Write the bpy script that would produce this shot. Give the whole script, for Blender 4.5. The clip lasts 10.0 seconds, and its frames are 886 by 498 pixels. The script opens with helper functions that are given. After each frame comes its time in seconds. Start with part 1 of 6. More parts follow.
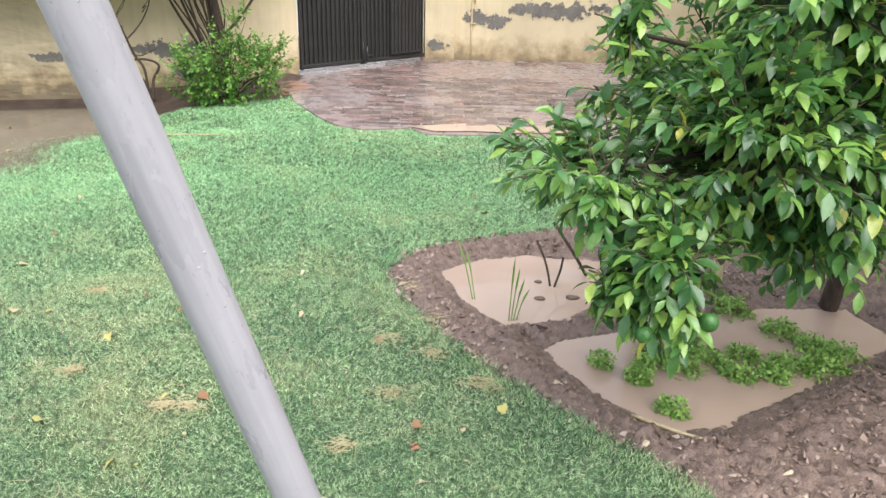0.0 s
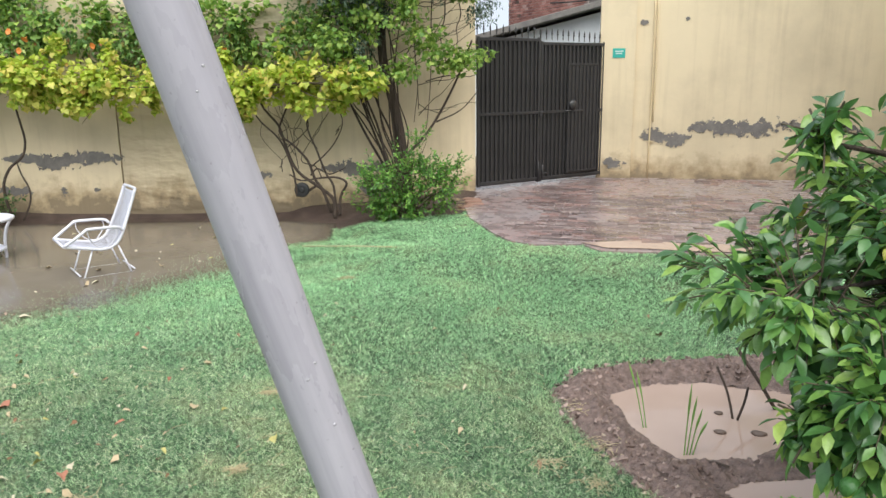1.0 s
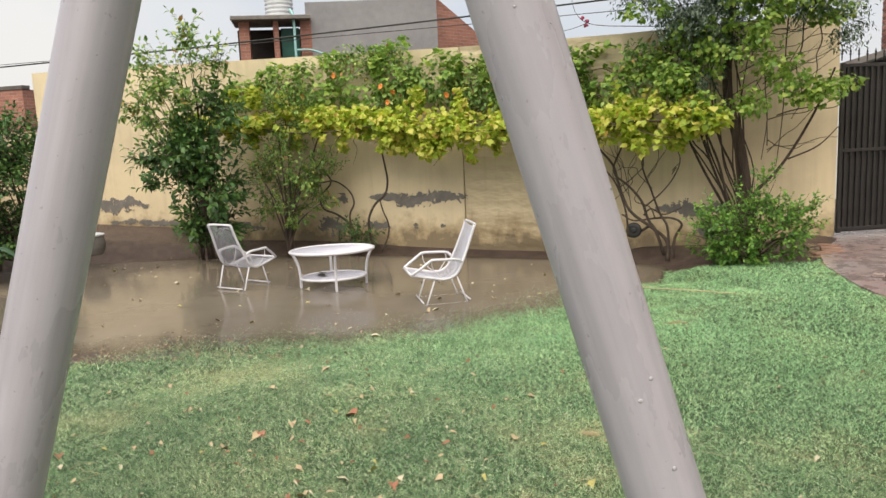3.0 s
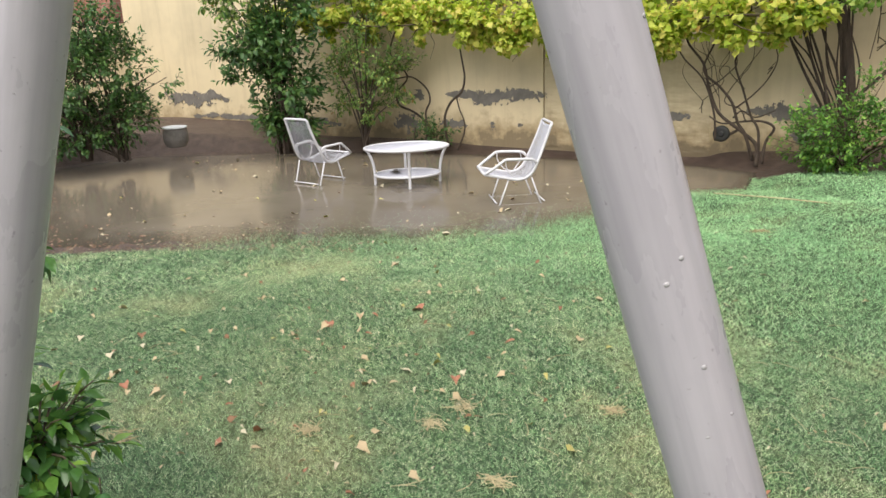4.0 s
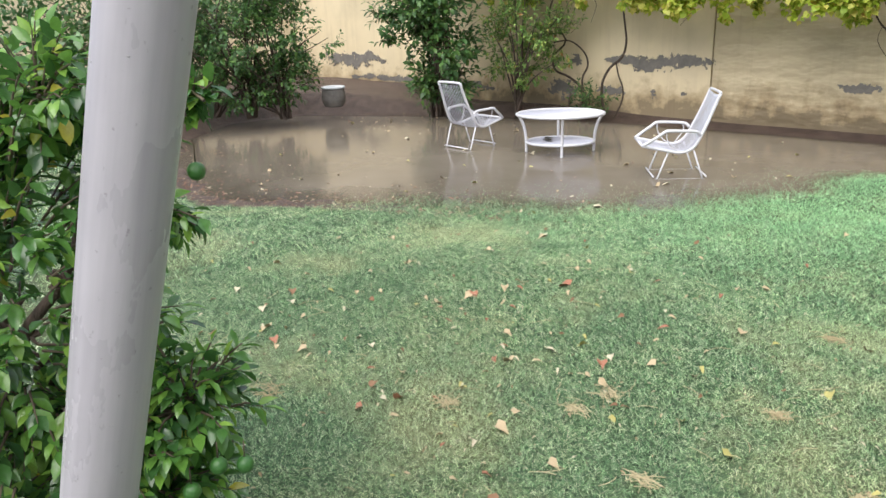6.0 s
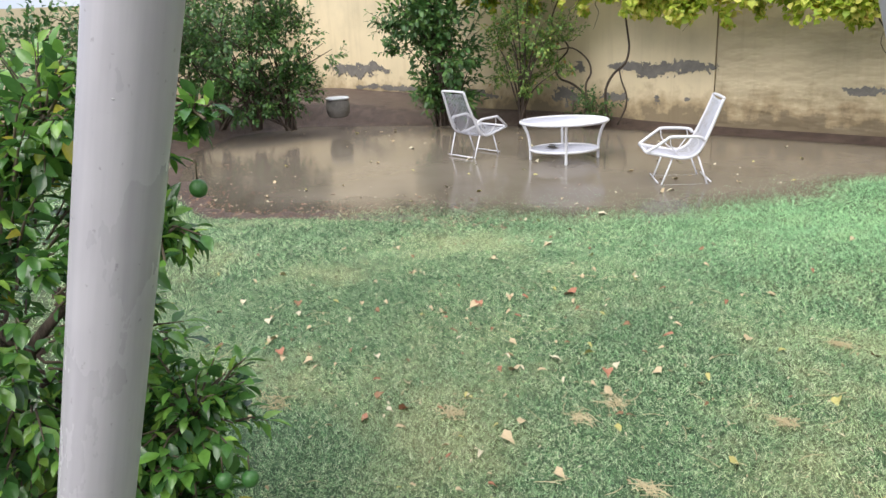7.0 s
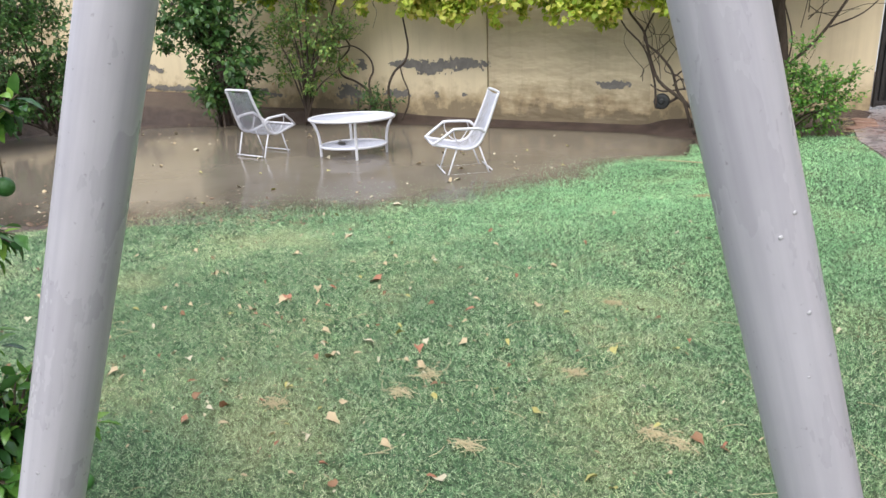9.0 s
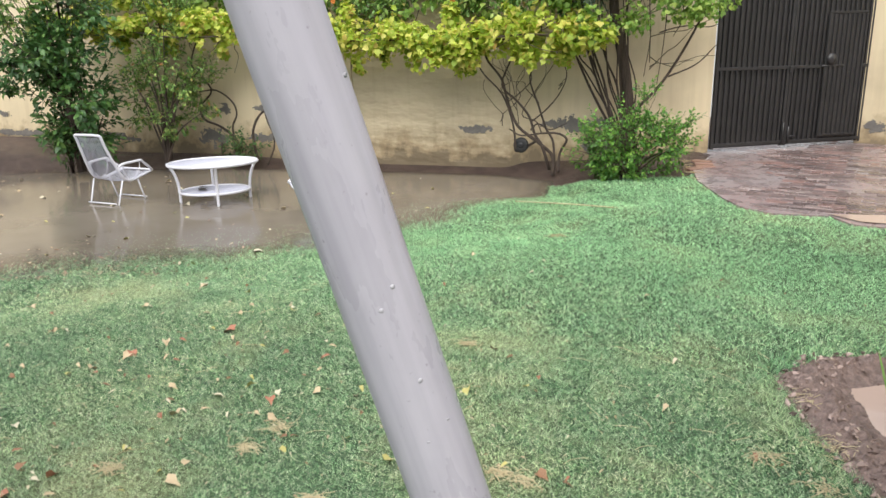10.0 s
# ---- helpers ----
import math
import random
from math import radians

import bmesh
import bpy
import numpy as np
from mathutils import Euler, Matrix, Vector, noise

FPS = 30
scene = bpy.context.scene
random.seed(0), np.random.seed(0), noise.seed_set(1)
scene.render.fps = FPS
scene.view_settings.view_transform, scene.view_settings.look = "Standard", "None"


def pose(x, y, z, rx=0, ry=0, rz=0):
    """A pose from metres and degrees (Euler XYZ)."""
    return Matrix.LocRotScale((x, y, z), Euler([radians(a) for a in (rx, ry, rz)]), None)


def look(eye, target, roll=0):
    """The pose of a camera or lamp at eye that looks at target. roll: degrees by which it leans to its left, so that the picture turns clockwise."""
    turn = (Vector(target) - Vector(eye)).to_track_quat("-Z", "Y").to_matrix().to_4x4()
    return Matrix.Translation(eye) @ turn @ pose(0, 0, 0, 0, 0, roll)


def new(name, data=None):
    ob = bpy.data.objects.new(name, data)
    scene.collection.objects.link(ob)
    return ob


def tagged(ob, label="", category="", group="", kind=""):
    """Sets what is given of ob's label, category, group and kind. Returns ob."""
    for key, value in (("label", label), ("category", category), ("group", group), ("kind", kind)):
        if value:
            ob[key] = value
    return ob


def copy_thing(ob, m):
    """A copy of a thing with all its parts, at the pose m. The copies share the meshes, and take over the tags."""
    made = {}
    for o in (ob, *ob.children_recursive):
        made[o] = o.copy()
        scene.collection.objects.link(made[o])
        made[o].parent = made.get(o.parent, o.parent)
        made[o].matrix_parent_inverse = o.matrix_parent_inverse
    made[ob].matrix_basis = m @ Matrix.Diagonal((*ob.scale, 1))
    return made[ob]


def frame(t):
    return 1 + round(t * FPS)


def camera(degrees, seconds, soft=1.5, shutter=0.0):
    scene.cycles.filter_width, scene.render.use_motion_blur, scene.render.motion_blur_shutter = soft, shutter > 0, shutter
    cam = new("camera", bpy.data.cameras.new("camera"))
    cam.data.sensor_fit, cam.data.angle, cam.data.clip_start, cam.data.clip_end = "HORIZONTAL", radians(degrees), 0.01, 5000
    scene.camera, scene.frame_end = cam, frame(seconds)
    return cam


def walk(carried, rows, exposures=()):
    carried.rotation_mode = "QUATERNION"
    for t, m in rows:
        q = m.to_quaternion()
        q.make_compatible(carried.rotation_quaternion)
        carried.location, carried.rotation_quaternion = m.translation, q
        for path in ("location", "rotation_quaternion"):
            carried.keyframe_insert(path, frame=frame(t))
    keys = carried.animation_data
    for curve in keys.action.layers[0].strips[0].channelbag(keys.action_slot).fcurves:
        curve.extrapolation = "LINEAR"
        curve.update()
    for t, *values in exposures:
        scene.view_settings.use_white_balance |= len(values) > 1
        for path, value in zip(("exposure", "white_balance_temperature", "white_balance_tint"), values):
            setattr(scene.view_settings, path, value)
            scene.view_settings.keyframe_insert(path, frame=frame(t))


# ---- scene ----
cam = camera(60.98, 10.0)
# seconds, place in metres, yaw, pitch, roll in degrees
ROWS = [
    (0, -0.001, 0.003, 1.850, -0.00, -21.64, -1.23),
    (0.5, -0.013, 0.033, 1.798, 7.38, -19.15, 0.35),
    (1, 0.024, 0.099, 1.817, 13.06, -12.92, 0.62),
    (1.5, 0.147, 0.110, 1.901, 9.66, -3.13, 1.42),
    (2, 0.075, 0.185, 1.808, 17.14, -1.47, 1.39),
    (2.5, 0.002, 0.227, 1.766, 27.63, -5.10, 1.47),
    (3, -0.040, 0.227, 1.740, 37.81, -8.87, 2.62),
    (4.5, -0.059, 0.343, 1.691, 44.22, -17.72, 2.60),
    (5, -0.109, 0.327, 1.700, 44.25, -18.90, 0.97),
    (5.5, -0.185, 0.362, 1.687, 53.83, -19.40, 0.46),
    (7, -0.170, 0.395, 1.705, 55.57, -17.69, 3.03),
    (7.5, -0.150, 0.320, 1.707, 50.62, -19.08, 3.43),
    (8, -0.125, 0.296, 1.702, 46.35, -19.88, 3.66),
    (8.5, -0.113, 0.268, 1.695, 43.05, -19.56, 3.07),
    (9, -0.113, 0.229, 1.702, 39.21, -18.48, 2.07),
    (9.5, -0.091, 0.237, 1.710, 34.54, -17.09, 1.36),
    (10, 0.013, 0.317, 1.719, 30.06, -15.58, 1.05),
]
# seconds, stops, kelvin, tint: the picture warms while the bright sky is in it
STOPS = [(0.0, 1.48, 6450, 9), (0.5, 1.28, 6400, 9), (1.0, 1.12, 6400, 8), (1.5, 0.97, 6500, 10), (2.0, 0.83, 6700, 10), (2.5, 0.83, 7250, 11), (3.0, 0.88, 7250, 11),
         (4.5, 1.06, 6700, 9), (5.5, 1.14, 6500, 10), (7.0, 1.15, 6500, 10), (8.5, 1.12, 6400, 10), (9.5, 1.12, 6300, 10), (10.0, 1.15, 6500, 10)]
walk(cam, [(t, pose(x, y, z, 90 + pitch, roll, yaw)) for t, x, y, z, yaw, pitch, roll in ROWS], STOPS)

# ---- light: rainy overcast sky ----
world = bpy.data.worlds.new("overcast_sky")
scene.world = world
world.use_nodes = True
wn, wl = world.node_tree.nodes, world.node_tree.links
sky = wn.new("ShaderNodeTexSky")
sky.sky_type, sky.sun_disc = "NISHITA", False
sky.sun_elevation, sky.sun_rotation = radians(50), radians(120)
sky.dust_density = 4.0
grey = wn.new("ShaderNodeMix")
grey.data_type = "RGBA"
grey.inputs[0].default_value = 0.85
dim = wn.new("ShaderNodeVectorMath")
dim.operation = "SCALE"
dim.inputs[3].default_value = 0.12
wl.new(sky.outputs[0], dim.inputs[0])
wl.new(dim.outputs[0], grey.inputs[6])
cloud_co = wn.new("ShaderNodeTexCoord")
cloud = wn.new("ShaderNodeTexNoise")
cloud.inputs["Scale"].default_value, cloud.inputs["Detail"].default_value, cloud.inputs["Roughness"].default_value = 1.7, 5.0, 0.5
cloud_tone = wn.new("ShaderNodeValToRGB")
cloud_tone.color_ramp.elements[0].position, cloud_tone.color_ramp.elements[0].color = 0.36, (0.60, 0.71, 0.90, 1)
cloud_tone.color_ramp.elements[1].position, cloud_tone.color_ramp.elements[1].color = 0.62, (0.90, 0.94, 1.0, 1)
wl.new(cloud_co.outputs["Generated"], cloud.inputs["Vector"])
wl.new(cloud.outputs[0], cloud_tone.inputs[0])
wl.new(cloud_tone.outputs[0], grey.inputs[7])
wl.new(grey.outputs[2], wn["Background"].inputs[0])
wn["Background"].inputs[1].default_value = 0.56
sun_data = bpy.data.lights.new("veiled_sun", "SUN")
sun_data.energy, sun_data.angle, sun_data.color = 2.2, radians(70), (1.0, 0.97, 0.90)
sun = new("veiled_sun", sun_data)
sun.matrix_world = look((0, 0, 30), (-6, 17, 0))


# ---- materials ----
def nodes_of(name, rough=0.6, metal=0.0, spec=0.5):
    m = bpy.data.materials.new(name)
    m.use_nodes = True
    n, l = m.node_tree.nodes, m.node_tree.links
    b = n["Principled BSDF"]
    b.inputs["Roughness"].default_value = rough
    b.inputs["Metallic"].default_value = metal
    b.inputs["Specular IOR Level"].default_value = spec
    return m, n, l, b


def coords(n, l, scale=(1, 1, 1)):
    t = n.new("ShaderNodeTexCoord")
    mp = n.new("ShaderNodeMapping")
    mp.inputs["Scale"].default_value = scale
    l.new(t.outputs["Object"], mp.inputs[0])
    return mp.outputs[0]


def noise_tex(n, l, co, scale, detail=4.0, rough=0.6):
    t = n.new("ShaderNodeTexNoise")
    t.inputs["Scale"].default_value, t.inputs["Detail"].default_value, t.inputs["Roughness"].default_value = scale, detail, rough
    l.new(co, t.inputs["Vector"])
    return t.outputs[0]


def ramp(n, l, fac, stops):
    r = n.new("ShaderNodeValToRGB")
    e = r.color_ramp.elements
    e[0].position, e[0].color = stops[0][0], (*stops[0][1], 1)
    e[1].position, e[1].color = stops[-1][0], (*stops[-1][1], 1)
    for p, c in stops[1:-1]:
        k = e.new(p)
        k.color = (*c, 1)
    l.new(fac, r.inputs[0])
    return r.outputs[0]


def mixc(n, l, fac, a, b, mode="MIX"):
    x = n.new("ShaderNodeMix")
    x.data_type, x.blend_type = "RGBA", mode
    for v, i in ((fac, 0), (a, 6), (b, 7)):
        if isinstance(v, (int, float)):
            x.inputs[i].default_value = v
        elif isinstance(v, tuple):
            x.inputs[i].default_value = (*v, 1)
        else:
            l.new(v, x.inputs[i])
    return x.outputs[2]


def bump(n, l, b, height, strength, dist=0.01):
    k = n.new("ShaderNodeBump")
    k.inputs["Strength"].default_value, k.inputs["Distance"].default_value = strength, dist
    l.new(height, k.inputs["Height"])
    l.new(k.outputs[0], b.inputs["Normal"])


def surface(name, lo, hi, rough=0.6, scale=3.0, fine=40.0, bumps=0.3, metal=0.0, spec=0.5, stretch=(1, 1, 1), dist=0.01):
    """Two colours mixed by a coarse and a fine noise, with fine relief."""
    m, n, l, b = nodes_of(name, rough, metal, spec)
    co = coords(n, l, stretch)
    a, f = noise_tex(n, l, co, scale, 5), noise_tex(n, l, co, fine, 3)
    fac = n.new("ShaderNodeMath")
    fac.operation = "MULTIPLY_ADD"
    l.new(a, fac.inputs[0])
    fac.inputs[1].default_value = 0.7
    half = n.new("ShaderNodeMath")
    half.operation = "MULTIPLY"
    half.inputs[1].default_value = 0.3
    l.new(f, half.inputs[0])
    l.new(half.outputs[0], fac.inputs[2])
    l.new(ramp(n, l, fac.outputs[0], [(0.33, lo), (0.67, hi)]), b.inputs["Base Color"])
    bump(n, l, b, f, bumps, dist)
    return m


def leafy(name, stops, rough=0.45, trans=0.25, spec=0.5):
    """Leaves: each one takes its own colour from the ramp, and lets light through."""
    m, n, l, b = nodes_of(name, rough, 0.0, spec)
    g = n.new("ShaderNodeNewGeometry")
    col = ramp(n, l, g.outputs["Random Per Island"], stops)
    vein = noise_tex(n, l, coords(n, l), 60.0, 2)
    col = mixc(n, l, 0.25, col, ramp(n, l, vein, [(0.35, (0.25, 0.25, 0.25)), (0.65, (1, 1, 1))]), "MULTIPLY")
    l.new(col, b.inputs["Base Color"])
    t = n.new("ShaderNodeBsdfTranslucent")
    l.new(col, t.inputs["Color"])
    x = n.new("ShaderNodeMixShader")
    x.inputs[0].default_value = trans
    l.new(b.outputs[0], x.inputs[1])
    l.new(t.outputs[0], x.inputs[2])
    l.new(x.outputs[0], n["Material Output"].inputs[0])
    return m


def plaster(name, base, damp=True, relief=0.12):
    m, n, l, b = nodes_of(name, 0.75)
    co = coords(n, l)
    big, mid, fine = noise_tex(n, l, co, 0.7, 6), noise_tex(n, l, co, 5.0, 5), noise_tex(n, l, co, 70.0, 3)
    dark = tuple(c * 0.78 for c in base)
    col = ramp(n, l, big, [(0.3, dark), (0.55, base), (0.75, tuple(min(1, c * 1.06) for c in base))])
    streak = noise_tex(n, l, coords(n, l, (6, 6, 0.35)), 1.5, 4)
    col = mixc(n, l, 0.22, col, ramp(n, l, streak, [(0.30, (0.62, 0.58, 0.52)), (0.5, (1, 1, 1))]), "MULTIPLY")
    if damp:
        sep = n.new("ShaderNodeSeparateXYZ")
        l.new(co, sep.inputs[0])
        h = n.new("ShaderNodeMath")
        h.operation = "MULTIPLY_ADD"
        l.new(mid, h.inputs[0])
        h.inputs[1].default_value = 0.9
        l.new(sep.outputs[2], h.inputs[2])
        stain = ramp(n, l, h.outputs[0], [(0.56, (0.20, 0.165, 0.135)), (0.68, (0.52, 0.45, 0.37)), (0.98, (1, 1, 1))])
        col = mixc(n, l, 0.8, col, stain, "MULTIPLY")
    l.new(col, b.inputs["Base Color"])
    if relief < 0.5:
        bump(n, l, b, noise_tex(n, l, coords(n, l, (2.2, 2.2, 4)), 2.0, 5), relief, 0.03)
    else:
        bump(n, l, b, noise_tex(n, l, coords(n, l, (1.5, 1.5, 3.6)), 2.0, 2.5, 0.45), relief, 0.09)
    return m


CREAM = (0.71, 0.595, 0.405)
M_wall = plaster("cream_plaster", CREAM)
M_wall_rough = plaster("lumpy_cream_plaster", (0.60, 0.50, 0.34), True, 0.75)
M_wall_dry = plaster("cream_plaster_dry", (0.74, 0.63, 0.42), False)
M_mortar = surface("pale_brick_mortar", (0.30, 0.235, 0.21), (0.46, 0.38, 0.34), 0.9, 4, 40, 0.8)
M_cement = surface("bare_cement", (0.13, 0.12, 0.115), (0.24, 0.22, 0.20), 0.85, 6, 60, 0.8)
M_grey_render = surface("grey_cement_render", (0.075, 0.068, 0.064), (0.20, 0.182, 0.168), 0.85, 0.45, 5, 0.3)
M_pale_render = surface("pale_grey_render", (0.19, 0.185, 0.195), (0.30, 0.295, 0.305), 0.85, 0.6, 6, 0.3)
M_white_wall = surface("whitewash", (0.62, 0.64, 0.68), (0.78, 0.8, 0.84), 0.8, 2, 20, 0.2)
M_iron = surface("dark_painted_iron", (0.033, 0.031, 0.031), (0.056, 0.052, 0.051), 0.45, 3, 30, 0.15)
M_iron_bar = surface("black_iron_bar", (0.024, 0.023, 0.024), (0.044, 0.042, 0.043), 0.4, 5, 40, 0.15)


def pole_paint():
    """Old white paint on tube: rain streaks along it, faint blotches and specks."""
    m, n, l, b = nodes_of("white_pole_paint", 0.32)
    run = noise_tex(n, l, coords(n, l, (1, 1, 0.03)), 75.0, 4, 0.6)
    blot = noise_tex(n, l, coords(n, l, (1, 1, 0.35)), 22.0, 5, 0.6)
    speck = noise_tex(n, l, coords(n, l), 190.0, 2)
    col = ramp(n, l, run, [(0.32, (0.39, 0.365, 0.41)), (0.50, (0.435, 0.408, 0.453)), (0.68, (0.48, 0.448, 0.50))])
    col = mixc(n, l, 0.55, col, ramp(n, l, blot, [(0.34, (0.82, 0.81, 0.83)), (0.56, (1, 1, 1))]), "MULTIPLY")
    col = mixc(n, l, 0.5, col, ramp(n, l, speck, [(0.24, (0.45, 0.42, 0.42)), (0.31, (1, 1, 1))]), "MULTIPLY")
    l.new(col, b.inputs["Base Color"])
    l.new(ramp(n, l, blot, [(0.35, (0.22, 0.22, 0.22)), (0.65, (0.45, 0.45, 0.45))]), b.inputs["Roughness"])
    bump(n, l, b, run, 0.03, 0.004)
    return m


M_pole = pole_paint()
M_white = surface("white_garden_enamel", (0.58, 0.575, 0.63), (0.70, 0.695, 0.75), 0.35, 9, 80, 0.08)
M_cord = surface("pale_plastic_cord", (0.47, 0.475, 0.565), (0.58, 0.585, 0.67), 0.3, 9, 80, 0.05)
M_bark = surface("dark_bark", (0.032, 0.023, 0.018), (0.105, 0.075, 0.058), 0.9, 8, 50, 0.9, stretch=(3, 3, 0.6))
M_twig = surface("twig_bark", (0.06, 0.045, 0.03), (0.13, 0.10, 0.065), 0.85, 12, 60, 0.5)
M_black_rubber = surface("black_rubber", (0.012, 0.012, 0.013), (0.03, 0.03, 0.03), 0.5)
M_steel = surface("galvanised_steel", (0.45, 0.45, 0.46), (0.62, 0.62, 0.63), 0.4, 6, 40, 0.1, metal=0.7)
M_pvc = surface("painted_conduit", (0.62, 0.5, 0.3), (0.72, 0.58, 0.36), 0.5)
M_green_sign = surface("green_sign", (0.03, 0.36, 0.30), (0.06, 0.46, 0.38), 0.5)
M_pale = surface("pale_print", (0.5, 0.66, 0.62), (0.62, 0.76, 0.72), 0.6)
M_wire = surface("black_cable", (0.015, 0.015, 0.016), (0.03, 0.03, 0.03), 0.6)
M_tank = surface("grey_plastic_tank", (0.45, 0.47, 0.5), (0.58, 0.6, 0.63), 0.5, 3, 20, 0.1)
M_blue_tank = surface("blue_plastic_tank", (0.04, 0.16, 0.42), (0.07, 0.24, 0.55), 0.45)
M_green_door = surface("dark_green_door", (0.01, 0.09, 0.07), (0.02, 0.14, 0.11), 0.5)
M_teal_pipe = surface("pale_teal_pipe", (0.25, 0.5, 0.5), (0.35, 0.6, 0.6), 0.5)
# near-black: interior shade held in the colour; also the lens and soaked leaves
M_shadow = surface("room_shade_dark", (0.03, 0.025, 0.022), (0.06, 0.05, 0.045), 0.9)
M_clay = surface("grey_clay_pot", (0.15, 0.137, 0.13), (0.30, 0.275, 0.26), 0.8, 6, 50, 0.4)
M_paver = surface("paving_brick", (0.22, 0.12, 0.09), (0.36, 0.22, 0.17), 0.45, 5, 50, 0.6)
M_droplet = surface("rain_drop", (0.34, 0.325, 0.345), (0.42, 0.40, 0.425), 0.12, spec=0.5)
M_lime = surface("green_citrus_skin", (0.03, 0.10, 0.025), (0.055, 0.16, 0.035), 0.35, 8, 120, 0.3)

M_vine = leafy("vine_leaves_yellow_green", [(0, (0.26, 0.40, 0.05)), (0.3, (0.46, 0.60, 0.06)), (0.7, (0.76, 0.80, 0.17)), (0.97, (0.84, 0.72, 0.2)), (1, (0.5, 0.3, 0.08))], 0.5, 0.5)
M_creeper = leafy("creeper_leaves", [(0, (0.09, 0.19, 0.045)), (0.5, (0.20, 0.36, 0.085)), (0.93, (0.42, 0.54, 0.14)), (1, (0.42, 0.17, 0.06))], 0.5, 0.3)
M_tree_leaf = leafy("grey_green_tree_leaves", [(0, (0.035, 0.065, 0.04)), (0.6, (0.14, 0.21, 0.135)), (1, (0.34, 0.41, 0.31))], 0.55, 0.3)
M_shrub = leafy("bright_shrub_leaves", [(0, (0.06, 0.17, 0.03)), (0.6, (0.13, 0.32, 0.045)), (1, (0.28, 0.48, 0.08))], 0.45, 0.3)
M_darkleaf = leafy("dark_bush_leaves", [(0, (0.04, 0.10, 0.03)), (0.6, (0.075, 0.18, 0.045)), (1, (0.16, 0.29, 0.07))], 0.4, 0.25)
M_citrus = leafy("glossy_citrus_leaves", [(0, (0.045, 0.125, 0.045)), (0.5, (0.115, 0.27, 0.07)), (0.82, (0.26, 0.46, 0.10)), (0.985, (0.40, 0.58, 0.13)), (1, (0.55, 0.46, 0.07))], 0.3, 0.35, 0.9)
M_lime_leaf = leafy("dark_lime_leaves", [(0, (0.035, 0.10, 0.03)), (0.5, (0.095, 0.235, 0.05)), (0.82, (0.18, 0.37, 0.065)), (0.985, (0.28, 0.46, 0.08)), (1, (0.55, 0.45, 0.06))], 0.25, 0.28, 0.8)
M_climb = leafy("climber_leaf", [(0, (0.14, 0.28, 0.05)), (0.6, (0.30, 0.48, 0.09)), (1, (0.52, 0.64, 0.15))], 0.5, 0.4)
M_palm = leafy("dusty_palm_fronds", [(0, (0.36, 0.43, 0.34)), (1, (0.62, 0.68, 0.56))], 0.6, 0.55)
M_tuft = leafy("mint_leaves", [(0, (0.15, 0.32, 0.06)), (1, (0.40, 0.60, 0.16))], 0.5, 0.3)
M_straw = surface("dry_straw", (0.40, 0.32, 0.18), (0.66, 0.56, 0.36), 0.8)
M_pink = surface("pink_blossom", (0.32, 0.03, 0.09), (0.45, 0.07, 0.15), 0.5)
M_orange_flower = surface("orange_trumpet_flower", (0.6, 0.16, 0.03), (0.75, 0.28, 0.06), 0.5)
FALLEN = [surface("fallen_leaf_" + k, lo, hi, 0.5, 30, 120, 0.3) for k, lo, hi in (
    ("pale", (0.40, 0.30, 0.18), (0.56, 0.44, 0.28)), ("brown", (0.17, 0.085, 0.045), (0.3, 0.16, 0.08)),
    ("rust", (0.27, 0.10, 0.06), (0.42, 0.19, 0.11)), ("yellow", (0.36, 0.33, 0.10), (0.5, 0.44, 0.16)), ("cream", (0.46, 0.40, 0.28), (0.62, 0.55, 0.4)))]


def muddy_water(name, lo, hi, rough, wave):
    m, n, l, b = nodes_of(name, rough, 0.0, 0.5)
    co = coords(n, l)
    l.new(ramp(n, l, noise_tex(n, l, co, 0.6, 4), [(0.35, lo), (0.65, hi)]), b.inputs["Base Color"])
    b.inputs["IOR"].default_value = 1.33
    bump(n, l, b, noise_tex(n, l, co, 9.0, 3), wave, 0.01)
    return m



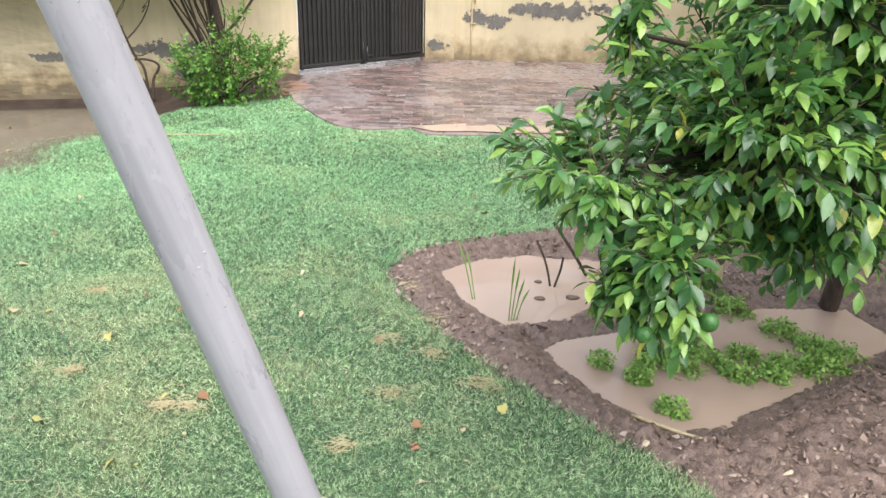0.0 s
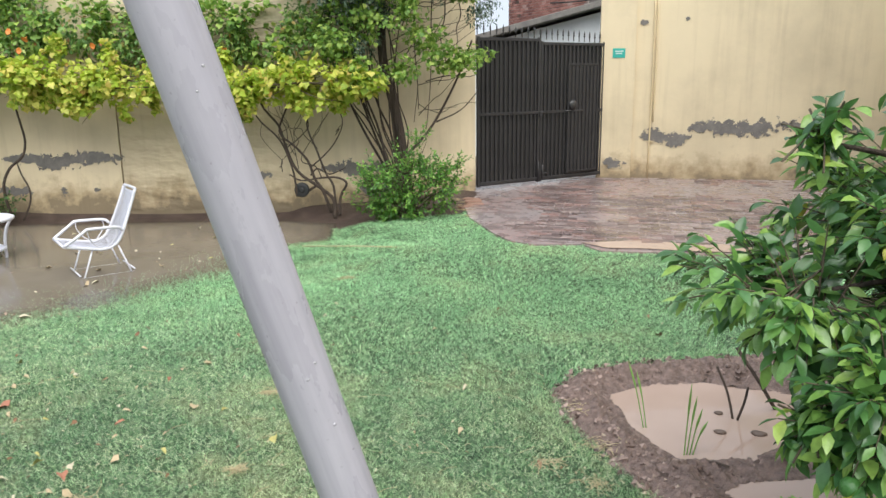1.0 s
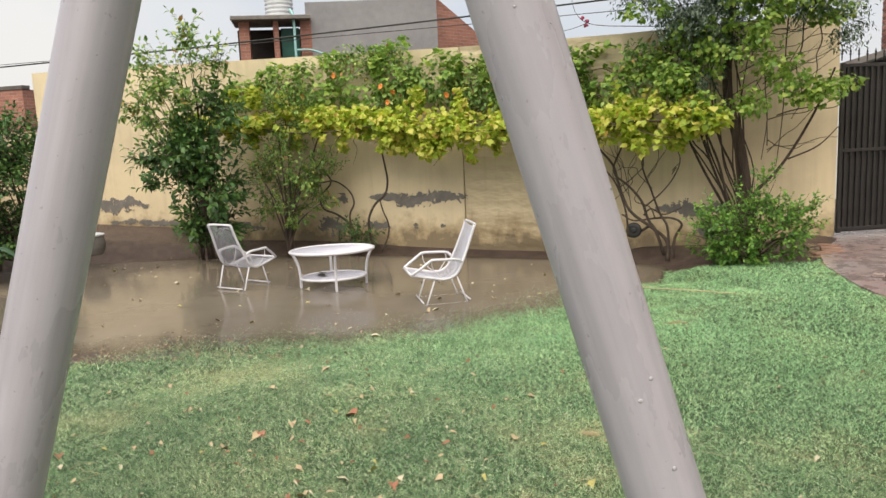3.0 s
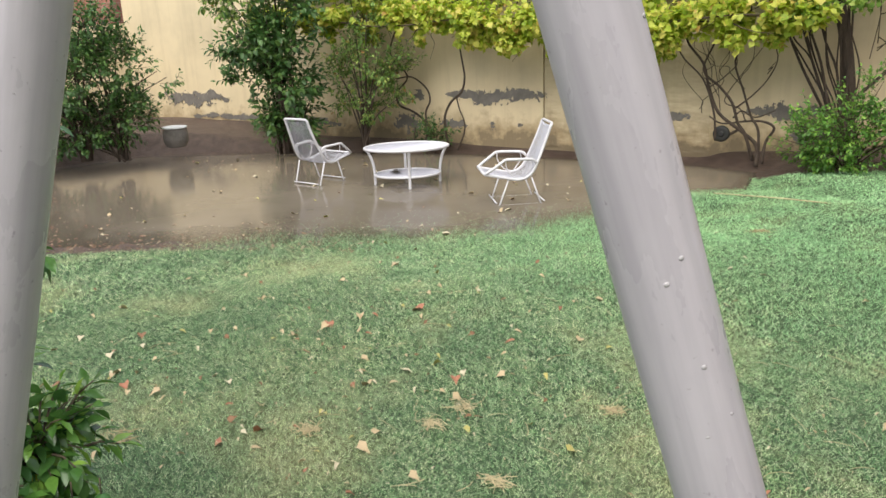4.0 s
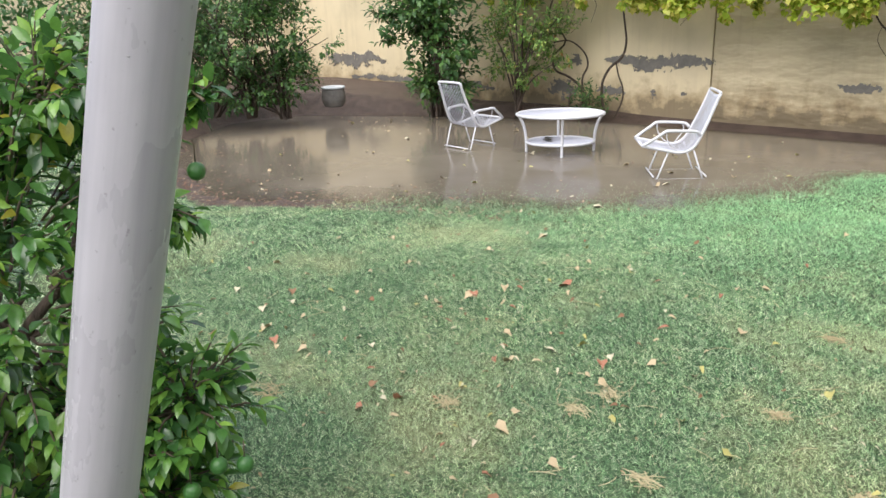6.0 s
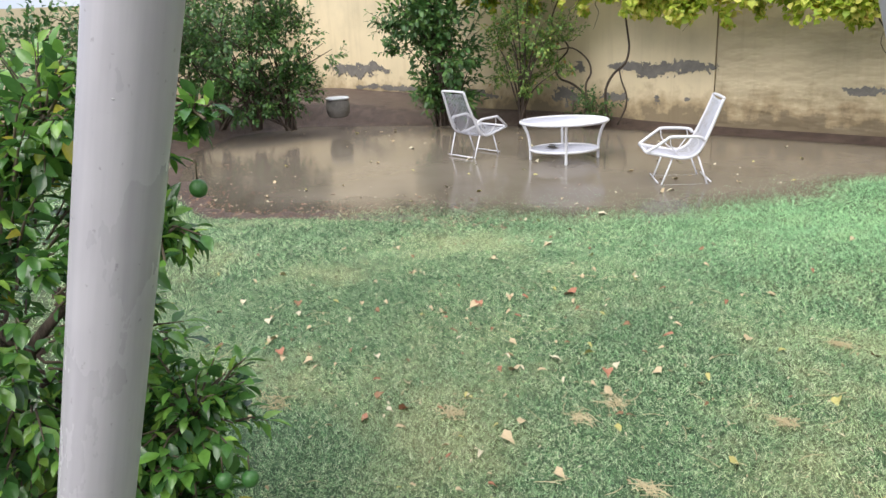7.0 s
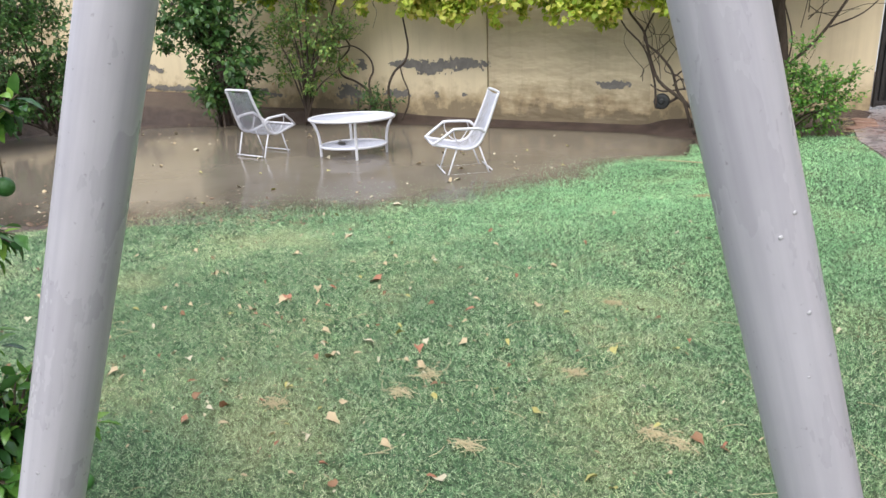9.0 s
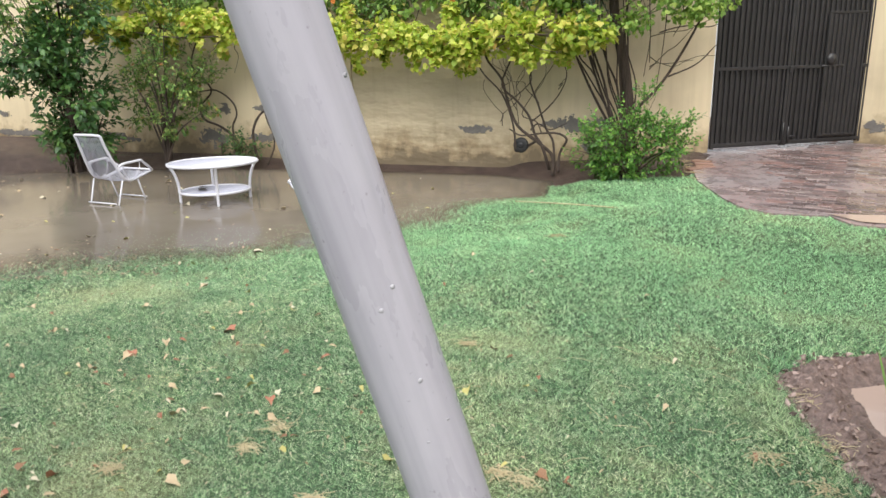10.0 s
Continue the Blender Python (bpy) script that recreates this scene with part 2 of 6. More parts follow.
def flood_water():
    """Turbid rain water: clear where it is shallow, opaque mud where it is deep, a mirror on top."""
    m, n, l, b = nodes_of("muddy_flood_water", 0.12)
    co = coords(n, l)
    l.new(ramp(n, l, noise_tex(n, l, co, 0.6, 4), [(0.35, (0.135, 0.113, 0.090)), (0.65, (0.192, 0.163, 0.133))]), b.inputs["Base Color"])
    b.inputs["IOR"].default_value = 1.33
    k = n.new("ShaderNodeBump")
    k.inputs["Strength"].default_value, k.inputs["Distance"].default_value = 0.10, 0.01
    l.new(noise_tex(n, l, co, 9.0, 3), k.inputs["Height"])
    l.new(k.outputs[0], b.inputs["Normal"])
    clear = n.new("ShaderNodeBsdfTransparent")
    clear.inputs[0].default_value = (0.93, 0.91, 0.87, 1)
    gloss = n.new("ShaderNodeBsdfGlossy")
    gloss.inputs["Roughness"].default_value = 0.10
    l.new(k.outputs[0], gloss.inputs["Normal"])
    fr = n.new("ShaderNodeFresnel")
    fr.inputs[0].default_value = 1.33
    thin = n.new("ShaderNodeMixShader")
    l.new(fr.outputs[0], thin.inputs[0])
    l.new(clear.outputs[0], thin.inputs[1])
    l.new(gloss.outputs[0], thin.inputs[2])
    at = n.new("ShaderNodeAttribute")
    at.attribute_name = "depth"
    r = n.new("ShaderNodeMapRange")
    r.inputs[1].default_value, r.inputs[2].default_value = -0.03, 0.035
    r.interpolation_type = "SMOOTHSTEP"
    l.new(at.outputs["Fac"], r.inputs[0])
    x = n.new("ShaderNodeMixShader")
    l.new(r.outputs[0], x.inputs[0])
    l.new(thin.outputs[0], x.inputs[1])
    l.new(b.outputs[0], x.inputs[2])
    l.new(x.outputs[0], n["Material Output"].inputs[0])
    return m


M_pond = flood_water()
M_puddle = muddy_water("milky_brown_puddle", (0.365, 0.262, 0.212), (0.46, 0.345, 0.29), 0.04, 0.03)


def brickwork(name, a, b2, mortar, sx=4.0, rough=0.9):
    m, n, l, b = nodes_of(name, rough)
    t = n.new("ShaderNodeTexBrick")
    u = n.new("ShaderNodeTexCoord")
    l.new(u.outputs["UV"], t.inputs["Vector"])
    t.inputs["Scale"].default_value = sx
    t.inputs["Color1"].default_value, t.inputs["Color2"].default_value, t.inputs["Mortar"].default_value = (*a, 1), (*b2, 1), (*mortar, 1)
    t.inputs["Mortar Size"].default_value = 0.018
    t.inputs["Brick Width"].default_value, t.inputs["Row Height"].default_value = 0.92, 0.30
    co = coords(n, l)
    dirt = ramp(n, l, noise_tex(n, l, co, 1.2, 6), [(0.3, (0.5, 0.46, 0.44)), (0.65, (1, 1, 1))])
    l.new(mixc(n, l, 0.7, t.outputs[0], dirt, "MULTIPLY"), b.inputs["Base Color"])
    bump(n, l, b, t.outputs[1], -0.6, 0.02)
    return m


M_brick = brickwork("red_brick", (0.42, 0.185, 0.135), (0.31, 0.135, 0.10), (0.37, 0.30, 0.26), 4.0)


def ground_material():
    m, n, l, b = nodes_of("lawn_and_mud", 0.8)
    co = coords(n, l)
    at = n.new("ShaderNodeAttribute")
    at.attribute_name = "lawn"
    big, mid, fine = noise_tex(n, l, co, 0.9, 5), noise_tex(n, l, co, 7.0, 5), noise_tex(n, l, co, 60.0, 4)
    # darkest greens put the shade between blades into the ground colour
    grass = ramp(n, l, fine, [(0.35, (0.018, 0.035, 0.018)), (0.6, (0.06, 0.11, 0.045)), (0.75, (0.15, 0.2, 0.09))])
    worn = ramp(n, l, big, [(0.5, (0, 0, 0)), (0.68, (1, 1, 1))])
    grass = mixc(n, l, mixc(n, l, 0.45, (0.0, 0.0, 0.0), worn), grass, (0.20, 0.18, 0.08))
    soil = ramp(n, l, mid, [(0.3, (0.046, 0.029, 0.024)), (0.7, (0.128, 0.086, 0.071))])
    e = n.new("ShaderNodeMath")
    e.operation = "MULTIPLY_ADD"
    l.new(mid, e.inputs[0])
    e.inputs[1].default_value = 0.5
    l.new(at.outputs["Fac"], e.inputs[2])
    mask = ramp(n, l, e.outputs[0], [(0.70, (0, 0, 0)), (0.80, (1, 1, 1))])
    l.new(mixc(n, l, mask, soil, grass), b.inputs["Base Color"])
    r = n.new("ShaderNodeMapRange")
    r.inputs[3].default_value, r.inputs[4].default_value = 0.5, 0.85
    l.new(mask, r.inputs[0])
    l.new(r.outputs[0], b.inputs["Roughness"])
    both = n.new("ShaderNodeMath")
    both.operation = "ADD"
    l.new(mid, both.inputs[0])
    l.new(fine, both.inputs[1])
    bump(n, l, b, both.outputs[0], 0.9, 0.03)
    return m


M_ground = ground_material()


def paving_material():
    m, n, l, b = nodes_of("wet_worn_paving", 0.3)
    co = coords(n, l)
    t = n.new("ShaderNodeTexBrick")
    l.new(co, t.inputs["Vector"])
    t.inputs["Scale"].default_value = 4.3
    t.inputs["Color1"].default_value, t.inputs["Color2"].default_value, t.inputs["Mortar"].default_value = (0.37, 0.235, 0.22, 1), (0.28, 0.21, 0.205, 1), (0.25, 0.22, 0.215, 1)
    t.inputs["Mortar Size"].default_value = 0.03
    big, mid = noise_tex(n, l, co, 0.8, 6), noise_tex(n, l, co, 6.0, 6)
    col = mixc(n, l, ramp(n, l, big, [(0.40, (0, 0, 0)), (0.58, (1, 1, 1))]), (0.30, 0.255, 0.255), t.outputs[0])
    col = mixc(n, l, 0.5, col, ramp(n, l, mid, [(0.3, (0.45, 0.42, 0.4)), (0.65, (1, 1, 1))]), "MULTIPLY")
    l.new(col, b.inputs["Base Color"])
    l.new(ramp(n, l, mid, [(0.35, (0.12, 0.12, 0.12)), (0.7, (0.5, 0.5, 0.5))]), b.inputs["Roughness"])
    bump(n, l, b, mid, 0.35, 0.02)
    return m


M_paving = paving_material()


# ---- mesh helpers ----
def mesh_of(name, verts, faces, mat=None, smooth=False):
    me = bpy.data.meshes.new(name)
    me.from_pydata([tuple(v) for v in verts], [], [tuple(f) for f in faces])
    if mat:
        me.materials.append(mat)
    if smooth:
        me.polygons.foreach_set("use_smooth", [True] * len(me.polygons))
    me.update()
    return me


def part(name, bm, material, parent=None, label="", smooth=False):
    """One bmesh (or mesh) as one object, under a thing or a part."""
    if isinstance(bm, bmesh.types.BMesh):
        me = bpy.data.meshes.new(name)
        bm.to_mesh(me)
        bm.free()
        if smooth:
            me.polygons.foreach_set("use_smooth", [True] * len(me.polygons))
    else:
        me = bm
    if not me.materials:
        me.materials.append(material)
    ob = new(name, me)
    if parent:
        ob.parent = parent
    if label:
        tagged(ob, label)
    return ob


def thing(name, m, label, category, group="", kind=""):
    ob = new(name)
    ob.matrix_world = m
    return tagged(ob, label, category, group, kind)


def box(bm, size, m=Matrix(), bevel=0.0):
    """A box of that size, resting on z = 0 of m, with its edges eased."""
    g = bmesh.ops.create_cube(bm, size=1.0)
    vs = g["verts"]
    bmesh.ops.transform(bm, matrix=m @ Matrix.Translation((0, 0, size[2] / 2)) @ Matrix.Diagonal((*size, 1)), verts=vs)
    if bevel:
        es = list({e for v in vs for e in v.link_edges})
        bmesh.ops.bevel(bm, geom=es, offset=bevel, segments=1, affect="EDGES", profile=0.5)
    return bm


def tube(bm, pts, radii, sides=8, caps=True):
    """A tube through the points; radii: one, or one for each point."""
    pts = [Vector(p) for p in pts]
    if isinstance(radii, (int, float)):
        radii = [radii] * len(pts)
    rings, up = [], None
    for i, p in enumerate(pts):
        d = (pts[min(i + 1, len(pts) - 1)] - pts[max(i - 1, 0)]).normalized()
        if up is None:
            up = d.orthogonal().normalized()
        up = (up - d * up.dot(d))
        up = up.normalized() if up.length > 1e-6 else d.orthogonal().normalized()
        side = d.cross(up)
        rings.append([bm.verts.new(p + (up * math.cos(a) + side * math.sin(a)) * radii[i]) for a in (2 * math.pi * k / sides for k in range(sides))])
    for a, b in zip(rings, rings[1:]):
        for k in range(sides):
            f = bm.faces.new((a[k], a[(k + 1) % sides], b[(k + 1) % sides], b[k]))
            f.smooth = True
    if caps:
        bm.faces.new(rings[0][::-1])
        bm.faces.new(rings[-1])
    return bm


def curve_pts(ctrl, n=8):
    """Catmull-Rom points through the control points."""
    c = [Vector(p) for p in ctrl]
    c = [2 * c[0] - c[1]] + c + [2 * c[-1] - c[-2]]
    out = []
    for i in range(1, len(c) - 2):
        for k in range(n):
            t = k / n
            out.append(0.5 * (2 * c[i] + (c[i + 1] - c[i - 1]) * t + (2 * c[i - 1] - 5 * c[i] + 4 * c[i + 1] - c[i + 2]) * t * t + (3 * c[i] - c[i - 1] - 3 * c[i + 1] + c[i + 2]) * t ** 3))
    return out + [c[-2]]


def lathe(bm, profile, sides=20, m=Matrix()):
    rings = [[bm.verts.new(m @ Vector((r * math.cos(2 * math.pi * k / sides), r * math.sin(2 * math.pi * k / sides), z))) for k in range(sides)] for r, z in profile]
    for a, b in zip(rings, rings[1:]):
        for k in range(sides):
            f = bm.faces.new((a[k], a[(k + 1) % sides], b[(k + 1) % sides], b[k]))
            f.smooth = True
    bm.faces.new(rings[0][::-1])
    bm.faces.new(rings[-1])
    return bm


def prism(outline, z0, z1, name, mat):
    n = len(outline)
    v = [(x, y, z0) for x, y in outline] + [(x, y, z1) for x, y in outline]
    f = [tuple(range(n - 1, -1, -1)), tuple(range(n, 2 * n))] + [(i, (i + 1) % n, n + (i + 1) % n, n + i) for i in range(n)]
    return mesh_of(name, v, f, mat)


def box_uv(me, scale=1.0):
    """Flat mapping in metres, along each wall and up."""
    uv = me.uv_layers.new(name="UVMap")
    for p in me.polygons:
        nn = p.normal
        for li in p.loop_indices:
            co = me.vertices[me.loops[li].vertex_index].co
            if abs(nn.z) > 0.7:
                uv.data[li].uv = (co.x * scale, co.y * scale)
            else:
                uv.data[li].uv = ((co.y * nn.x - co.x * nn.y) * scale, co.z * scale)


LEAF_SHAPES = {
    # outline points along and across a leaf of length 1, by pairs, with lift of the rim and curl
    "plain": [(0.0, 0.0), (0.30, 0.22), (0.68, 0.17), (1.0, 0.0)],
    "vine": [(0.0, 0.0), (0.1, 0.42), (0.55, 0.48), (0.72, 0.2), (1.0, 0.0)],
    "broad": [(0.0, 0.0), (0.28, 0.27), (0.66, 0.23), (1.0, 0.0)],
    "fine": [(0.0, 0.0), (0.5, 0.15), (1.0, 0.0)],
    "citrus": [(0.0, 0.0), (0.14, 0.10), (0.42, 0.23), (0.72, 0.17), (1.0, 0.0)],
}


def leaf_mesh(name, places, ways, ups, sizes, shape, mat, curl=0.25, fold=0.3):
    """Many leaves in one mesh: numpy rows of base, direction, upper side and length."""
    prof = LEAF_SHAPES[shape]
    places, ways, ups, sizes = (np.asarray(a, float) for a in (places, ways, ups, sizes))
    ways /= np.linalg.norm(ways, axis=1)[:, None] + 1e-9
    sides = np.cross(ways, ups)
    sides /= np.linalg.norm(sides, axis=1)[:, None] + 1e-9
    ups = np.cross(sides, ways)
    k = len(prof)
    tmpl, faces = [], []
    for i, (a, w) in enumerate(prof):
        tmpl.append((a, 0.0, -curl * a * a))
    left, right = {}, {}
    for i, (a, w) in enumerate(prof[1:-1], 1):
        left[i] = len(tmpl)
        tmpl.append((a, w, -curl * a * a + fold * w))
        right[i] = len(tmpl)
        tmpl.append((a, -w, -curl * a * a + fold * w))
    for i in range(k - 1):
        for s, flip in ((left, False), (right, True)):
            q = [i, i + 1] + ([s[i + 1]] if i + 1 in s else []) + ([s[i]] if i in s else [])
            faces.append(q[::-1] if flip else q)
    t = np.array(tmpl)
    v = places[:, None, :] + sizes[:, None, None] * (ways[:, None, :] * t[None, :, 0:1] + sides[:, None, :] * t[None, :, 1:2] + ups[:, None, :] * t[None, :, 2:3])
    n, m = len(places), len(tmpl)
    v = v.reshape(-1, 3)
    loops, starts, totals = [], [], []
    base = np.arange(n) * m
    off = 0
    per = np.concatenate([np.array(f) for f in faces])
    lens = np.array([len(f) for f in faces])
    loops = (base[:, None] + per[None, :]).ravel()
    totals = np.tile(lens, n)
    starts = np.concatenate([[0], np.cumsum(totals)[:-1]])
    me = bpy.data.meshes.new(name)
    me.vertices.add(len(v))
    me.vertices.foreach_set("co", v.ravel())
    me.loops.add(len(loops))
    me.loops.foreach_set("vertex_index", loops.astype(np.int32))
    me.polygons.add(len(totals))
    me.polygons.foreach_set("loop_start", starts.astype(np.int32))
    me.polygons.foreach_set("loop_total", totals.astype(np.int32))
    me.polygons.foreach_set("use_smooth", np.ones(len(totals), bool))
    me.materials.append(mat)
    me.update(calc_edges=True)
    return me


def unit(rng, n):
    v = rng.normal(size=(n, 3))
    return v / np.linalg.norm(v, axis=1)[:, None]


def blob_points(rng, blobs, n, shell=0.55, gaps=0.0, freq=2.0):
    """Points in ellipsoids (x, y, z, rx, ry, rz), denser to the outside, with holes by noise; also the way out."""
    w = np.array([b[3] * b[4] * b[5] for b in blobs]) ** 0.667
    pick = rng.choice(len(blobs), size=int(n * (1 + 2 * gaps)), p=w / w.sum())
    u = unit(rng, len(pick))
    r = shell + (1 - shell) * rng.random(len(pick)) ** 0.7
    bump_r = np.array([1 + 0.22 * noise.noise(Vector((a * 2.3 + k * 9.1, b * 2.3, c * 2.3))) for k, (a, b, c) in zip(pick, u)])
    B = np.array(blobs)[pick]
    p = B[:, :3] + u * B[:, 3:] * (r * bump_r)[:, None]
    if gaps:
        keep = np.array([noise.noise(Vector((q[0] * freq, q[1] * freq, q[2] * freq))) > gaps - 0.55 for q in p])
        p, u = p[keep], u[keep]
    return p[:n], u[:n]


def foliage(name, rng, blobs, n, size, shape, mat, droop=0.4, shell=0.55, gaps=0.35, freq=2.0, curl=0.25):
    p, u = blob_points(rng, blobs, n, shell, gaps, freq)
    k = len(p)
    way = 0.8 * u + 1.0 * unit(rng, k) + np.array([0, 0, -droop])
    up = u * 0.5 + np.array([0, 0, 0.8]) + 0.5 * unit(rng, k)
    s = size * (0.65 + 0.7 * rng.random(k))
    return leaf_mesh(name, p, way, up, s, shape, mat, curl)


def sprays(rng, twigs, per, size, spread=0.75, droop=0.25):
    """Leaves set along twigs (start, end): rows for leaf_mesh."""
    P, W, U, S = [], [], [], []
    for a, b in twigs:
        a, b = np.array(a, float), np.array(b, float)
        d = b - a
        ln = np.linalg.norm(d)
        d = d / ln
        s = np.cross(d, [0, 0, 1.0])
        s /= np.linalg.norm(s) + 1e-6
        t = np.cross(s, d)
        for i in range(per):
            f = (i + 1) / per
            ang = i * 2.4 + rng.random() * 0.8
            out = s * math.cos(ang) + t * math.sin(ang)
            P.append(a + d * ln * f)
            W.append(d * (0.55 + 0.5 * f) + out * spread + np.array([0, 0, -droop]) + rng.normal(size=3) * 0.15)
            U.append(t + np.array([0, 0, 0.6]) + rng.normal(size=3) * 0.35)
            S.append(size * (0.6 + 0.55 * rng.random()))
    return P, W, U, S


def sd_poly(px, py, poly):
    """Signed distance of points to a polygon (inside: minus)."""
    d = np.full(px.shape, 1e9)
    inside = np.zeros(px.shape, bool)
    n = len(poly)
    for i in range(n):
        (x0, y0), (x1, y1) = poly[i], poly[(i + 1) % n]
        ex, ey = x1 - x0, y1 - y0
        t = np.clip(((px - x0) * ex + (py - y0) * ey) / (ex * ex + ey * ey), 0, 1)
        d = np.minimum(d, np.hypot(px - x0 - t * ex, py - y0 - t * ey))
        c = ((y0 > py) != (y1 > py)) & (px < ex * (py - y0) / (ey if ey else 1e-9) + x0)
        inside ^= c
    return np.where(inside, -d, d)


def smooth(a, b, v):
    t = np.clip((v - a) / (b - a), 0, 1)
    return t * t * (3 - 2 * t)


# ---- the plan ----
WATER = -0.08
PUDDLE = -0.03
POND = [(-3.6, 6.9), (-4.05, 5.55), (-4.6, 4.75), (-5.4, 4.1), (-6.0, 3.75), (-6.6, 3.3), (-7.3, 2.6), (-9.0, 2.7), (-11.0, 3.3), (-12.2, 4.4), (-12.2, 5.7),
        (-10.6, 7.0), (-9.25, 7.95), (-7.62, 8.66), (-6.13, 9.1), (-4.5, 9.5), (-3.6, 9.4), (-3.3, 8.4), (-3.75, 7.6)]
PAVE = [(-2.4, 11.5), (-2.0, 11.1), (-1.95, 9.8), (-1.75, 9.1), (-1.3, 8.2), (-1.08, 7.86), (-0.78, 7.68), (-0.3, 7.8), (-0.12, 7.52), (0.6, 7.55), (4.2, 7.3), (4.2, 13.3), (0.2, 13.3), (-0.6, 13.5)]
BED = [(0.74, 4.95), (0.29, 4.78), (-0.12, 4.58), (-0.29, 4.28), (-0.17, 3.92), (0.09, 3.46), (0.35, 3.08), (0.58, 2.80), (0.83, 2.5), (1.0, 2.3), (1.3, 1.9), (1.9, 1.4), (3.6, 1.3), (4.2, 3.0), (3.8, 5.2), (2.2, 5.6), (1.3, 5.3)]
PUD1 = [(0.0, 4.36), (0.14, 4.52), (0.32, 4.61), (0.6, 4.68), (1.0, 4.62), (1.5, 4.55), (1.7, 4.3), (1.3, 4.05), (0.9, 3.84), (0.7, 3.68), (0.52, 3.62), (0.37, 3.62), (0.25, 3.7), (0.1, 4.0)]
PUD2 = [(0.52, 3.40), (0.66, 3.52), (0.81, 3.57), (1.1, 3.66), (1.4, 3.8), (1.9, 3.95), (2.4, 3.95), (2.5, 3.5), (2.1, 3.25), (1.65, 2.95), (1.42, 2.8), (1.24, 2.70), (1.05, 2.64), (0.9, 2.74), (0.74, 2.92), (0.6, 3.15)]
WALL_L, WALL_M, WALL_R = Vector((-15.25, 7.08, 0)), Vector((-4.4, 9.74, 0)), Vector((-2.08, 11.28, 0))
GATE_A, GATE_B = Vector((-2.08, 11.28, 0.13)), Vector((-0.25, 13.08, 0.13))



def wall_gap(x, y):
    """Distance in front of the back wall."""
    def line(a, b):
        e = (b - a).normalized()
        return (x - a.x) * e.y - (y - a.y) * e.x
    return np.minimum(line(WALL_L, WALL_M), line(WALL_M, WALL_R))


def ground_height(x, y):
    x, y = np.asarray(x, float), np.asarray(y, float)
    base = 0.105 * smooth(4.6, 7.6, y) * smooth(-3.6, -1.6, x)
    wob = 0.012 * np.sin(x * 2.1 + 1.3 * np.sin(y * 1.7)) + 0.009 * np.sin(y * 2.9 + x)
    base = base + wob * smooth(0.2, 0.6, np.abs(sd_poly(x, y, PAVE)))
    g = wall_gap(x, y)
    base = base + 0.06 * smooth(0.9, 0.1, g) * (x < -2) + 0.22 * smooth(-10.4, -12.6, x) * smooth(2.5, 5.5, y)
    d = sd_poly(x, y, POND)
    d = d + (0.10 * np.sin(x * 5.3 + 1.7 * np.sin(y * 4.1)) * np.sin(y * 6.1 + x * 2.3) + 0.05 * np.sin(x * 13 + y * 9)) * smooth(1.3, 2.2, g)
    reach = 0.45 + 1.25 * smooth(1.1, 2.6, g)
    z = np.where(d > 0, WATER + (base - WATER) * smooth(0, 1, d / reach), WATER - 0.16 * smooth(0, 0.8 + 1.6 * smooth(1.1, 2.6, g), -d))
    bed = sd_poly(x, y, BED)
    rough = 0.02 * np.sin(x * 17 + 3 * np.sin(y * 13)) * np.sin(y * 19 + 2 * np.sin(x * 11))
    z = z + np.where(bed < 0, (0.018 + rough) * smooth(0, -0.1, bed), 0)
    pud = np.minimum(sd_poly(x, y, PUD1), sd_poly(x, y, PUD2))
    z = np.where(pud < 0.16, PUDDLE + (z - PUDDLE) * smooth(0, 0.16, pud) - 0.05 * smooth(0, 0.2, -pud), z)
    pave = sd_poly(x, y, PAVE)
    z = np.where(pave < 0.1, np.minimum(z, 0.112 - 0.07 * smooth(0.04, -0.06, pave)), z)
    return z


def lawn_mask(x, y):
    g = wall_gap(x, y)
    soil = np.maximum.reduce([
        smooth(-0.35, -1.0, sd_poly(x, y, POND)) * smooth(1.4, 1.9, g),
        smooth(0.05, -0.12, sd_poly(x, y, POND)) * smooth(1.9, 1.4, g),
        smooth(1.15, 0.75, g) * (x < -1.9),
        smooth(0.05, -0.05, sd_poly(x, y, BED)),
        smooth(0.05, -0.05, sd_poly(x, y, PAVE)),
        smooth(-10.6, -11.6, x) * smooth(2.0, 4.0, y),
        smooth(0.42, 0.12, sd_poly(x, y, POND)) * smooth(-5.2, -6.2, x) * 0.9])
    return 1 - soil


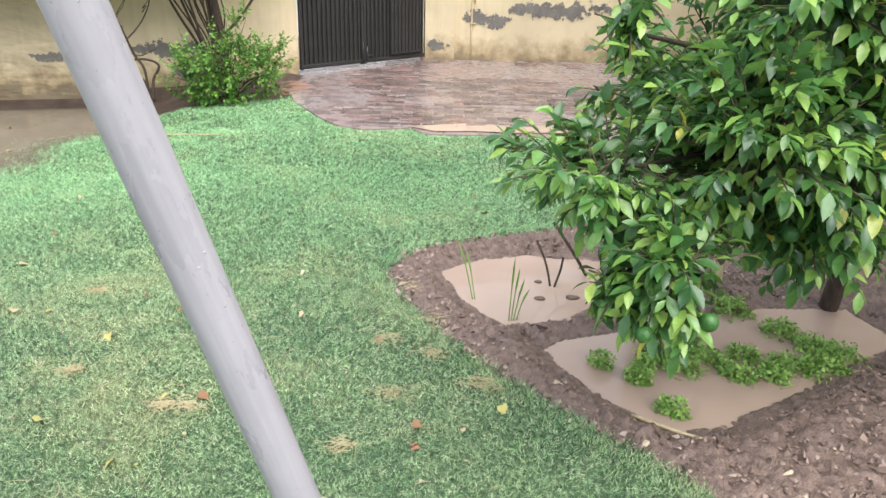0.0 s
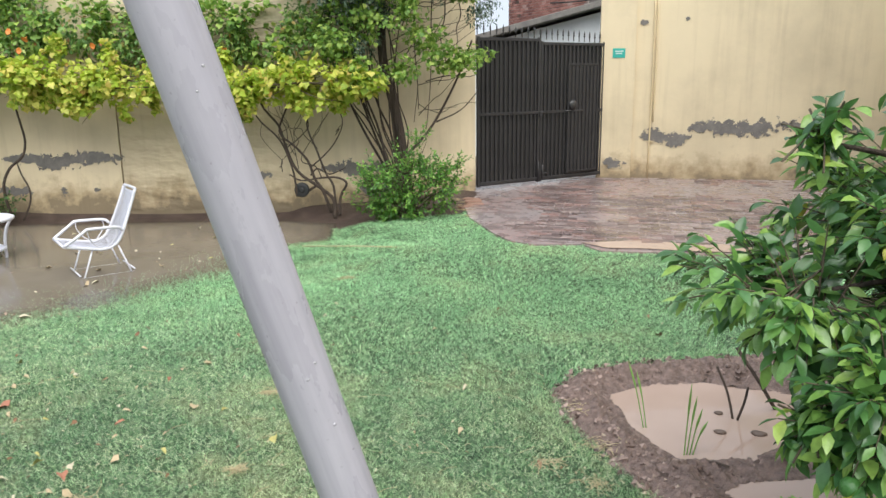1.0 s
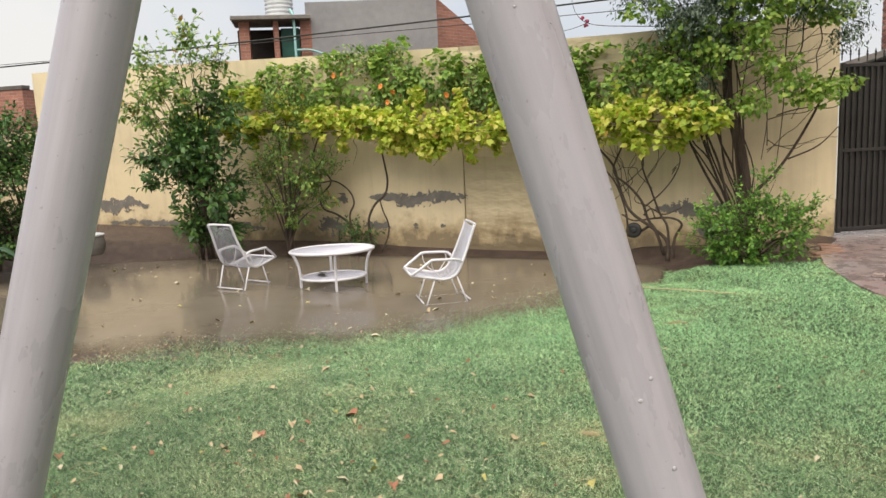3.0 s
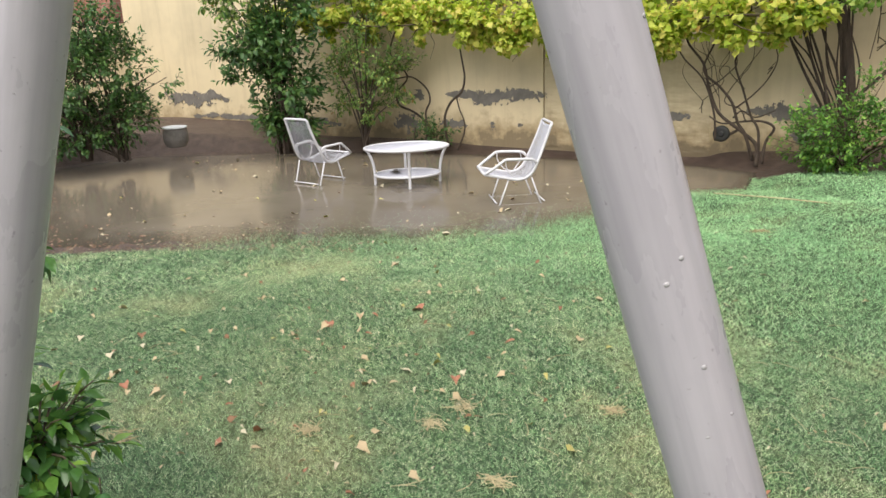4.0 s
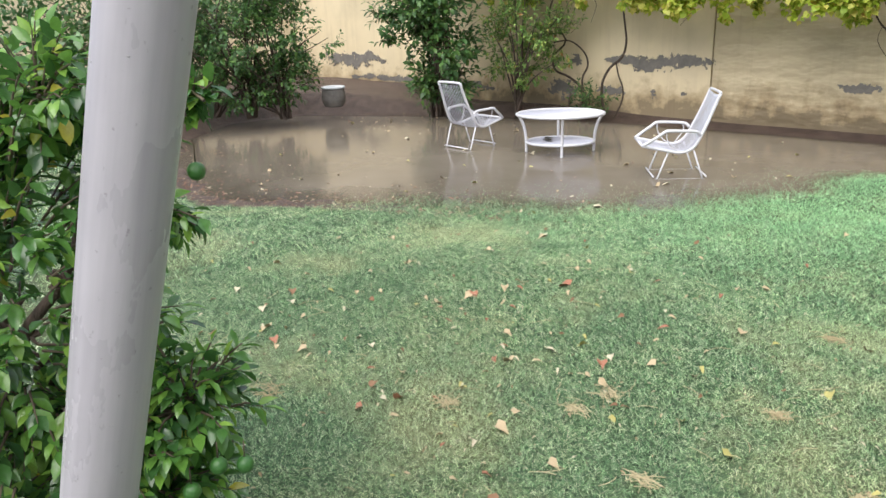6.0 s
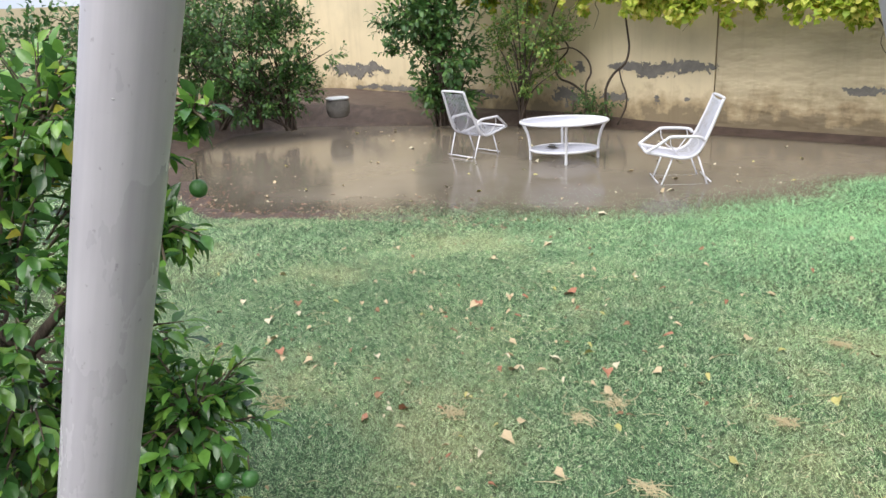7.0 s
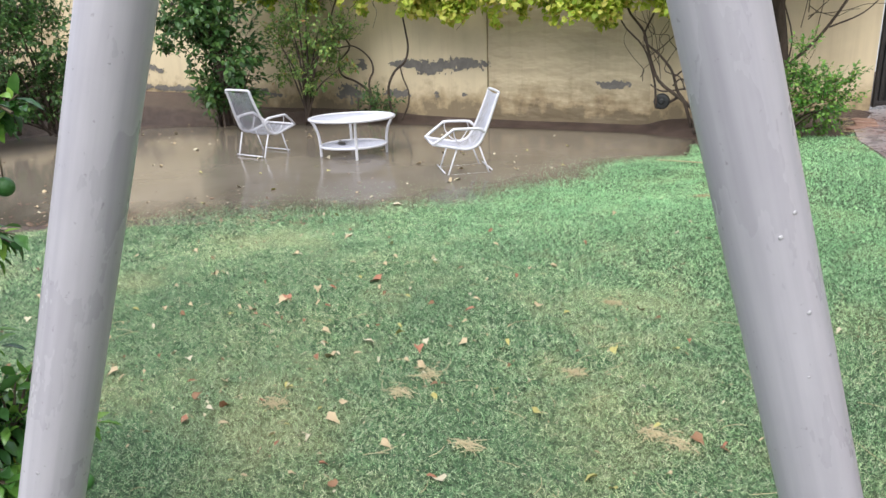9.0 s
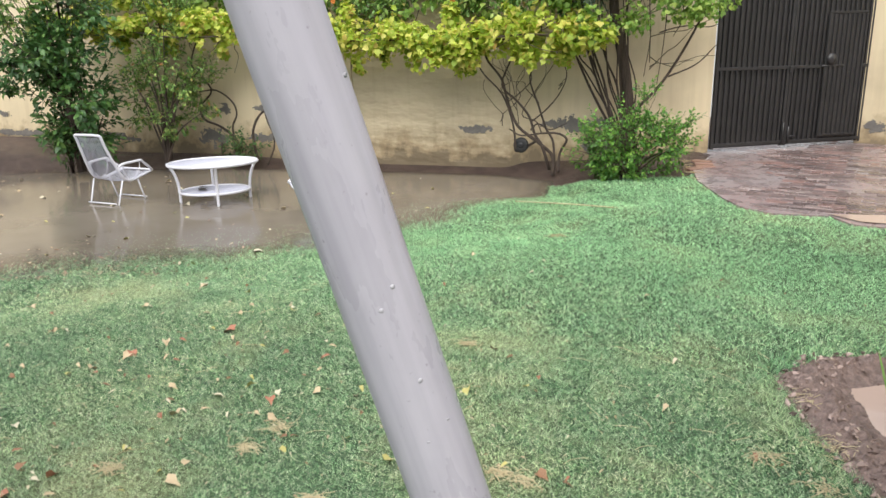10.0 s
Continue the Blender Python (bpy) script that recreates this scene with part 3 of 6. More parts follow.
def build_ground():
    def axis(a, b, step, far):
        core = np.arange(a, b + 1e-6, step)
        grow = np.array([1.0, 3, 8, 20, 50, 120, 300])
        return np.concatenate([(a - grow[::-1]), core, (b + grow)])
    xs, ys = axis(-16, 5, 0.085, 0), axis(-2, 14, 0.085, 0)
    X, Y = np.meshgrid(xs, ys)
    Z = ground_height(X, Y)
    v = np.stack([X.ravel(), Y.ravel(), Z.ravel()], 1)
    nx, ny = len(xs), len(ys)
    i = (np.arange(ny - 1)[:, None] * nx + np.arange(nx - 1)[None]).ravel()
    f = np.stack([i, i + 1, i + nx + 1, i + nx], 1)
    me = bpy.data.meshes.new("ground")
    me.vertices.add(len(v))
    me.vertices.foreach_set("co", v.ravel())
    me.loops.add(f.size)
    me.loops.foreach_set("vertex_index", f.ravel().astype(np.int32))
    me.polygons.add(len(f))
    me.polygons.foreach_set("loop_start", np.arange(0, f.size, 4, dtype=np.int32))
    me.polygons.foreach_set("loop_total", np.full(len(f), 4, np.int32))
    me.polygons.foreach_set("use_smooth", np.ones(len(f), bool))
    me.materials.append(M_ground)
    at = me.attributes.new("lawn", "FLOAT", "POINT")
    at.data.foreach_set("value", lawn_mask(X, Y).ravel())
    me.update(calc_edges=True)
    tagged(new("ground", me), "mown green lawn running into wet brown mud", "ground", kind="structure")


build_ground()


def sheet(name, outline, z, mat, label, category, grow=0.25):
    """A water surface a little wider than its basin."""
    c = np.mean(outline, 0)
    pts = [(x + (x - c[0]) / max(0.3, math.hypot(x - c[0], y - c[1])) * grow, y + (y - c[1]) / max(0.3, math.hypot(x - c[0], y - c[1])) * grow, z) for x, y in outline]
    return tagged(new(name, mesh_of(name, pts, [tuple(range(len(pts)))], mat)), label, category, kind="structure")



def water_grid(name, x0, x1, y0, y1, step, level, inside, mat, label, category):
    """A level sheet of water over every hollow that lies below it, with its depth kept as a value."""
    xs, ys = np.arange(x0, x1, step), np.arange(y0, y1, step)
    X, Y = np.meshgrid(xs, ys)
    D = level - ground_height(X, Y)
    keep = inside(X, Y) & (D > -0.03)
    idx = np.arange(X.size).reshape(X.shape)
    cell = keep[:-1, :-1] & keep[1:, :-1] & keep[:-1, 1:] & keep[1:, 1:]
    f = np.stack([idx[:-1, :-1][cell], idx[:-1, 1:][cell], idx[1:, 1:][cell], idx[1:, :-1][cell]], 1)
    used, inv = np.unique(f, return_inverse=True)
    me = mesh_of(name, np.stack([X.ravel(), Y.ravel(), np.full(X.size, level)], 1)[used], inv.reshape(f.shape), mat, True)
    me.attributes.new("depth", "FLOAT", "POINT").data.foreach_set("value", D.ravel()[used])
    return tagged(new(name, me), label, category, kind="structure")


water_grid("water", -13.2, -2.6, 1.8, 10.2, 0.085, WATER, lambda x, y: sd_poly(x, y, POND) < 0.9, M_pond, "still muddy brown rain water flooding the lawn", "water")
sheet("puddle", PUD1, PUDDLE, M_puddle, "milky pinkish brown puddle inside a mud bank", "puddle", 0.13)
sheet("puddle", PUD2, PUDDLE, M_puddle, "milky brown puddle with green herbs growing in it", "puddle", 0.13)

pave_me = prism(PAVE, 0.03, 0.117, "pavement", M_paving)
pavement = tagged(new("pavement", pave_me), "wet worn reddish brick and cement paving before the gate", "pavement", kind="structure")


# ---- walls ----
def wall_run(name, runs, thick, label, mat, z0=-0.3, second=None, rough_run=-1):
    """A wall along straight runs of (from, to, top at from, top at to), thickness to the back."""
    bm = bmesh.new()
    for k, (a, b, ta, tb) in enumerate(runs):
        e = (b - a).normalized()
        back = Vector((-e.y, e.x, 0)) * thick
        q = [a, b, b + back, a + back]
        tops = [ta, tb, tb, ta]
        lo = [bm.verts.new((p.x, p.y, z0)) for p in q]
        hi = [bm.verts.new((p.x, p.y, t)) for p, t in zip(q, tops)]
        fs = [bm.faces.new(lo[::-1]), bm.faces.new(hi)] + [bm.faces.new((lo[i], lo[(i + 1) % 4], hi[(i + 1) % 4], hi[i])) for i in range(4)]
        for f in fs:
            f.material_index = int(k == rough_run)
    me = bpy.data.meshes.new(name)
    bm.to_mesh(me)
    bm.free()
    me.materials.append(mat)
    if second:
        me.materials.append(second)
    return tagged(new(name, me), label, "wall", kind="structure")


CRACK = WALL_L.lerp(WALL_M, (15.25 - 6.63) / (15.25 - 4.4))
wall_back = wall_run("wall_back", [(WALL_L, CRACK - Vector((0.02, 0.005, 0)), 3.2, 2.93), (CRACK, WALL_M, 2.93, 2.9), (WALL_M, WALL_R, 2.9, 3.03)], 0.24, "cream plastered garden wall with damp dark patches", M_wall, second=M_wall_rough, rough_run=1)
RW_A, RW_B = Vector((0.2, 13.12, 0)), Vector((4.6, 13.2, 0))
wall_right = wall_run("wall_right", [(RW_A, RW_B, 3.0, 3.0)], 0.24, "cream plastered wall beside the gate with peeled band", M_wall)
wall_run("gate_pier", [(Vector((-0.34, 13.02, 0)), Vector((0.22, 13.05, 0)), 3.02, 3.02)], 0.4, "cream plastered gate pier with a small green sign", M_wall)
wall_run("wall_side", [(Vector((4.6, 13.2, 0)), Vector((4.6, 7.0, 0)), 3.0, 3.0)], 0.24, "cream side wall of the yard", M_wall_dry)
wall_run("wall_west", [(Vector((-15.6, -4.0, 0)), Vector((-15.25, 7.08, 0)), 2.1, 2.1)], 0.24, "low cream wall closing the garden behind the bushes", M_wall)


def patch_mesh(name, length, height, seed, holes=0.5, step=0.012):
    """A ragged flake of fallen plaster in the local x-z plane, 6 mm deep."""
    nx, nz = int(length / step) + 1, int(height / step) + 1
    bm = bmesh.new()
    grid = {}
    for i in range(nx):
        for j in range(nz):
            x, z = i * step, j * step
            u, w = x / length * 2 - 1, z / height * 2 - 1
            mid = 0.5 * noise.noise(Vector((x * 2.2, seed * 3.7, 0)))
            e = 1.05 - abs(u) ** 3 - abs(w - mid) * 1.2 + holes * noise.noise(Vector((x * 5, z * 9, seed))) + 0.5 * noise.noise(Vector((x * 18, z * 18, seed + 5))) + 0.32 * noise.noise(Vector((x * 45, z * 45, seed + 7)))
            if e > 0.40:
                grid[i, j] = None
    corner = {}

    def vert(i, j):
        if (i, j) not in corner:
            corner[i, j] = bm.verts.new((i * step - length / 2 + 0.3 * step * noise.noise(Vector((i, j, seed))), -0.004, j * step - height / 2 + 0.3 * step * noise.noise(Vector((i, j, seed + 9)))))
        return corner[i, j]
    for i, j in grid:
        bm.faces.new((vert(i, j), vert(i + 1, j), vert(i + 1, j + 1), vert(i, j + 1)))
    r = bmesh.ops.extrude_face_region(bm, geom=bm.faces[:])
    for v in r["geom"]:
        if isinstance(v, bmesh.types.BMVert):
            v.co.y -= 0.006
    bmesh.ops.recalc_face_normals(bm, faces=bm.faces[:])
    return bm


def on_wall(a, b, x, z, out=0.0):
    """The pose on a wall from a to b, at plan x and height z, facing out."""
    e = (b - a).normalized()
    t = (x - a.x) / e.x
    p = a + e * t + Vector((e.y, -e.x, 0)) * out
    return Matrix.Translation((p.x, p.y, z)) @ Matrix.Rotation(math.atan2(e.y, e.x), 4, "Z")


for i, (a, b, x, z, ln, ht, parent) in enumerate([
        (WALL_L, WALL_M, -7.4, 0.76, 1.75, 0.30, wall_back), (WALL_L, WALL_M, -4.9, 0.49, 0.52, 0.15, wall_back), (WALL_L, WALL_M, -13.6, 0.66, 1.9, 0.34, wall_back),
        (WALL_L, WALL_M, -8.9, 0.33, 0.6, 0.34, wall_back), (WALL_L, WALL_M, -8.1, 0.32, 0.5, 0.22, wall_back), (WALL_L, WALL_M, -7.45, 0.30, 0.16, 0.14, wall_back),
        (WALL_L, WALL_M, -8.75, 0.72, 0.3, 0.22, wall_back), (WALL_L, WALL_M, -10.9, 0.28, 1.5, 0.16, wall_back), (WALL_L, WALL_M, -12.6, 0.33, 2.4, 0.14, wall_back),
        (WALL_M, WALL_R, -3.6, 0.55, 1.1, 0.26, wall_back), (WALL_M, WALL_R, -3.3, 0.3, 0.9, 0.3, wall_back), (WALL_L, WALL_M, -7.0, 0.33, 0.1, 0.09, wall_back),
        (RW_A, RW_B, 0.75, 0.78, 0.9, 0.30, wall_right), (RW_A, RW_B, 1.9, 0.95, 1.8, 0.34, wall_right), (RW_A, RW_B, 3.2, 0.98, 1.2, 0.3, wall_right),
        (RW_A, RW_B, 0.33, 2.62, 0.14, 0.16, wall_right), (RW_A, RW_B, 1.0, 2.66, 0.07, 0.06, wall_right), (RW_A, RW_B, 1.15, 0.95, 0.06, 0.05, wall_right),
        (Vector((-0.34, 13.02, 0)), Vector((0.22, 13.05, 0)), -0.04, 0.36, 0.4, 0.2, wall_right)]):
    ob = part("plaster_patch", patch_mesh("plaster_patch", ln * 1.08, ht * 1.12, i + 1, 0.75), M_cement, parent, "bare grey cement where plaster fell")
    ob.matrix_world = on_wall(a, b, x, z)


# ---- gate ----
def build_gate():
    e = (GATE_B - GATE_A)
    width = math.hypot(e.x, e.y)
    m = Matrix.Translation(GATE_A) @ Matrix.Rotation(math.atan2(e.y, e.x), 4, "Z")
    gate = thing("metal_gate", m, "closed dark brown iron double gate with spikes", "gate")
    h0, h1 = 2.29, 2.19
    cut = width * 0.47
    for name, x0, x1 in (("gate_leaf", 0.03, cut - 0.006), ("gate_leaf", cut + 0.006, width - 0.03)):
        bm = bmesh.new()
        ha, hb = h0 + (h1 - h0) * x0 / width, h0 + (h1 - h0) * x1 / width
        box(bm, (x1 - x0, 0.006, min(ha, hb) - 0.06), Matrix.Translation(((x0 + x1) / 2, 0.02, 0.04)))
        leaf = part(name, bm, M_iron, gate)
        for z in (0.06, 1.10, min(ha, hb) - 0.05):
            part("rail", box(bmesh.new(), (x1 - x0, 0.03, 0.045), Matrix.Translation(((x0 + x1) / 2, -0.012, z)), 0.003), M_iron_bar, leaf)
        for x in (x0 + 0.02, x1 - 0.02):
            part("stile", box(bmesh.new(), (0.045, 0.04, min(ha, hb) - 0.02), Matrix.Translation((x, -0.004, 0.03)), 0.003), M_iron_bar, leaf)
        k = max(2, round((x1 - x0) / 0.082))
        bar = None
        for i in range(1, k):
            x = x0 + (x1 - x0) * i / k
            if bar is None:
                bar = box(bmesh.new(), (0.030, 0.026, min(ha, hb) - 0.06), Matrix.Translation((0, 0, 0.05)), 0.003)
                ob = part("bar", bar, M_iron_bar, leaf)
                data = ob.data
            else:
                ob = new("bar", data)
                ob.parent = leaf
            ob.location = (x, -0.008, 0)
        spike = None
        ks = max(3, round((x1 - x0) / 0.115))
        for i in range(ks + 1):
            x = x0 + (x1 - x0) * i / ks
            if spike is None:
                bm = bmesh.new()
                lathe(bm, [(0.008, 0.0), (0.008, 0.07), (0.02, 0.085), (0.008, 0.1), (0.014, 0.115), (0.002, 0.17)], 6)
                ob = part("spike", bm, M_iron_bar, leaf)
                sdata = ob.data
            else:
                ob = new("spike", sdata)
                ob.parent = leaf
            ob.location = (x, 0, h0 + (h1 - h0) * x / width - 0.01)
    wx0, wx1 = width * 0.68, width * 0.93
    wicket = part("wicket_door", box(bmesh.new(), (wx1 - wx0, 0.012, 1.75), Matrix.Translation(((wx0 + wx1) / 2, -0.026, 0.12)), 0.004), M_iron, gate)
    for z in (0.14, 1.84):
        part("rail", box(bmesh.new(), (wx1 - wx0, 0.02, 0.03), Matrix.Translation(((wx0 + wx1) / 2, -0.04, z)), 0.003), M_iron_bar, wicket)
    kb = round((wx1 - wx0) / 0.082)
    for k in range(kb + 1):
        part("bar", box(bmesh.new(), (0.030, 0.026, 1.68), Matrix.Translation((wx0 + 0.015 + (wx1 - wx0 - 0.03) * k / kb, -0.042, 0.15)), 0.003), M_iron_bar, wicket)
    bm = bmesh.new()
    lathe(bm, [(0.075, 0), (0.085, 0.02), (0.05, 0.05), (0.01, 0.055)], 16, Matrix.Translation((width * 0.715, -0.045, 1.22)) @ Matrix.Rotation(radians(90), 4, "X"))
    part("handle_cup", bm, M_iron_bar, gate, "round black handle cup")
    bm = bmesh.new()
    tube(bm, [(width * 0.66, -0.05, 1.13), (width * 0.80, -0.05, 1.13)], 0.012)
    part("bolt", bm, M_iron_bar, gate)
    bm = bmesh.new()
    tube(bm, [(cut - 0.035, -0.04, 0.05), (cut - 0.035, -0.04, 0.36)], 0.012)
    tube(bm, [(cut + 0.05, -0.04, 0.08), (cut + 0.05, -0.04, 0.30)], 0.012)
    tube(bm, [(cut + 0.05, -0.04, 0.16), (cut + 0.16, -0.045, 0.16)], 0.010)
    part("bolt", bm, M_iron_bar, gate)
    bm = bmesh.new()
    box(bm, (0.05, 0.03, 0.09), Matrix.Translation((cut, -0.045, 1.05)), 0.006)
    part("padlock", bm, M_iron_bar, gate)


build_gate()

# sign, conduits and street lamp on the pier
sm = on_wall(Vector((-0.34, 13.02, 0)), Vector((0.22, 13.05, 0)), -0.04, 2.08, 0.004)
sign = thing("wall_sign", sm, "small green sign plate with a pale unreadable line", "sign")
part("plate", box(bmesh.new(), (0.2, 0.012, 0.15), Matrix(), 0.002), M_green_sign, sign)
for z, w in ((0.095, 0.13), (0.06, 0.1)):
    part("print_bar", box(bmesh.new(), (w, 0.004, 0.018), Matrix.Translation((0, -0.0085, z))), M_pale, sign)
for k, (x, z0, z1) in enumerate(((0.50, 0.12, 3.14), (0.545, 1.05, 3.05))):
    bm = bmesh.new()
    tube(bm, curve_pts([(x, 13.105, z0), (x + 0.006, 13.095, (z0 + z1) / 2), (x - 0.004, 13.105, z1)], 4), 0.014)
    for z in (0.72, 1.35, 1.9):
        box(bm, (0.05, 0.03, 0.02), Matrix.Translation((x, 13.1, z)))
    tagged(part("conduit", bm, M_pvc), "thin painted cable conduit clipped to the wall", "conduit")
bm = bmesh.new()
tube(bm, [(0.5, 13.16, 3.0), (0.5, 13.16, 3.28)], 0.02)
for z in (3.08, 3.16, 3.24):
    box(bm, (0.09, 0.03, 0.025), Matrix.Translation((0.5, 13.16, z)))
tagged(part("cable_bracket", bm, M_iron_bar), "short iron bracket with cable insulators on the wall", "bracket")

lamp = thing("street_lamp", Matrix.Translation((0.15, 13.2, 3.0)), "galvanised arm street lamp on top of the pier", "street lamp")
bm = bmesh.new()
tube(bm, curve_pts([(0, 0, 0), (0.0, 0, 0.28), (-0.05, 0, 0.40), (-0.25, -0.02, 0.48), (-0.42, -0.04, 0.53)], 6), 0.022)
part("arm", bm, M_steel, lamp)
bm = bmesh.new()
tube(bm, [(-0.17, 0.0, 0.0), (-0.17, 0.0, 0.42)], 0.016)
part("strut", bm, M_steel, lamp)
bm = bmesh.new()
hm = Matrix.Translation((-0.40, -0.04, 0.50)) @ Matrix.Rotation(radians(14), 4, "Y")
box(bm, (0.50, 0.2, 0.07), hm @ Matrix.Translation((-0.23, 0, 0)), 0.02)
part("lamp_head", bm, M_steel, lamp, "pale flat lamp head")
bm = bmesh.new()
box(bm, (0.40, 0.15, 0.02), hm @ Matrix.Translation((-0.25, 0, -0.018)), 0.004)
part("lens", bm, M_shadow, lamp)

# ---- houses and things beyond the wall ----
def block(name, x0, y0, w, d, z1, turn, mat, label, category="building", z0=-0.2):
    ob = thing(name, Matrix.Translation((x0, y0, 0)) @ Matrix.Rotation(radians(turn), 4, "Z"), label, category)
    me = prism([(0, 0), (w, 0), (w, d), (0, d)], z0, z1, "wall", mat)
    box_uv(me)
    part("wall", me, mat, ob)
    return ob


# tall house behind the gate: rendered face towards the yard, brick flank with raking top
tall = thing("brick_house", Matrix.Translation((-0.87, 20.1, 0)), "tall grey rendered house with a bare red brick flank", "building")
me = prism([(0, 0.02), (4.35, -0.25), (4.35, 7), (0, 7)], -0.2, 7.05, "front_wall", M_grey_render)
for v in me.vertices:
    if v.co.z > 1:
        v.co.z = 7.3 - 0.143 * v.co.x
box_uv(me)
part("front_wall", me, M_grey_render, tall)
bm = bmesh.new()
f0 = [(-0.004, 0.0, -0.2), (-2.55, 3.8, -0.2), (-2.55, 3.8, 5.1), (-1.95, 3.85, 5.35), (-1.93, 3.86, 7.05), (-0.004, 0.0, 7.3)]
va = [bm.verts.new(p) for p in f0]
vb = [bm.verts.new((x + 0.25, y + 0.2, z)) for x, y, z in f0]
bm.faces.new(va)
bm.faces.new(vb[::-1])
for i in range(6):
    bm.faces.new((va[i], vb[i], vb[(i + 1) % 6], va[(i + 1) % 6]))
bmesh.ops.recalc_face_normals(bm, faces=bm.faces[:])
me = bpy.data.meshes.new("flank_wall")
bm.to_mesh(me)
bm.free()
me.materials.append(M_mortar)
box_uv(me)
flank = part("flank_wall", me, M_mortar, tall)
bm = bmesh.new()
box(bm, (4.5, 0.3, 0.10), Matrix.Translation((2.15, 0.02, 7.0)) @ Matrix.Rotation(radians(8.1), 4, "Y") @ Matrix.Translation((0, 0, 0)))
part("coping", bm, M_grey_render, tall)
for cx in (1.15, 3.05):
    for dx, dz in ((-0.16, 0.1), (0.16, 0.12), (0, 0), (-0.16, -0.1), (0.16, -0.08)):
        bm = bmesh.new()
        lathe(bm, [(0.042, 0), (0.042, 0.02), (0.036, 0.022)], 8, Matrix.Translation((cx + dx, -0.02 - 0.062 * (cx + dx), 6.35 + dz)) @ Matrix.Rotation(radians(90), 4, "X"))
        part("vent_hole", bm, M_cement, tall)
far = block("far_house", 4.4, 24.5, 5, 5, 5.9, -6, M_grey_render, "grey and brick house in the distance")
me = prism([(-1.6, 0.6), (0, 0.0), (0, 4), (-1.6, 4)], -0.2, 5.3, "brick_wall", M_brick)
box_uv(me)
part("brick_wall", me, M_brick, far)

# low white shed with a raking slab beyond the gate
shed = thing("white_shed", Matrix.Translation((-2.9, 16.6, 0)), "low whitewashed shed with a raking cement roof", "building")
bm = bmesh.new()
pr = [(-1.0, 0, -0.2), (3.1, 0.2, -0.2), (3.1, 0.2, 3.25), (-1.0, 0, 2.25)]
va = [bm.verts.new(p) for p in pr]
vb = [bm.verts.new((x, y + 1.5, z)) for x, y, z in pr]
bm.faces.new(va)
bm.faces.new(vb[::-1])
for i in range(4):
    bm.faces.new((va[i], vb[i], vb[(i + 1) % 4], va[(i + 1) % 4]))
bmesh.ops.recalc_face_normals(bm, faces=bm.faces[:])
part("wall", bm, M_white_wall, shed)
rm = Matrix.Translation((-1.2, -0.3, 2.28)) @ Matrix.Rotation(radians(-13.6), 4, "Y")
part("roof", box(bmesh.new(), (4.7, 2.0, 0.12), rm @ Matrix.Translation((2.35, 1.0, 0)), 0.01), M_cement, shed)

# long grey house to the north-west with an open brick stair head and water tank
gh = thing("grey_house", Matrix.Translation((-13.3, 12.4, 0)) @ Matrix.Rotation(radians(42), 4, "Z"), "long grey rendered house with raking brick gable", "building")
me = prism([(0, 0), (3.0, 0), (3.0, 4.0), (0, 4.0)], -0.2, 4.78, "wall", M_pale_render)
part("wall", me, M_pale_render, gh)
bm = bmesh.new()
pr = [(3.004, 0, -0.2), (5.2, 2.0, -0.2), (5.2, 2.0, 3.3), (3.004, 0, 4.78)]
va = [bm.verts.new(p) for p in pr]
vb = [bm.verts.new((x - 0.1, y + 0.3, z)) for x, y, z in pr]
bm.faces.new(va)
bm.faces.new(vb[::-1])
for i in range(4):
    bm.faces.new((va[i], vb[i], vb[(i + 1) % 4], va[(i + 1) % 4]))
bmesh.ops.recalc_face_normals(bm, faces=bm.faces[:])
me = bpy.data.meshes.new("gable")
bm.to_mesh(me)
bm.free()
me.materials.append(M_brick)
box_uv(me)
part("gable", me, M_brick, gh)
head = thing("stair_head", Matrix.Translation((-14.25, 11.25, 0)) @ Matrix.Rotation(radians(48), 4, "Z"), "open brick stair head with a green door", "building")
for x, w in ((0.0, 0.22), (0.75, 0.12)):
    me = prism([(x, 0), (x + w, 0), (x + w, 0.5), (x, 0.5)], -0.2, 4.38, "brick_pier", M_brick)
    box_uv(me)
    part("brick_pier", me, M_brick, head)
# back wall coloured near-black to give the shade inside the stair head
part("back_wall", box(bmesh.new(), (1.7, 0.1, 4.5), Matrix.Translation((0.75, 0.9, -0.2))), M_shadow, head)
part("roof", box(bmesh.new(), (1.75, 1.3, 0.09), Matrix.Translation((0.72, 0.4, 4.38)), 0.01), M_cement, head)
part("green_door", box(bmesh.new(), (0.42, 0.04, 1.3), Matrix.Translation((1.12, 0.3, 2.95)), 0.004), M_green_door, head)
me = prism([(1.35, 0.02), (1.6, 0.02), (1.6, 0.5), (1.35, 0.5)], -0.2, 4.4, "brick_pier", M_brick)
box_uv(me)
part("brick_pier", me, M_brick, head)
bm = bmesh.new()
tube(bm, curve_pts([(1.22, -0.1, 3.3), (1.22, -0.1, 4.4), (1.15, 0.0, 4.62)], 4), 0.03)
tube(bm, curve_pts([(1.22, -0.1, 3.72), (1.6, -0.12, 3.7), (2.1, -0.14, 3.5)], 4), 0.022)
part("water_pipe", bm, M_teal_pipe, head)
tank = thing("water_tank", Matrix.Translation((-13.95, 12.2, 4.47)), "ribbed grey plastic water tank on the roof", "water tank")
bm = bmesh.new()
prof = []
for k in range(7):
    z = 0.02 + k * 0.09
    prof += [(0.31, z), (0.325, z + 0.03), (0.325, z + 0.06), (0.31, z + 0.085)]
lathe(bm, [(0.29, 0.0)] + prof + [(0.27, 0.70), (0.12, 0.76)], 24)
part("body", bm, M_tank, tank)
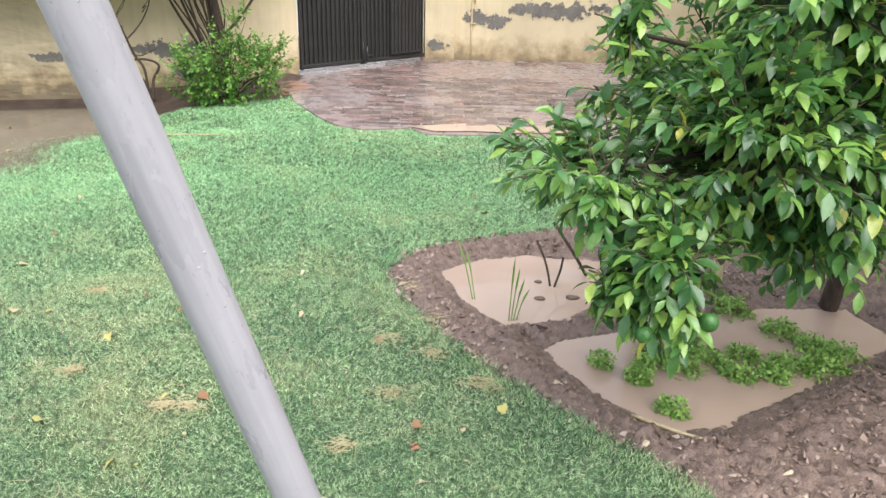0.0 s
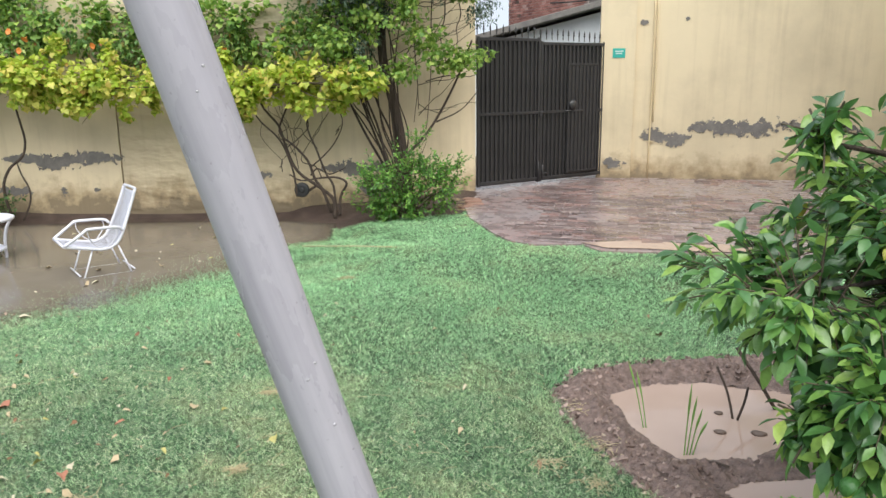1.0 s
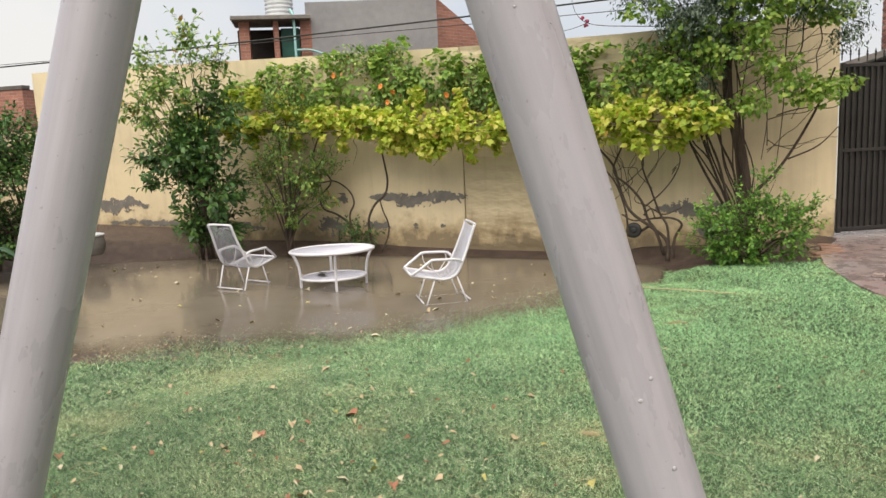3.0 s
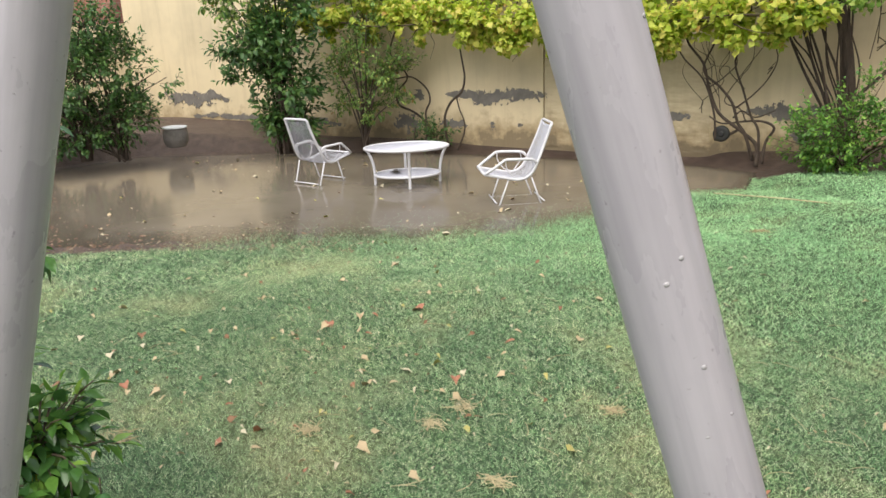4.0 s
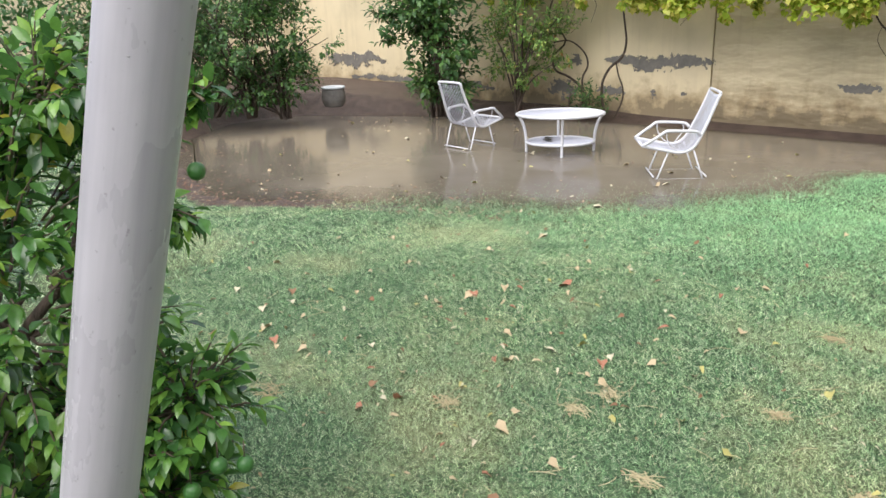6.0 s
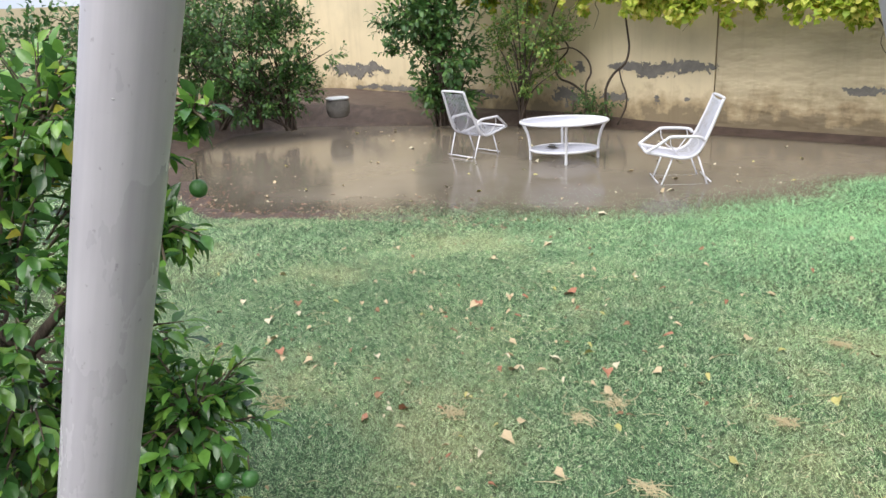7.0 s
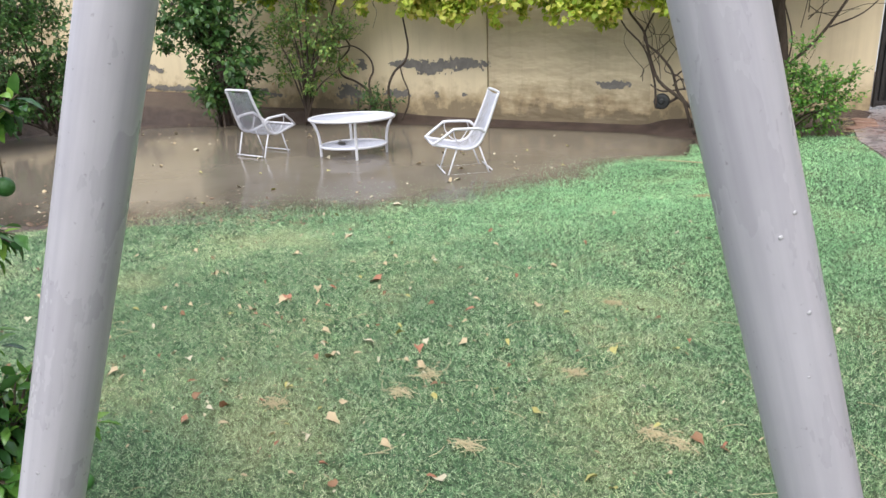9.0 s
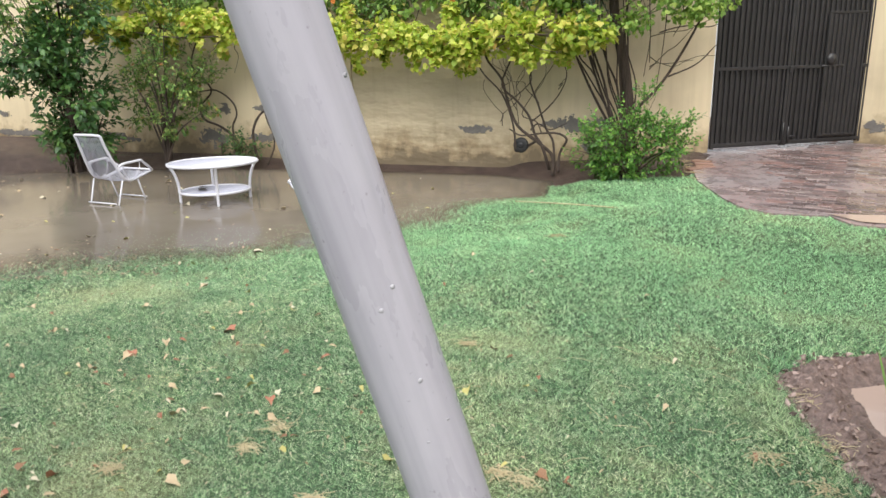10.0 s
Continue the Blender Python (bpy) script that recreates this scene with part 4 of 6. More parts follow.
part("lid", lathe(bmesh.new(), [(0.14, 0.755), (0.14, 0.79), (0.10, 0.81)], 16), M_blue_tank, tank, "blue lid")
# brick houses and blue tank far to the west
bh = block("brick_house", -23.9, 6.75, 5.0, 4.0, 3.2, 22, M_brick, "low red brick house beyond the garden wall")
part("parapet", box(bmesh.new(), (5.05, 0.25, 0.1), Matrix.Translation((2.5, 0.1, 3.2)), 0.01), M_grey_render, bh)
tank2 = thing("water_tank", Matrix.Translation((-20.9, 8.0, 3.35)) @ Matrix.Scale(0.8, 4), "bright blue plastic water tank on a roof", "water tank")
part("body", lathe(bmesh.new(), [(0.4, 0), (0.42, 0.03), (0.42, 0.6), (0.36, 0.68), (0.15, 0.74), (0.14, 0.8)], 20), M_blue_tank, tank2)
# own house: overhanging cream balcony over the yard
own = thing("house_corner", Matrix.Translation((3.05, 10.5, 0)), "cream balcony box of the house above the yard", "balcony")
part("box", box(bmesh.new(), (4.0, 2.0, 2.4), Matrix.Translation((2.0, -1.0, 3.45)), 0.01), M_wall_dry, own)
part("wall", box(bmesh.new(), (2.6, 9.0, 6.0), Matrix.Translation((2.9, -4.6, -0.2)), 0.0), M_wall_dry, own)


# overhead cables
def cable(a, b, sag, r, label="black cable strung over the street"):
    a, b = Vector(a), Vector(b)
    bm = bmesh.new()
    pts = [a.lerp(b, t / 24) - Vector((0, 0, sag * 4 * (t / 24) * (1 - t / 24))) for t in range(25)]
    tube(bm, pts, r, 5)
    tagged(part("overhead_cable", bm, M_wire), label, "cable", "cables over the street")


cable((-30, 2.0, 5.3), (7.5, 19.0, 5.45), 0.25, 0.008)
cable((-30, 4.0, 6.1), (7.5, 19.0, 6.0), 0.25, 0.008)
cable((-26, 1.0, 3.2), (6.5, 14.2, 3.88), 0.33, 0.012)
cable((-26, 3.0, 3.5), (6.5, 15.6, 3.5), 0.1, 0.006)
cable((-1.2, 13.4, 3.0), (0.5, 13.16, 3.2), 0.06, 0.012, "black service cable to the gate pier")
cable((0.5, 13.16, 3.2), (6.5, 14.2, 3.2), 0.06, 0.012, "black service cable along the wall")


# ---- the leaning white legs of the swing frame ----
def build_swing():
    apex = Vector((-0.422, 0.565, 2.42))
    frame_ob = thing("swing_frame", Matrix.Translation((-0.42, 0.56, 0)), "white painted tubular swing frame wet with rain", "swing frame")
    inv = Matrix.Translation((0.42, -0.56, 0))
    r = 0.0251
    rng = np.random.default_rng(5)
    for p, slope in ((Vector((-0.0296, 0.8241, 0.6741)), Vector((0.2304, 0.1762, -1))), (Vector((-0.7597, 0.3836, 1.1154)), Vector((-0.2663, -0.1858, -1)))):
        top, foot = p + slope * (p.z - 2.40), p + slope * (p.z + 0.03)
        length = (top - foot).length
        axis = Matrix.Translation(inv @ foot) @ (top - foot).to_track_quat("Z", "Y").to_matrix().to_4x4()
        bm = bmesh.new()
        tube(bm, [(0, 0, length * k / 24) for k in range(25)], r, 32)
        leg = part("leg", bm, M_pole, frame_ob)
        leg.matrix_basis = axis
        bm = bmesh.new()
        for k in range(80):
            a = rng.random() * 2 * math.pi
            out = Vector((math.cos(a), math.sin(a), 0))
            q = 0.0005 + 0.0010 * rng.random() ** 2
            mm = Matrix.Translation(out * r + Vector((0, 0, length * (0.15 + 0.75 * rng.random())))) @ out.to_track_quat("Z", "Y").to_matrix().to_4x4() @ Matrix.Diagonal((q * (1 + 0.8 * rng.random()), q, q * 0.4, 1))
            bmesh.ops.create_icosphere(bm, subdivisions=2, radius=1.0, matrix=mm)
        tagged(part("rain_drops", bm, M_droplet, leg, "clear rain drops", True), kind="stuff")
        bm = bmesh.new()
        box(bm, (0.09, 0.09, 0.012), Matrix.Translation(inv @ Vector((foot.x, foot.y, 0.0))), 0.002)
        part("foot_plate", bm, M_pole, frame_ob)
    bm = bmesh.new()
    lathe(bm, [(0.045, -0.05), (0.05, -0.02), (0.05, 0.04), (0.03, 0.06)], 16, Matrix.Translation(inv @ Vector((-0.42, 0.565, 2.40))))
    part("top_joint", bm, M_pole, frame_ob)


build_swing()


# ---- garden furniture ----
def frame_pose(x, y, z, facing):
    return Matrix.Translation((x, y, z)) @ Matrix.Rotation(math.atan2(facing[1], facing[0]), 4, "Z")


FLOOR = WATER - 0.13


def build_chair():
    """White strung garden chair; x is forward, z = 0 at its feet under water."""
    c = thing("garden_chair", Matrix(), "white metal garden chair strung with cords, standing in water", "chair", "garden chairs in the flood water")
    w, up = 0.25, 0.13
    prof = curve_pts([(-0.36, 0, 0.93), (-0.29, 0, 0.74), (-0.20, 0, 0.52), (-0.11, 0, 0.36), (0.02, 0, 0.305), (0.20, 0, 0.335), (0.42, 0, 0.385)], 6)
    prof = [Vector((p.x, 0, 0.925 * p.z + up)) for p in prof]
    back = [p for p in prof if p.x < -0.13]
    side = lambda s, ps: [Vector((p.x, s * w * (0.84 + 0.16 * smooth(0.95, 0.45, p.z)), p.z)) for p in ps]
    bm = bmesh.new()
    l, r = side(1, prof), side(-1, prof)
    tube(bm, l, 0.0155)
    tube(bm, r, 0.0155)
    top = curve_pts([l[0], l[0] + Vector((-0.006, -0.03, 0.010)), (l[0] + r[0]) / 2 + Vector((-0.008, 0, 0.013)), r[0] + Vector((-0.006, 0.03, 0.010)), r[0]], 5)
    tube(bm, top, 0.0155)
    tube(bm, [l[-1], r[-1]], 0.0135)
    part("frame", bm, M_white, c)
    for k in range(13):
        f = (k + 1) / 14
        bm = bmesh.new()
        tube(bm, [a.lerp(b, f) + Vector((0, 0, -0.022 * math.sin(math.pi * f))) for a, b in zip(l, r)], 0.0046, 5)
        part("cord", bm, M_cord, c)
    for s in (1, -1):
        bm = bmesh.new()
        y = s * (w + 0.02)
        tube(bm, curve_pts([(-0.17, s * w, 0.46 + up), (-0.12, y, 0.50 + up), (0.05, y + s * 0.02, 0.51 + up), (0.17, y + s * 0.02, 0.512 + up), (0.205, y + s * 0.018, 0.50 + up), (0.235, y + s * 0.016, 0.478 + up), (0.33, y + s * 0.006, 0.415 + up), (0.42, s * w, 0.356 + up)], 4), 0.0165)
        part("armrest", bm, M_white, c)
        bm = bmesh.new()
        tube(bm, curve_pts([(0.18, y, 0.50 + up), (0.17, y, 0.42 + up), (0.10, s * w, 0.325 + up), (0.0, s * w, 0.29 + up)], 5), 0.006)
        tube(bm, curve_pts([(-0.10, y, 0.50 + up), (-0.11, y, 0.42 + up), (-0.02, s * w, 0.30 + up)], 5), 0.006)
        part("arm_stay", bm, M_white, c)
    for x, tx in ((0.30, 0.14), (-0.28, -0.12)):
        for s in (1, -1):
            bm = bmesh.new()
            tube(bm, [(tx, s * (w - 0.01), 0.30 + up), (x, s * (w - 0.02), 0.0)], 0.0095)
            part("leg", bm, M_white, c)
        bm = bmesh.new()
        tube(bm, [(x * 0.96, -w + 0.02, 0.158), (x * 0.96, w - 0.02, 0.158)], 0.0085)
        part("stretcher", bm, M_white, c)
    for s in (1, -1):
        bm = bmesh.new()
        tube(bm, [(0.28, s * (w - 0.02), 0.132), (-0.26, s * (w - 0.02), 0.132)], 0.0045)
        part("side_bar", bm, M_white, c)
    return c


chair = build_chair()
chair.matrix_world = frame_pose(-5.07, 6.585, FLOOR, (-0.64, -0.77)) @ Matrix.Diagonal((0.92, 0.96, 0.96, 1))
copy_thing(chair, frame_pose(-7.84, 6.02, FLOOR, (-0.12, 1.0)) @ Matrix.Diagonal((0.94, 0.98, 0.99, 1)))


def build_table():
    t = thing("garden_table", Matrix.Translation((-6.775, 6.575, FLOOR)) @ Matrix.Rotation(radians(-2.2), 4, Vector((0.68, 0.73, 0))), "round white strung garden table with lower shelf in water", "table")
    up = 0.13

    def ring(z, r, tr):
        bm = bmesh.new()
        pts = [(r * math.cos(a), r * math.sin(a), z) for a in (2 * math.pi * k / 48 for k in range(49))]
        tube(bm, pts, tr, 8, False)
        return bm
    part("top_rim", ring(0.447 + up, 0.512, 0.018), M_white, t)
    part("shelf_rim", ring(0.12 + up, 0.40, 0.015), M_white, t)
    for z, r, nm, n in ((0.45 + up, 0.512, "top_cord", 44), (0.122 + up, 0.40, "shelf_cord", 36)):
        for k in range(n):
            y = -r + 2 * r * (k + 0.5) / n
            half = math.sqrt(max(0, r * r - y * y))
            bm = bmesh.new()
            tube(bm, [(-half, y, z), (0, y, z - 0.008), (half, y, z)], 0.0046 if r > 0.45 else 0.004, 5)
            part(nm, bm, M_cord, t)
    for k in range(4):
        a = radians(50 + 90 * k)
        bm = bmesh.new()
        prof = [(0.497, 0.44 + up), (0.47, 0.395 + up), (0.438, 0.33 + up), (0.412, 0.23 + up), (0.402, 0.12 + up), (0.40, 0.03 + up), (0.40, 0.0)]
        tube(bm, curve_pts([(r * math.cos(a), r * math.sin(a), z) for r, z in prof], 4), 0.017)
        part("leg", bm, M_white, t)
    leaf_m = leaf_mesh("wet_leaf", [(-0.2, -0.1, 0.136 + up), (-0.12, -0.14, 0.136 + up), (-0.26, 0.0, 0.136 + up)], [(1, 0.3, 0), (0.6, 1, 0), (0.2, 1, 0)], [(0, 0, 1)] * 3, [0.14, 0.12, 0.12], "vine", M_shadow, 0.05, 0.1)
    part("soaked_leaves", leaf_m, M_shadow, t, "dark soaked leaves on the shelf")


build_table()

pot = thing("plant_pot", Matrix.Translation((-11.35, 5.9, 0.12)) @ Matrix.Scale(0.9, 4), "empty grey clay pot with a pale rim", "pot")
part("body", lathe(bmesh.new(), [(0.15, 0.0), (0.19, 0.04), (0.195, 0.075), (0.205, 0.085), (0.215, 0.15), (0.21, 0.25), (0.195, 0.30), (0.195, 0.315), (0.165, 0.315), (0.15, 0.25), (0.10, 0.2)], 24), M_clay, pot)
part("rim", lathe(bmesh.new(), [(0.19, 0.317), (0.215, 0.325), (0.215, 0.345), (0.19, 0.355), (0.17, 0.345), (0.17, 0.322)], 24), M_white_wall, pot, "pale worn rim")

wheel = thing("rubber_wheel", on_wall(WALL_L, WALL_M, -4.18, 0.36, 0.42) @ Matrix.Rotation(radians(90), 4, "X"), "small black rubber wheel caught in the vine stems", "wheel")
bm = bmesh.new()
lathe(bm, [(0.045, -0.025), (0.085, -0.03), (0.1, -0.015), (0.1, 0.015), (0.085, 0.03), (0.045, 0.025)], 20)
part("tyre", bm, M_black_rubber, wheel)
part("hub", lathe(bmesh.new(), [(0.03, -0.035), (0.04, -0.02), (0.04, 0.03), (0.02, 0.036)], 14), M_black_rubber, wheel)

crate = thing("planter_box", Matrix.Translation((3.45, 12.9, 0.12)) @ Matrix.Rotation(radians(4), 4, "Z"), "dark brown tapered planter box against the wall", "planter")
bm = bmesh.new()
g = box(bm, (0.5, 0.3, 0.28), Matrix(), 0.008)
for v in bm.verts:
    if v.co.z > 0.2:
        v.co.x *= 1.2
        v.co.y *= 1.15
part("body", bm, surface("brown_planter", (0.05, 0.028, 0.022), (0.10, 0.06, 0.05), 0.5), crate)
part("rim", box(bmesh.new(), (0.64, 0.38, 0.03), Matrix.Translation((0, 0, 0.26)), 0.006), M_iron_bar, crate)

for k, (x, y, z, a, tilt) in enumerate(((-1.92, 10.25, 0.07, 20, 0), (-1.86, 10.05, 0.065, 35, 4), (-1.98, 10.42, 0.07, -10, 0), (-1.95, 9.85, 0.06, 60, 3))):
    b = part("loose_brick", box(bmesh.new(), (0.23, 0.11, 0.07), Matrix(), 0.006), M_paver)
    b.matrix_world = Matrix.Translation((x, y, z)) @ Matrix.Rotation(radians(a), 4, "Z") @ Matrix.Rotation(radians(tilt), 4, "X")
    tagged(b, "loose worn red brick at the paving edge", "brick", "bricks by the gate")


# ---- plants ----
def stem_mesh(bm, ctrl, r0, r1, sides=6, n=6):
    pts = curve_pts(ctrl, n)
    tube(bm, pts, [r0 + (r1 - r0) * k / (len(pts) - 1) for k in range(len(pts))], sides)


def wander(rng, a, b, n=4, amp=0.08):
    a, b = Vector(a), Vector(b)
    return [a] + [a.lerp(b, k / n) + Vector(rng.normal(size=3) * amp) for k in range(1, n)] + [b]


def front(a, b, x, z, out):
    return on_wall(a, b, x, z, out).translation


# yellow-green grape vine on a wire before the wall, darker creeper on the wall top
rng = np.random.default_rng(11)
vine = thing("grape_vine", Matrix(), "yellow-green grape vine trained along the garden wall", "vine")
blobs = []
for x, z in ((-10.9, 2.02), (-10.3, 2.0), (-9.7, 1.98), (-9.1, 1.98), (-8.5, 1.98), (-7.9, 1.94), (-7.4, 1.88), (-6.9, 1.82), (-6.4, 1.78), (-5.9, 1.74), (-5.4, 1.72), (-4.9, 1.72), (-4.4, 1.74), (-3.9, 1.78), (-3.45, 1.76)):
    p = front(WALL_L, WALL_M, x, z, 0.62)
    thin = 0.6 if x < -9.4 else 1.0
    blobs.append((p.x, p.y, p.z, 0.44, 0.34, 0.24 * thin))
for x, z in ((-6.8, 1.55), (-5.3, 1.48), (-4.9, 1.5), (-4.0, 1.55), (-7.5, 1.66), (-8.4, 1.8)):
    p = front(WALL_L, WALL_M, x, z, 0.72)
    blobs.append((p.x, p.y, p.z, 0.28, 0.2, 0.18))
for k in range(26):
    x = rng.uniform(-10.8, -3.5)
    z = float(np.interp(x, [-10.9, -8.0, -5.5, -3.5], [2.05, 1.95, 1.72, 1.78]))
    p = front(WALL_L, WALL_M, x, z + rng.choice([0.3, 0.38, -0.28, -0.32]), 0.6)
    blobs.append((p.x, p.y, p.z, 0.12, 0.1, 0.16))
part("leaves", foliage("leaves", rng, blobs, 12500, 0.074, "vine", M_vine, 0.25, 0.15, 0.40, 3.4), M_vine, vine)
bm = bmesh.new()
for k in range(3):
    a, b = front(WALL_L, WALL_M, -11.0, 1.98 - 0.03 * k, 0.5 + 0.14 * k), front(WALL_L, WALL_M, -3.3, 1.72 - 0.03 * k, 0.5 + 0.14 * k)
    stem_mesh(bm, wander(rng, a, b, 14, 0.035), 0.013, 0.009)
for x in np.arange(-10.6, -3.5, 0.33):
    a = front(WALL_L, WALL_M, x, 1.85, 0.5)
    stem_mesh(bm, wander(rng, a, a + Vector((rng.normal() * 0.35, -0.3 + rng.normal() * 0.2, -0.2 + rng.normal() * 0.16)), 3, 0.05), 0.008, 0.003, 5, 4)
tagged(part("cane_growth", bm, M_twig, vine), kind="stuff")
bm = bmesh.new()
A = lambda x, z, o=0.4: front(WALL_L, WALL_M, x, z, o)
def kink(pts, r0, r1, amp=0.03):
    stem_mesh(bm, [p + Vector(rng.normal(size=3) * amp) for p in pts], r0, r1, 7, 4)


kink([A(-8.0, 0.0), A(-8.02, 0.25), A(-7.99, 0.5), A(-7.9, 0.7), A(-7.76, 0.84), A(-7.73, 1.05), A(-7.68, 1.3), A(-7.7, 1.55), A(-7.64, 1.9, 0.5)], 0.021, 0.012, 0.02)
kink([A(-7.84, 0.8), A(-7.77, 0.6), A(-7.72, 0.4), A(-7.74, 0.2), A(-7.82, 0.0)], 0.010, 0.013, 0.012)
kink([A(-8.35, 0.02), A(-8.45, 0.3, 0.3), A(-8.62, 0.5, 0.3), A(-8.8, 0.6, 0.3), A(-8.86, 0.85, 0.3), A(-8.75, 1.1, 0.3), A(-8.85, 1.4, 0.4), A(-8.7, 1.85, 0.5)], 0.021, 0.011)
kink([A(-8.3, 0.05), A(-8.42, 0.45, 0.3), A(-8.3, 0.7, 0.3), A(-8.36, 0.95, 0.3), A(-8.6, 1.0, 0.3), A(-8.9, 1.02, 0.3)], 0.017, 0.010)
kink([A(-8.5, 0.3), A(-8.58, 0.15), A(-8.55, 0.0)], 0.012, 0.012, 0.01)
part("trunk", bm, M_bark, vine)
# tangled second vine stem near the tree
bm = bmesh.new()
for r0, cane in (
        (0.026, ((-3.78, 0.0), (-3.82, 0.2), (-3.95, 0.4), (-4.2, 0.62), (-4.36, 0.95), (-4.45, 1.2), (-4.6, 1.5), (-4.55, 1.75))),
        (0.022, ((-3.8, 0.0), (-3.88, 0.3), (-4.02, 0.5), (-4.08, 0.75), (-4.25, 0.95), (-4.42, 1.15), (-4.3, 1.5), (-4.2, 1.8))),
        (0.018, ((-3.72, 0.0), (-3.75, 0.35), (-3.9, 0.6), (-3.98, 0.9), (-4.05, 1.2), (-3.95, 1.5), (-3.9, 1.85))),
        (0.018, ((-4.0, 0.42), (-4.2, 0.3), (-4.3, 0.42), (-4.28, 0.7), (-4.42, 1.0), (-4.68, 1.35), (-4.7, 1.7))),
        (0.020, ((-3.7, 0.02), (-3.66, 0.25), (-3.6, 0.42), (-3.72, 0.55), (-3.95, 0.52), (-4.15, 0.5), (-4.3, 0.55))),
        (0.012, ((-4.1, 0.55), (-3.95, 0.62), (-3.8, 0.58), (-3.6, 0.7))),
        (0.011, ((-4.05, 0.7), (-3.85, 0.85), (-3.7, 1.0), (-3.6, 1.3), (-3.75, 1.6))),
        (0.009, ((-4.3, 0.9), (-4.15, 1.05), (-4.1, 1.3), (-4.35, 1.55))),
        (0.009, ((-3.95, 0.5), (-4.0, 0.68), (-4.14, 0.78), (-4.0, 1.05), (-3.8, 1.4)))):
    kink([A(x, z, 0.42 + 0.03 * rng.normal()) for x, z in cane], r0, r0 * 0.45, 0.022)
for k in range(9):
    x = -4.5 + 0.9 * rng.random()
    stem_mesh(bm, wander(rng, A(x, 0.5 + 0.6 * rng.random(), 0.42), A(x + 0.2 * rng.normal(), 1.2 + 0.4 * rng.random(), 0.45), 4, 0.05), 0.006, 0.003, 5, 3)
part("trunk", bm, M_bark, vine)

creeper = thing("wall_creeper", Matrix(), "dense green creeper with orange flowers over the wall top", "creeper")
blobs = []
for x, z, rx, rz in ((-3.9, 2.15, 0.5, 0.3), (-4.3, 2.5, 0.5, 0.3), (-3.5, 2.0, 0.4, 0.22), (-10.3, 2.45, 0.4, 0.25), (-9.6, 2.55, 0.5, 0.35), (-8.9, 2.6, 0.55, 0.42), (-8.2, 2.66, 0.6, 0.48), (-7.6, 2.62, 0.6, 0.48), (-7.0, 2.5, 0.55, 0.42), (-6.4, 2.45, 0.5, 0.38), (-5.8, 2.42, 0.55, 0.42), (-5.2, 2.4, 0.55, 0.4), (-4.6, 2.38, 0.5, 0.4), (-4.1, 2.36, 0.5, 0.4), (-3.6, 2.4, 0.4, 0.35), (-8.0, 2.2, 0.8, 0.25), (-6.0, 2.1, 0.9, 0.2), (-4.6, 2.1, 0.8, 0.2)):
    p = front(WALL_L, WALL_M, x, z, 0.22)
    blobs.append((p.x, p.y, p.z, rx, 0.24, rz))
part("leaves", foliage("leaves", rng, blobs, 7500, 0.066, "broad", M_creeper, 0.5, 0.4, 0.5, 1.9), M_creeper, creeper)
p, u = blob_points(rng, blobs[3:15], 3000, 0.8, 0.5, 2.4)
part("lighter_leaves", leaf_mesh("lighter_leaves", p, u + 0.7 * unit(rng, len(p)) + np.array([0, -0.3, -0.4]), u + np.array([0, 0, 0.8]), 0.075 * (0.7 + 0.6 * rng.random(len(p))), "vine", M_climb), M_climb, creeper)
bm = bmesh.new()
for k in range(46):
    x = -10 + 6.6 * rng.random()
    a = A(x, 1.95 + 0.5 * rng.random(), 0.1)
    stem_mesh(bm, wander(rng, a, a + Vector((0.5 * rng.normal(), -0.12, 0.25 * rng.normal())), 4, 0.05), 0.007, 0.003, 5, 3)
tagged(part("stem_growth", bm, M_twig, creeper), kind="stuff")
for x, z in ((-8.35, 2.62), (-7.6, 2.4), (-7.42, 2.36), (-7.5, 2.18), (-8.9, 2.35), (-6.6, 2.25), (-5.0, 2.2), (-5.3, 2.6)):
    bm = bmesh.new()
    base = A(x, z, 0.52)
    lathe(bm, [(0.006, 0), (0.012, 0.03), (0.03, 0.055), (0.045, 0.062), (0.02, 0.05)], 7, Matrix.Translation(base) @ Matrix.Rotation(radians(100 + 20 * rng.normal()), 4, "X"))
    part("flower", bm, M_orange_flower, creeper, "orange trumpet flower")


# tree over the gate corner
rng = np.random.default_rng(21)
tree = thing("garden_tree", Matrix.Translation((0, 0, 0)), "tall feathery grey-green tree with many stems by the wall", "tree")
B = lambda x, z, o=0.35: front(WALL_M, WALL_R, x, z, o)
bm = bmesh.new()
stem_mesh(bm, [B(-3.1, 0.0), B(-3.12, 0.5), B(-3.15, 0.95), B(-3.22, 1.45), B(-3.33, 2.0), B(-3.34, 2.6), B(-3.28, 3.4), B(-3.2, 4.4)], 0.092, 0.04, 10)
part("trunk", bm, M_bark, tree)
for k in range(15):
    # slim stems that fan out from the foot and then rise
    f = (k + 0.5) / 15
    x0, x1 = -3.22 + 0.12 * f, -4.0 + 0.85 * f + 0.05 * rng.normal()
    bm = bmesh.new()
    pts = [B(x0 + (x1 - x0) * g + 0.03 * rng.normal(), z + 0.05 * rng.normal(), 0.4 + 0.06 * rng.normal()) for g, z in ((0, 0.25), (0.22, 0.7), (0.5, 1.15), (0.78, 1.6), (0.95, 2.1), (1.0, 2.6), (0.9, 3.1))]
    stem_mesh(bm, pts, 0.022 if k % 3 == 0 else 0.013, 0.006, 6, 4)
    part("stem", bm, M_bark, tree)
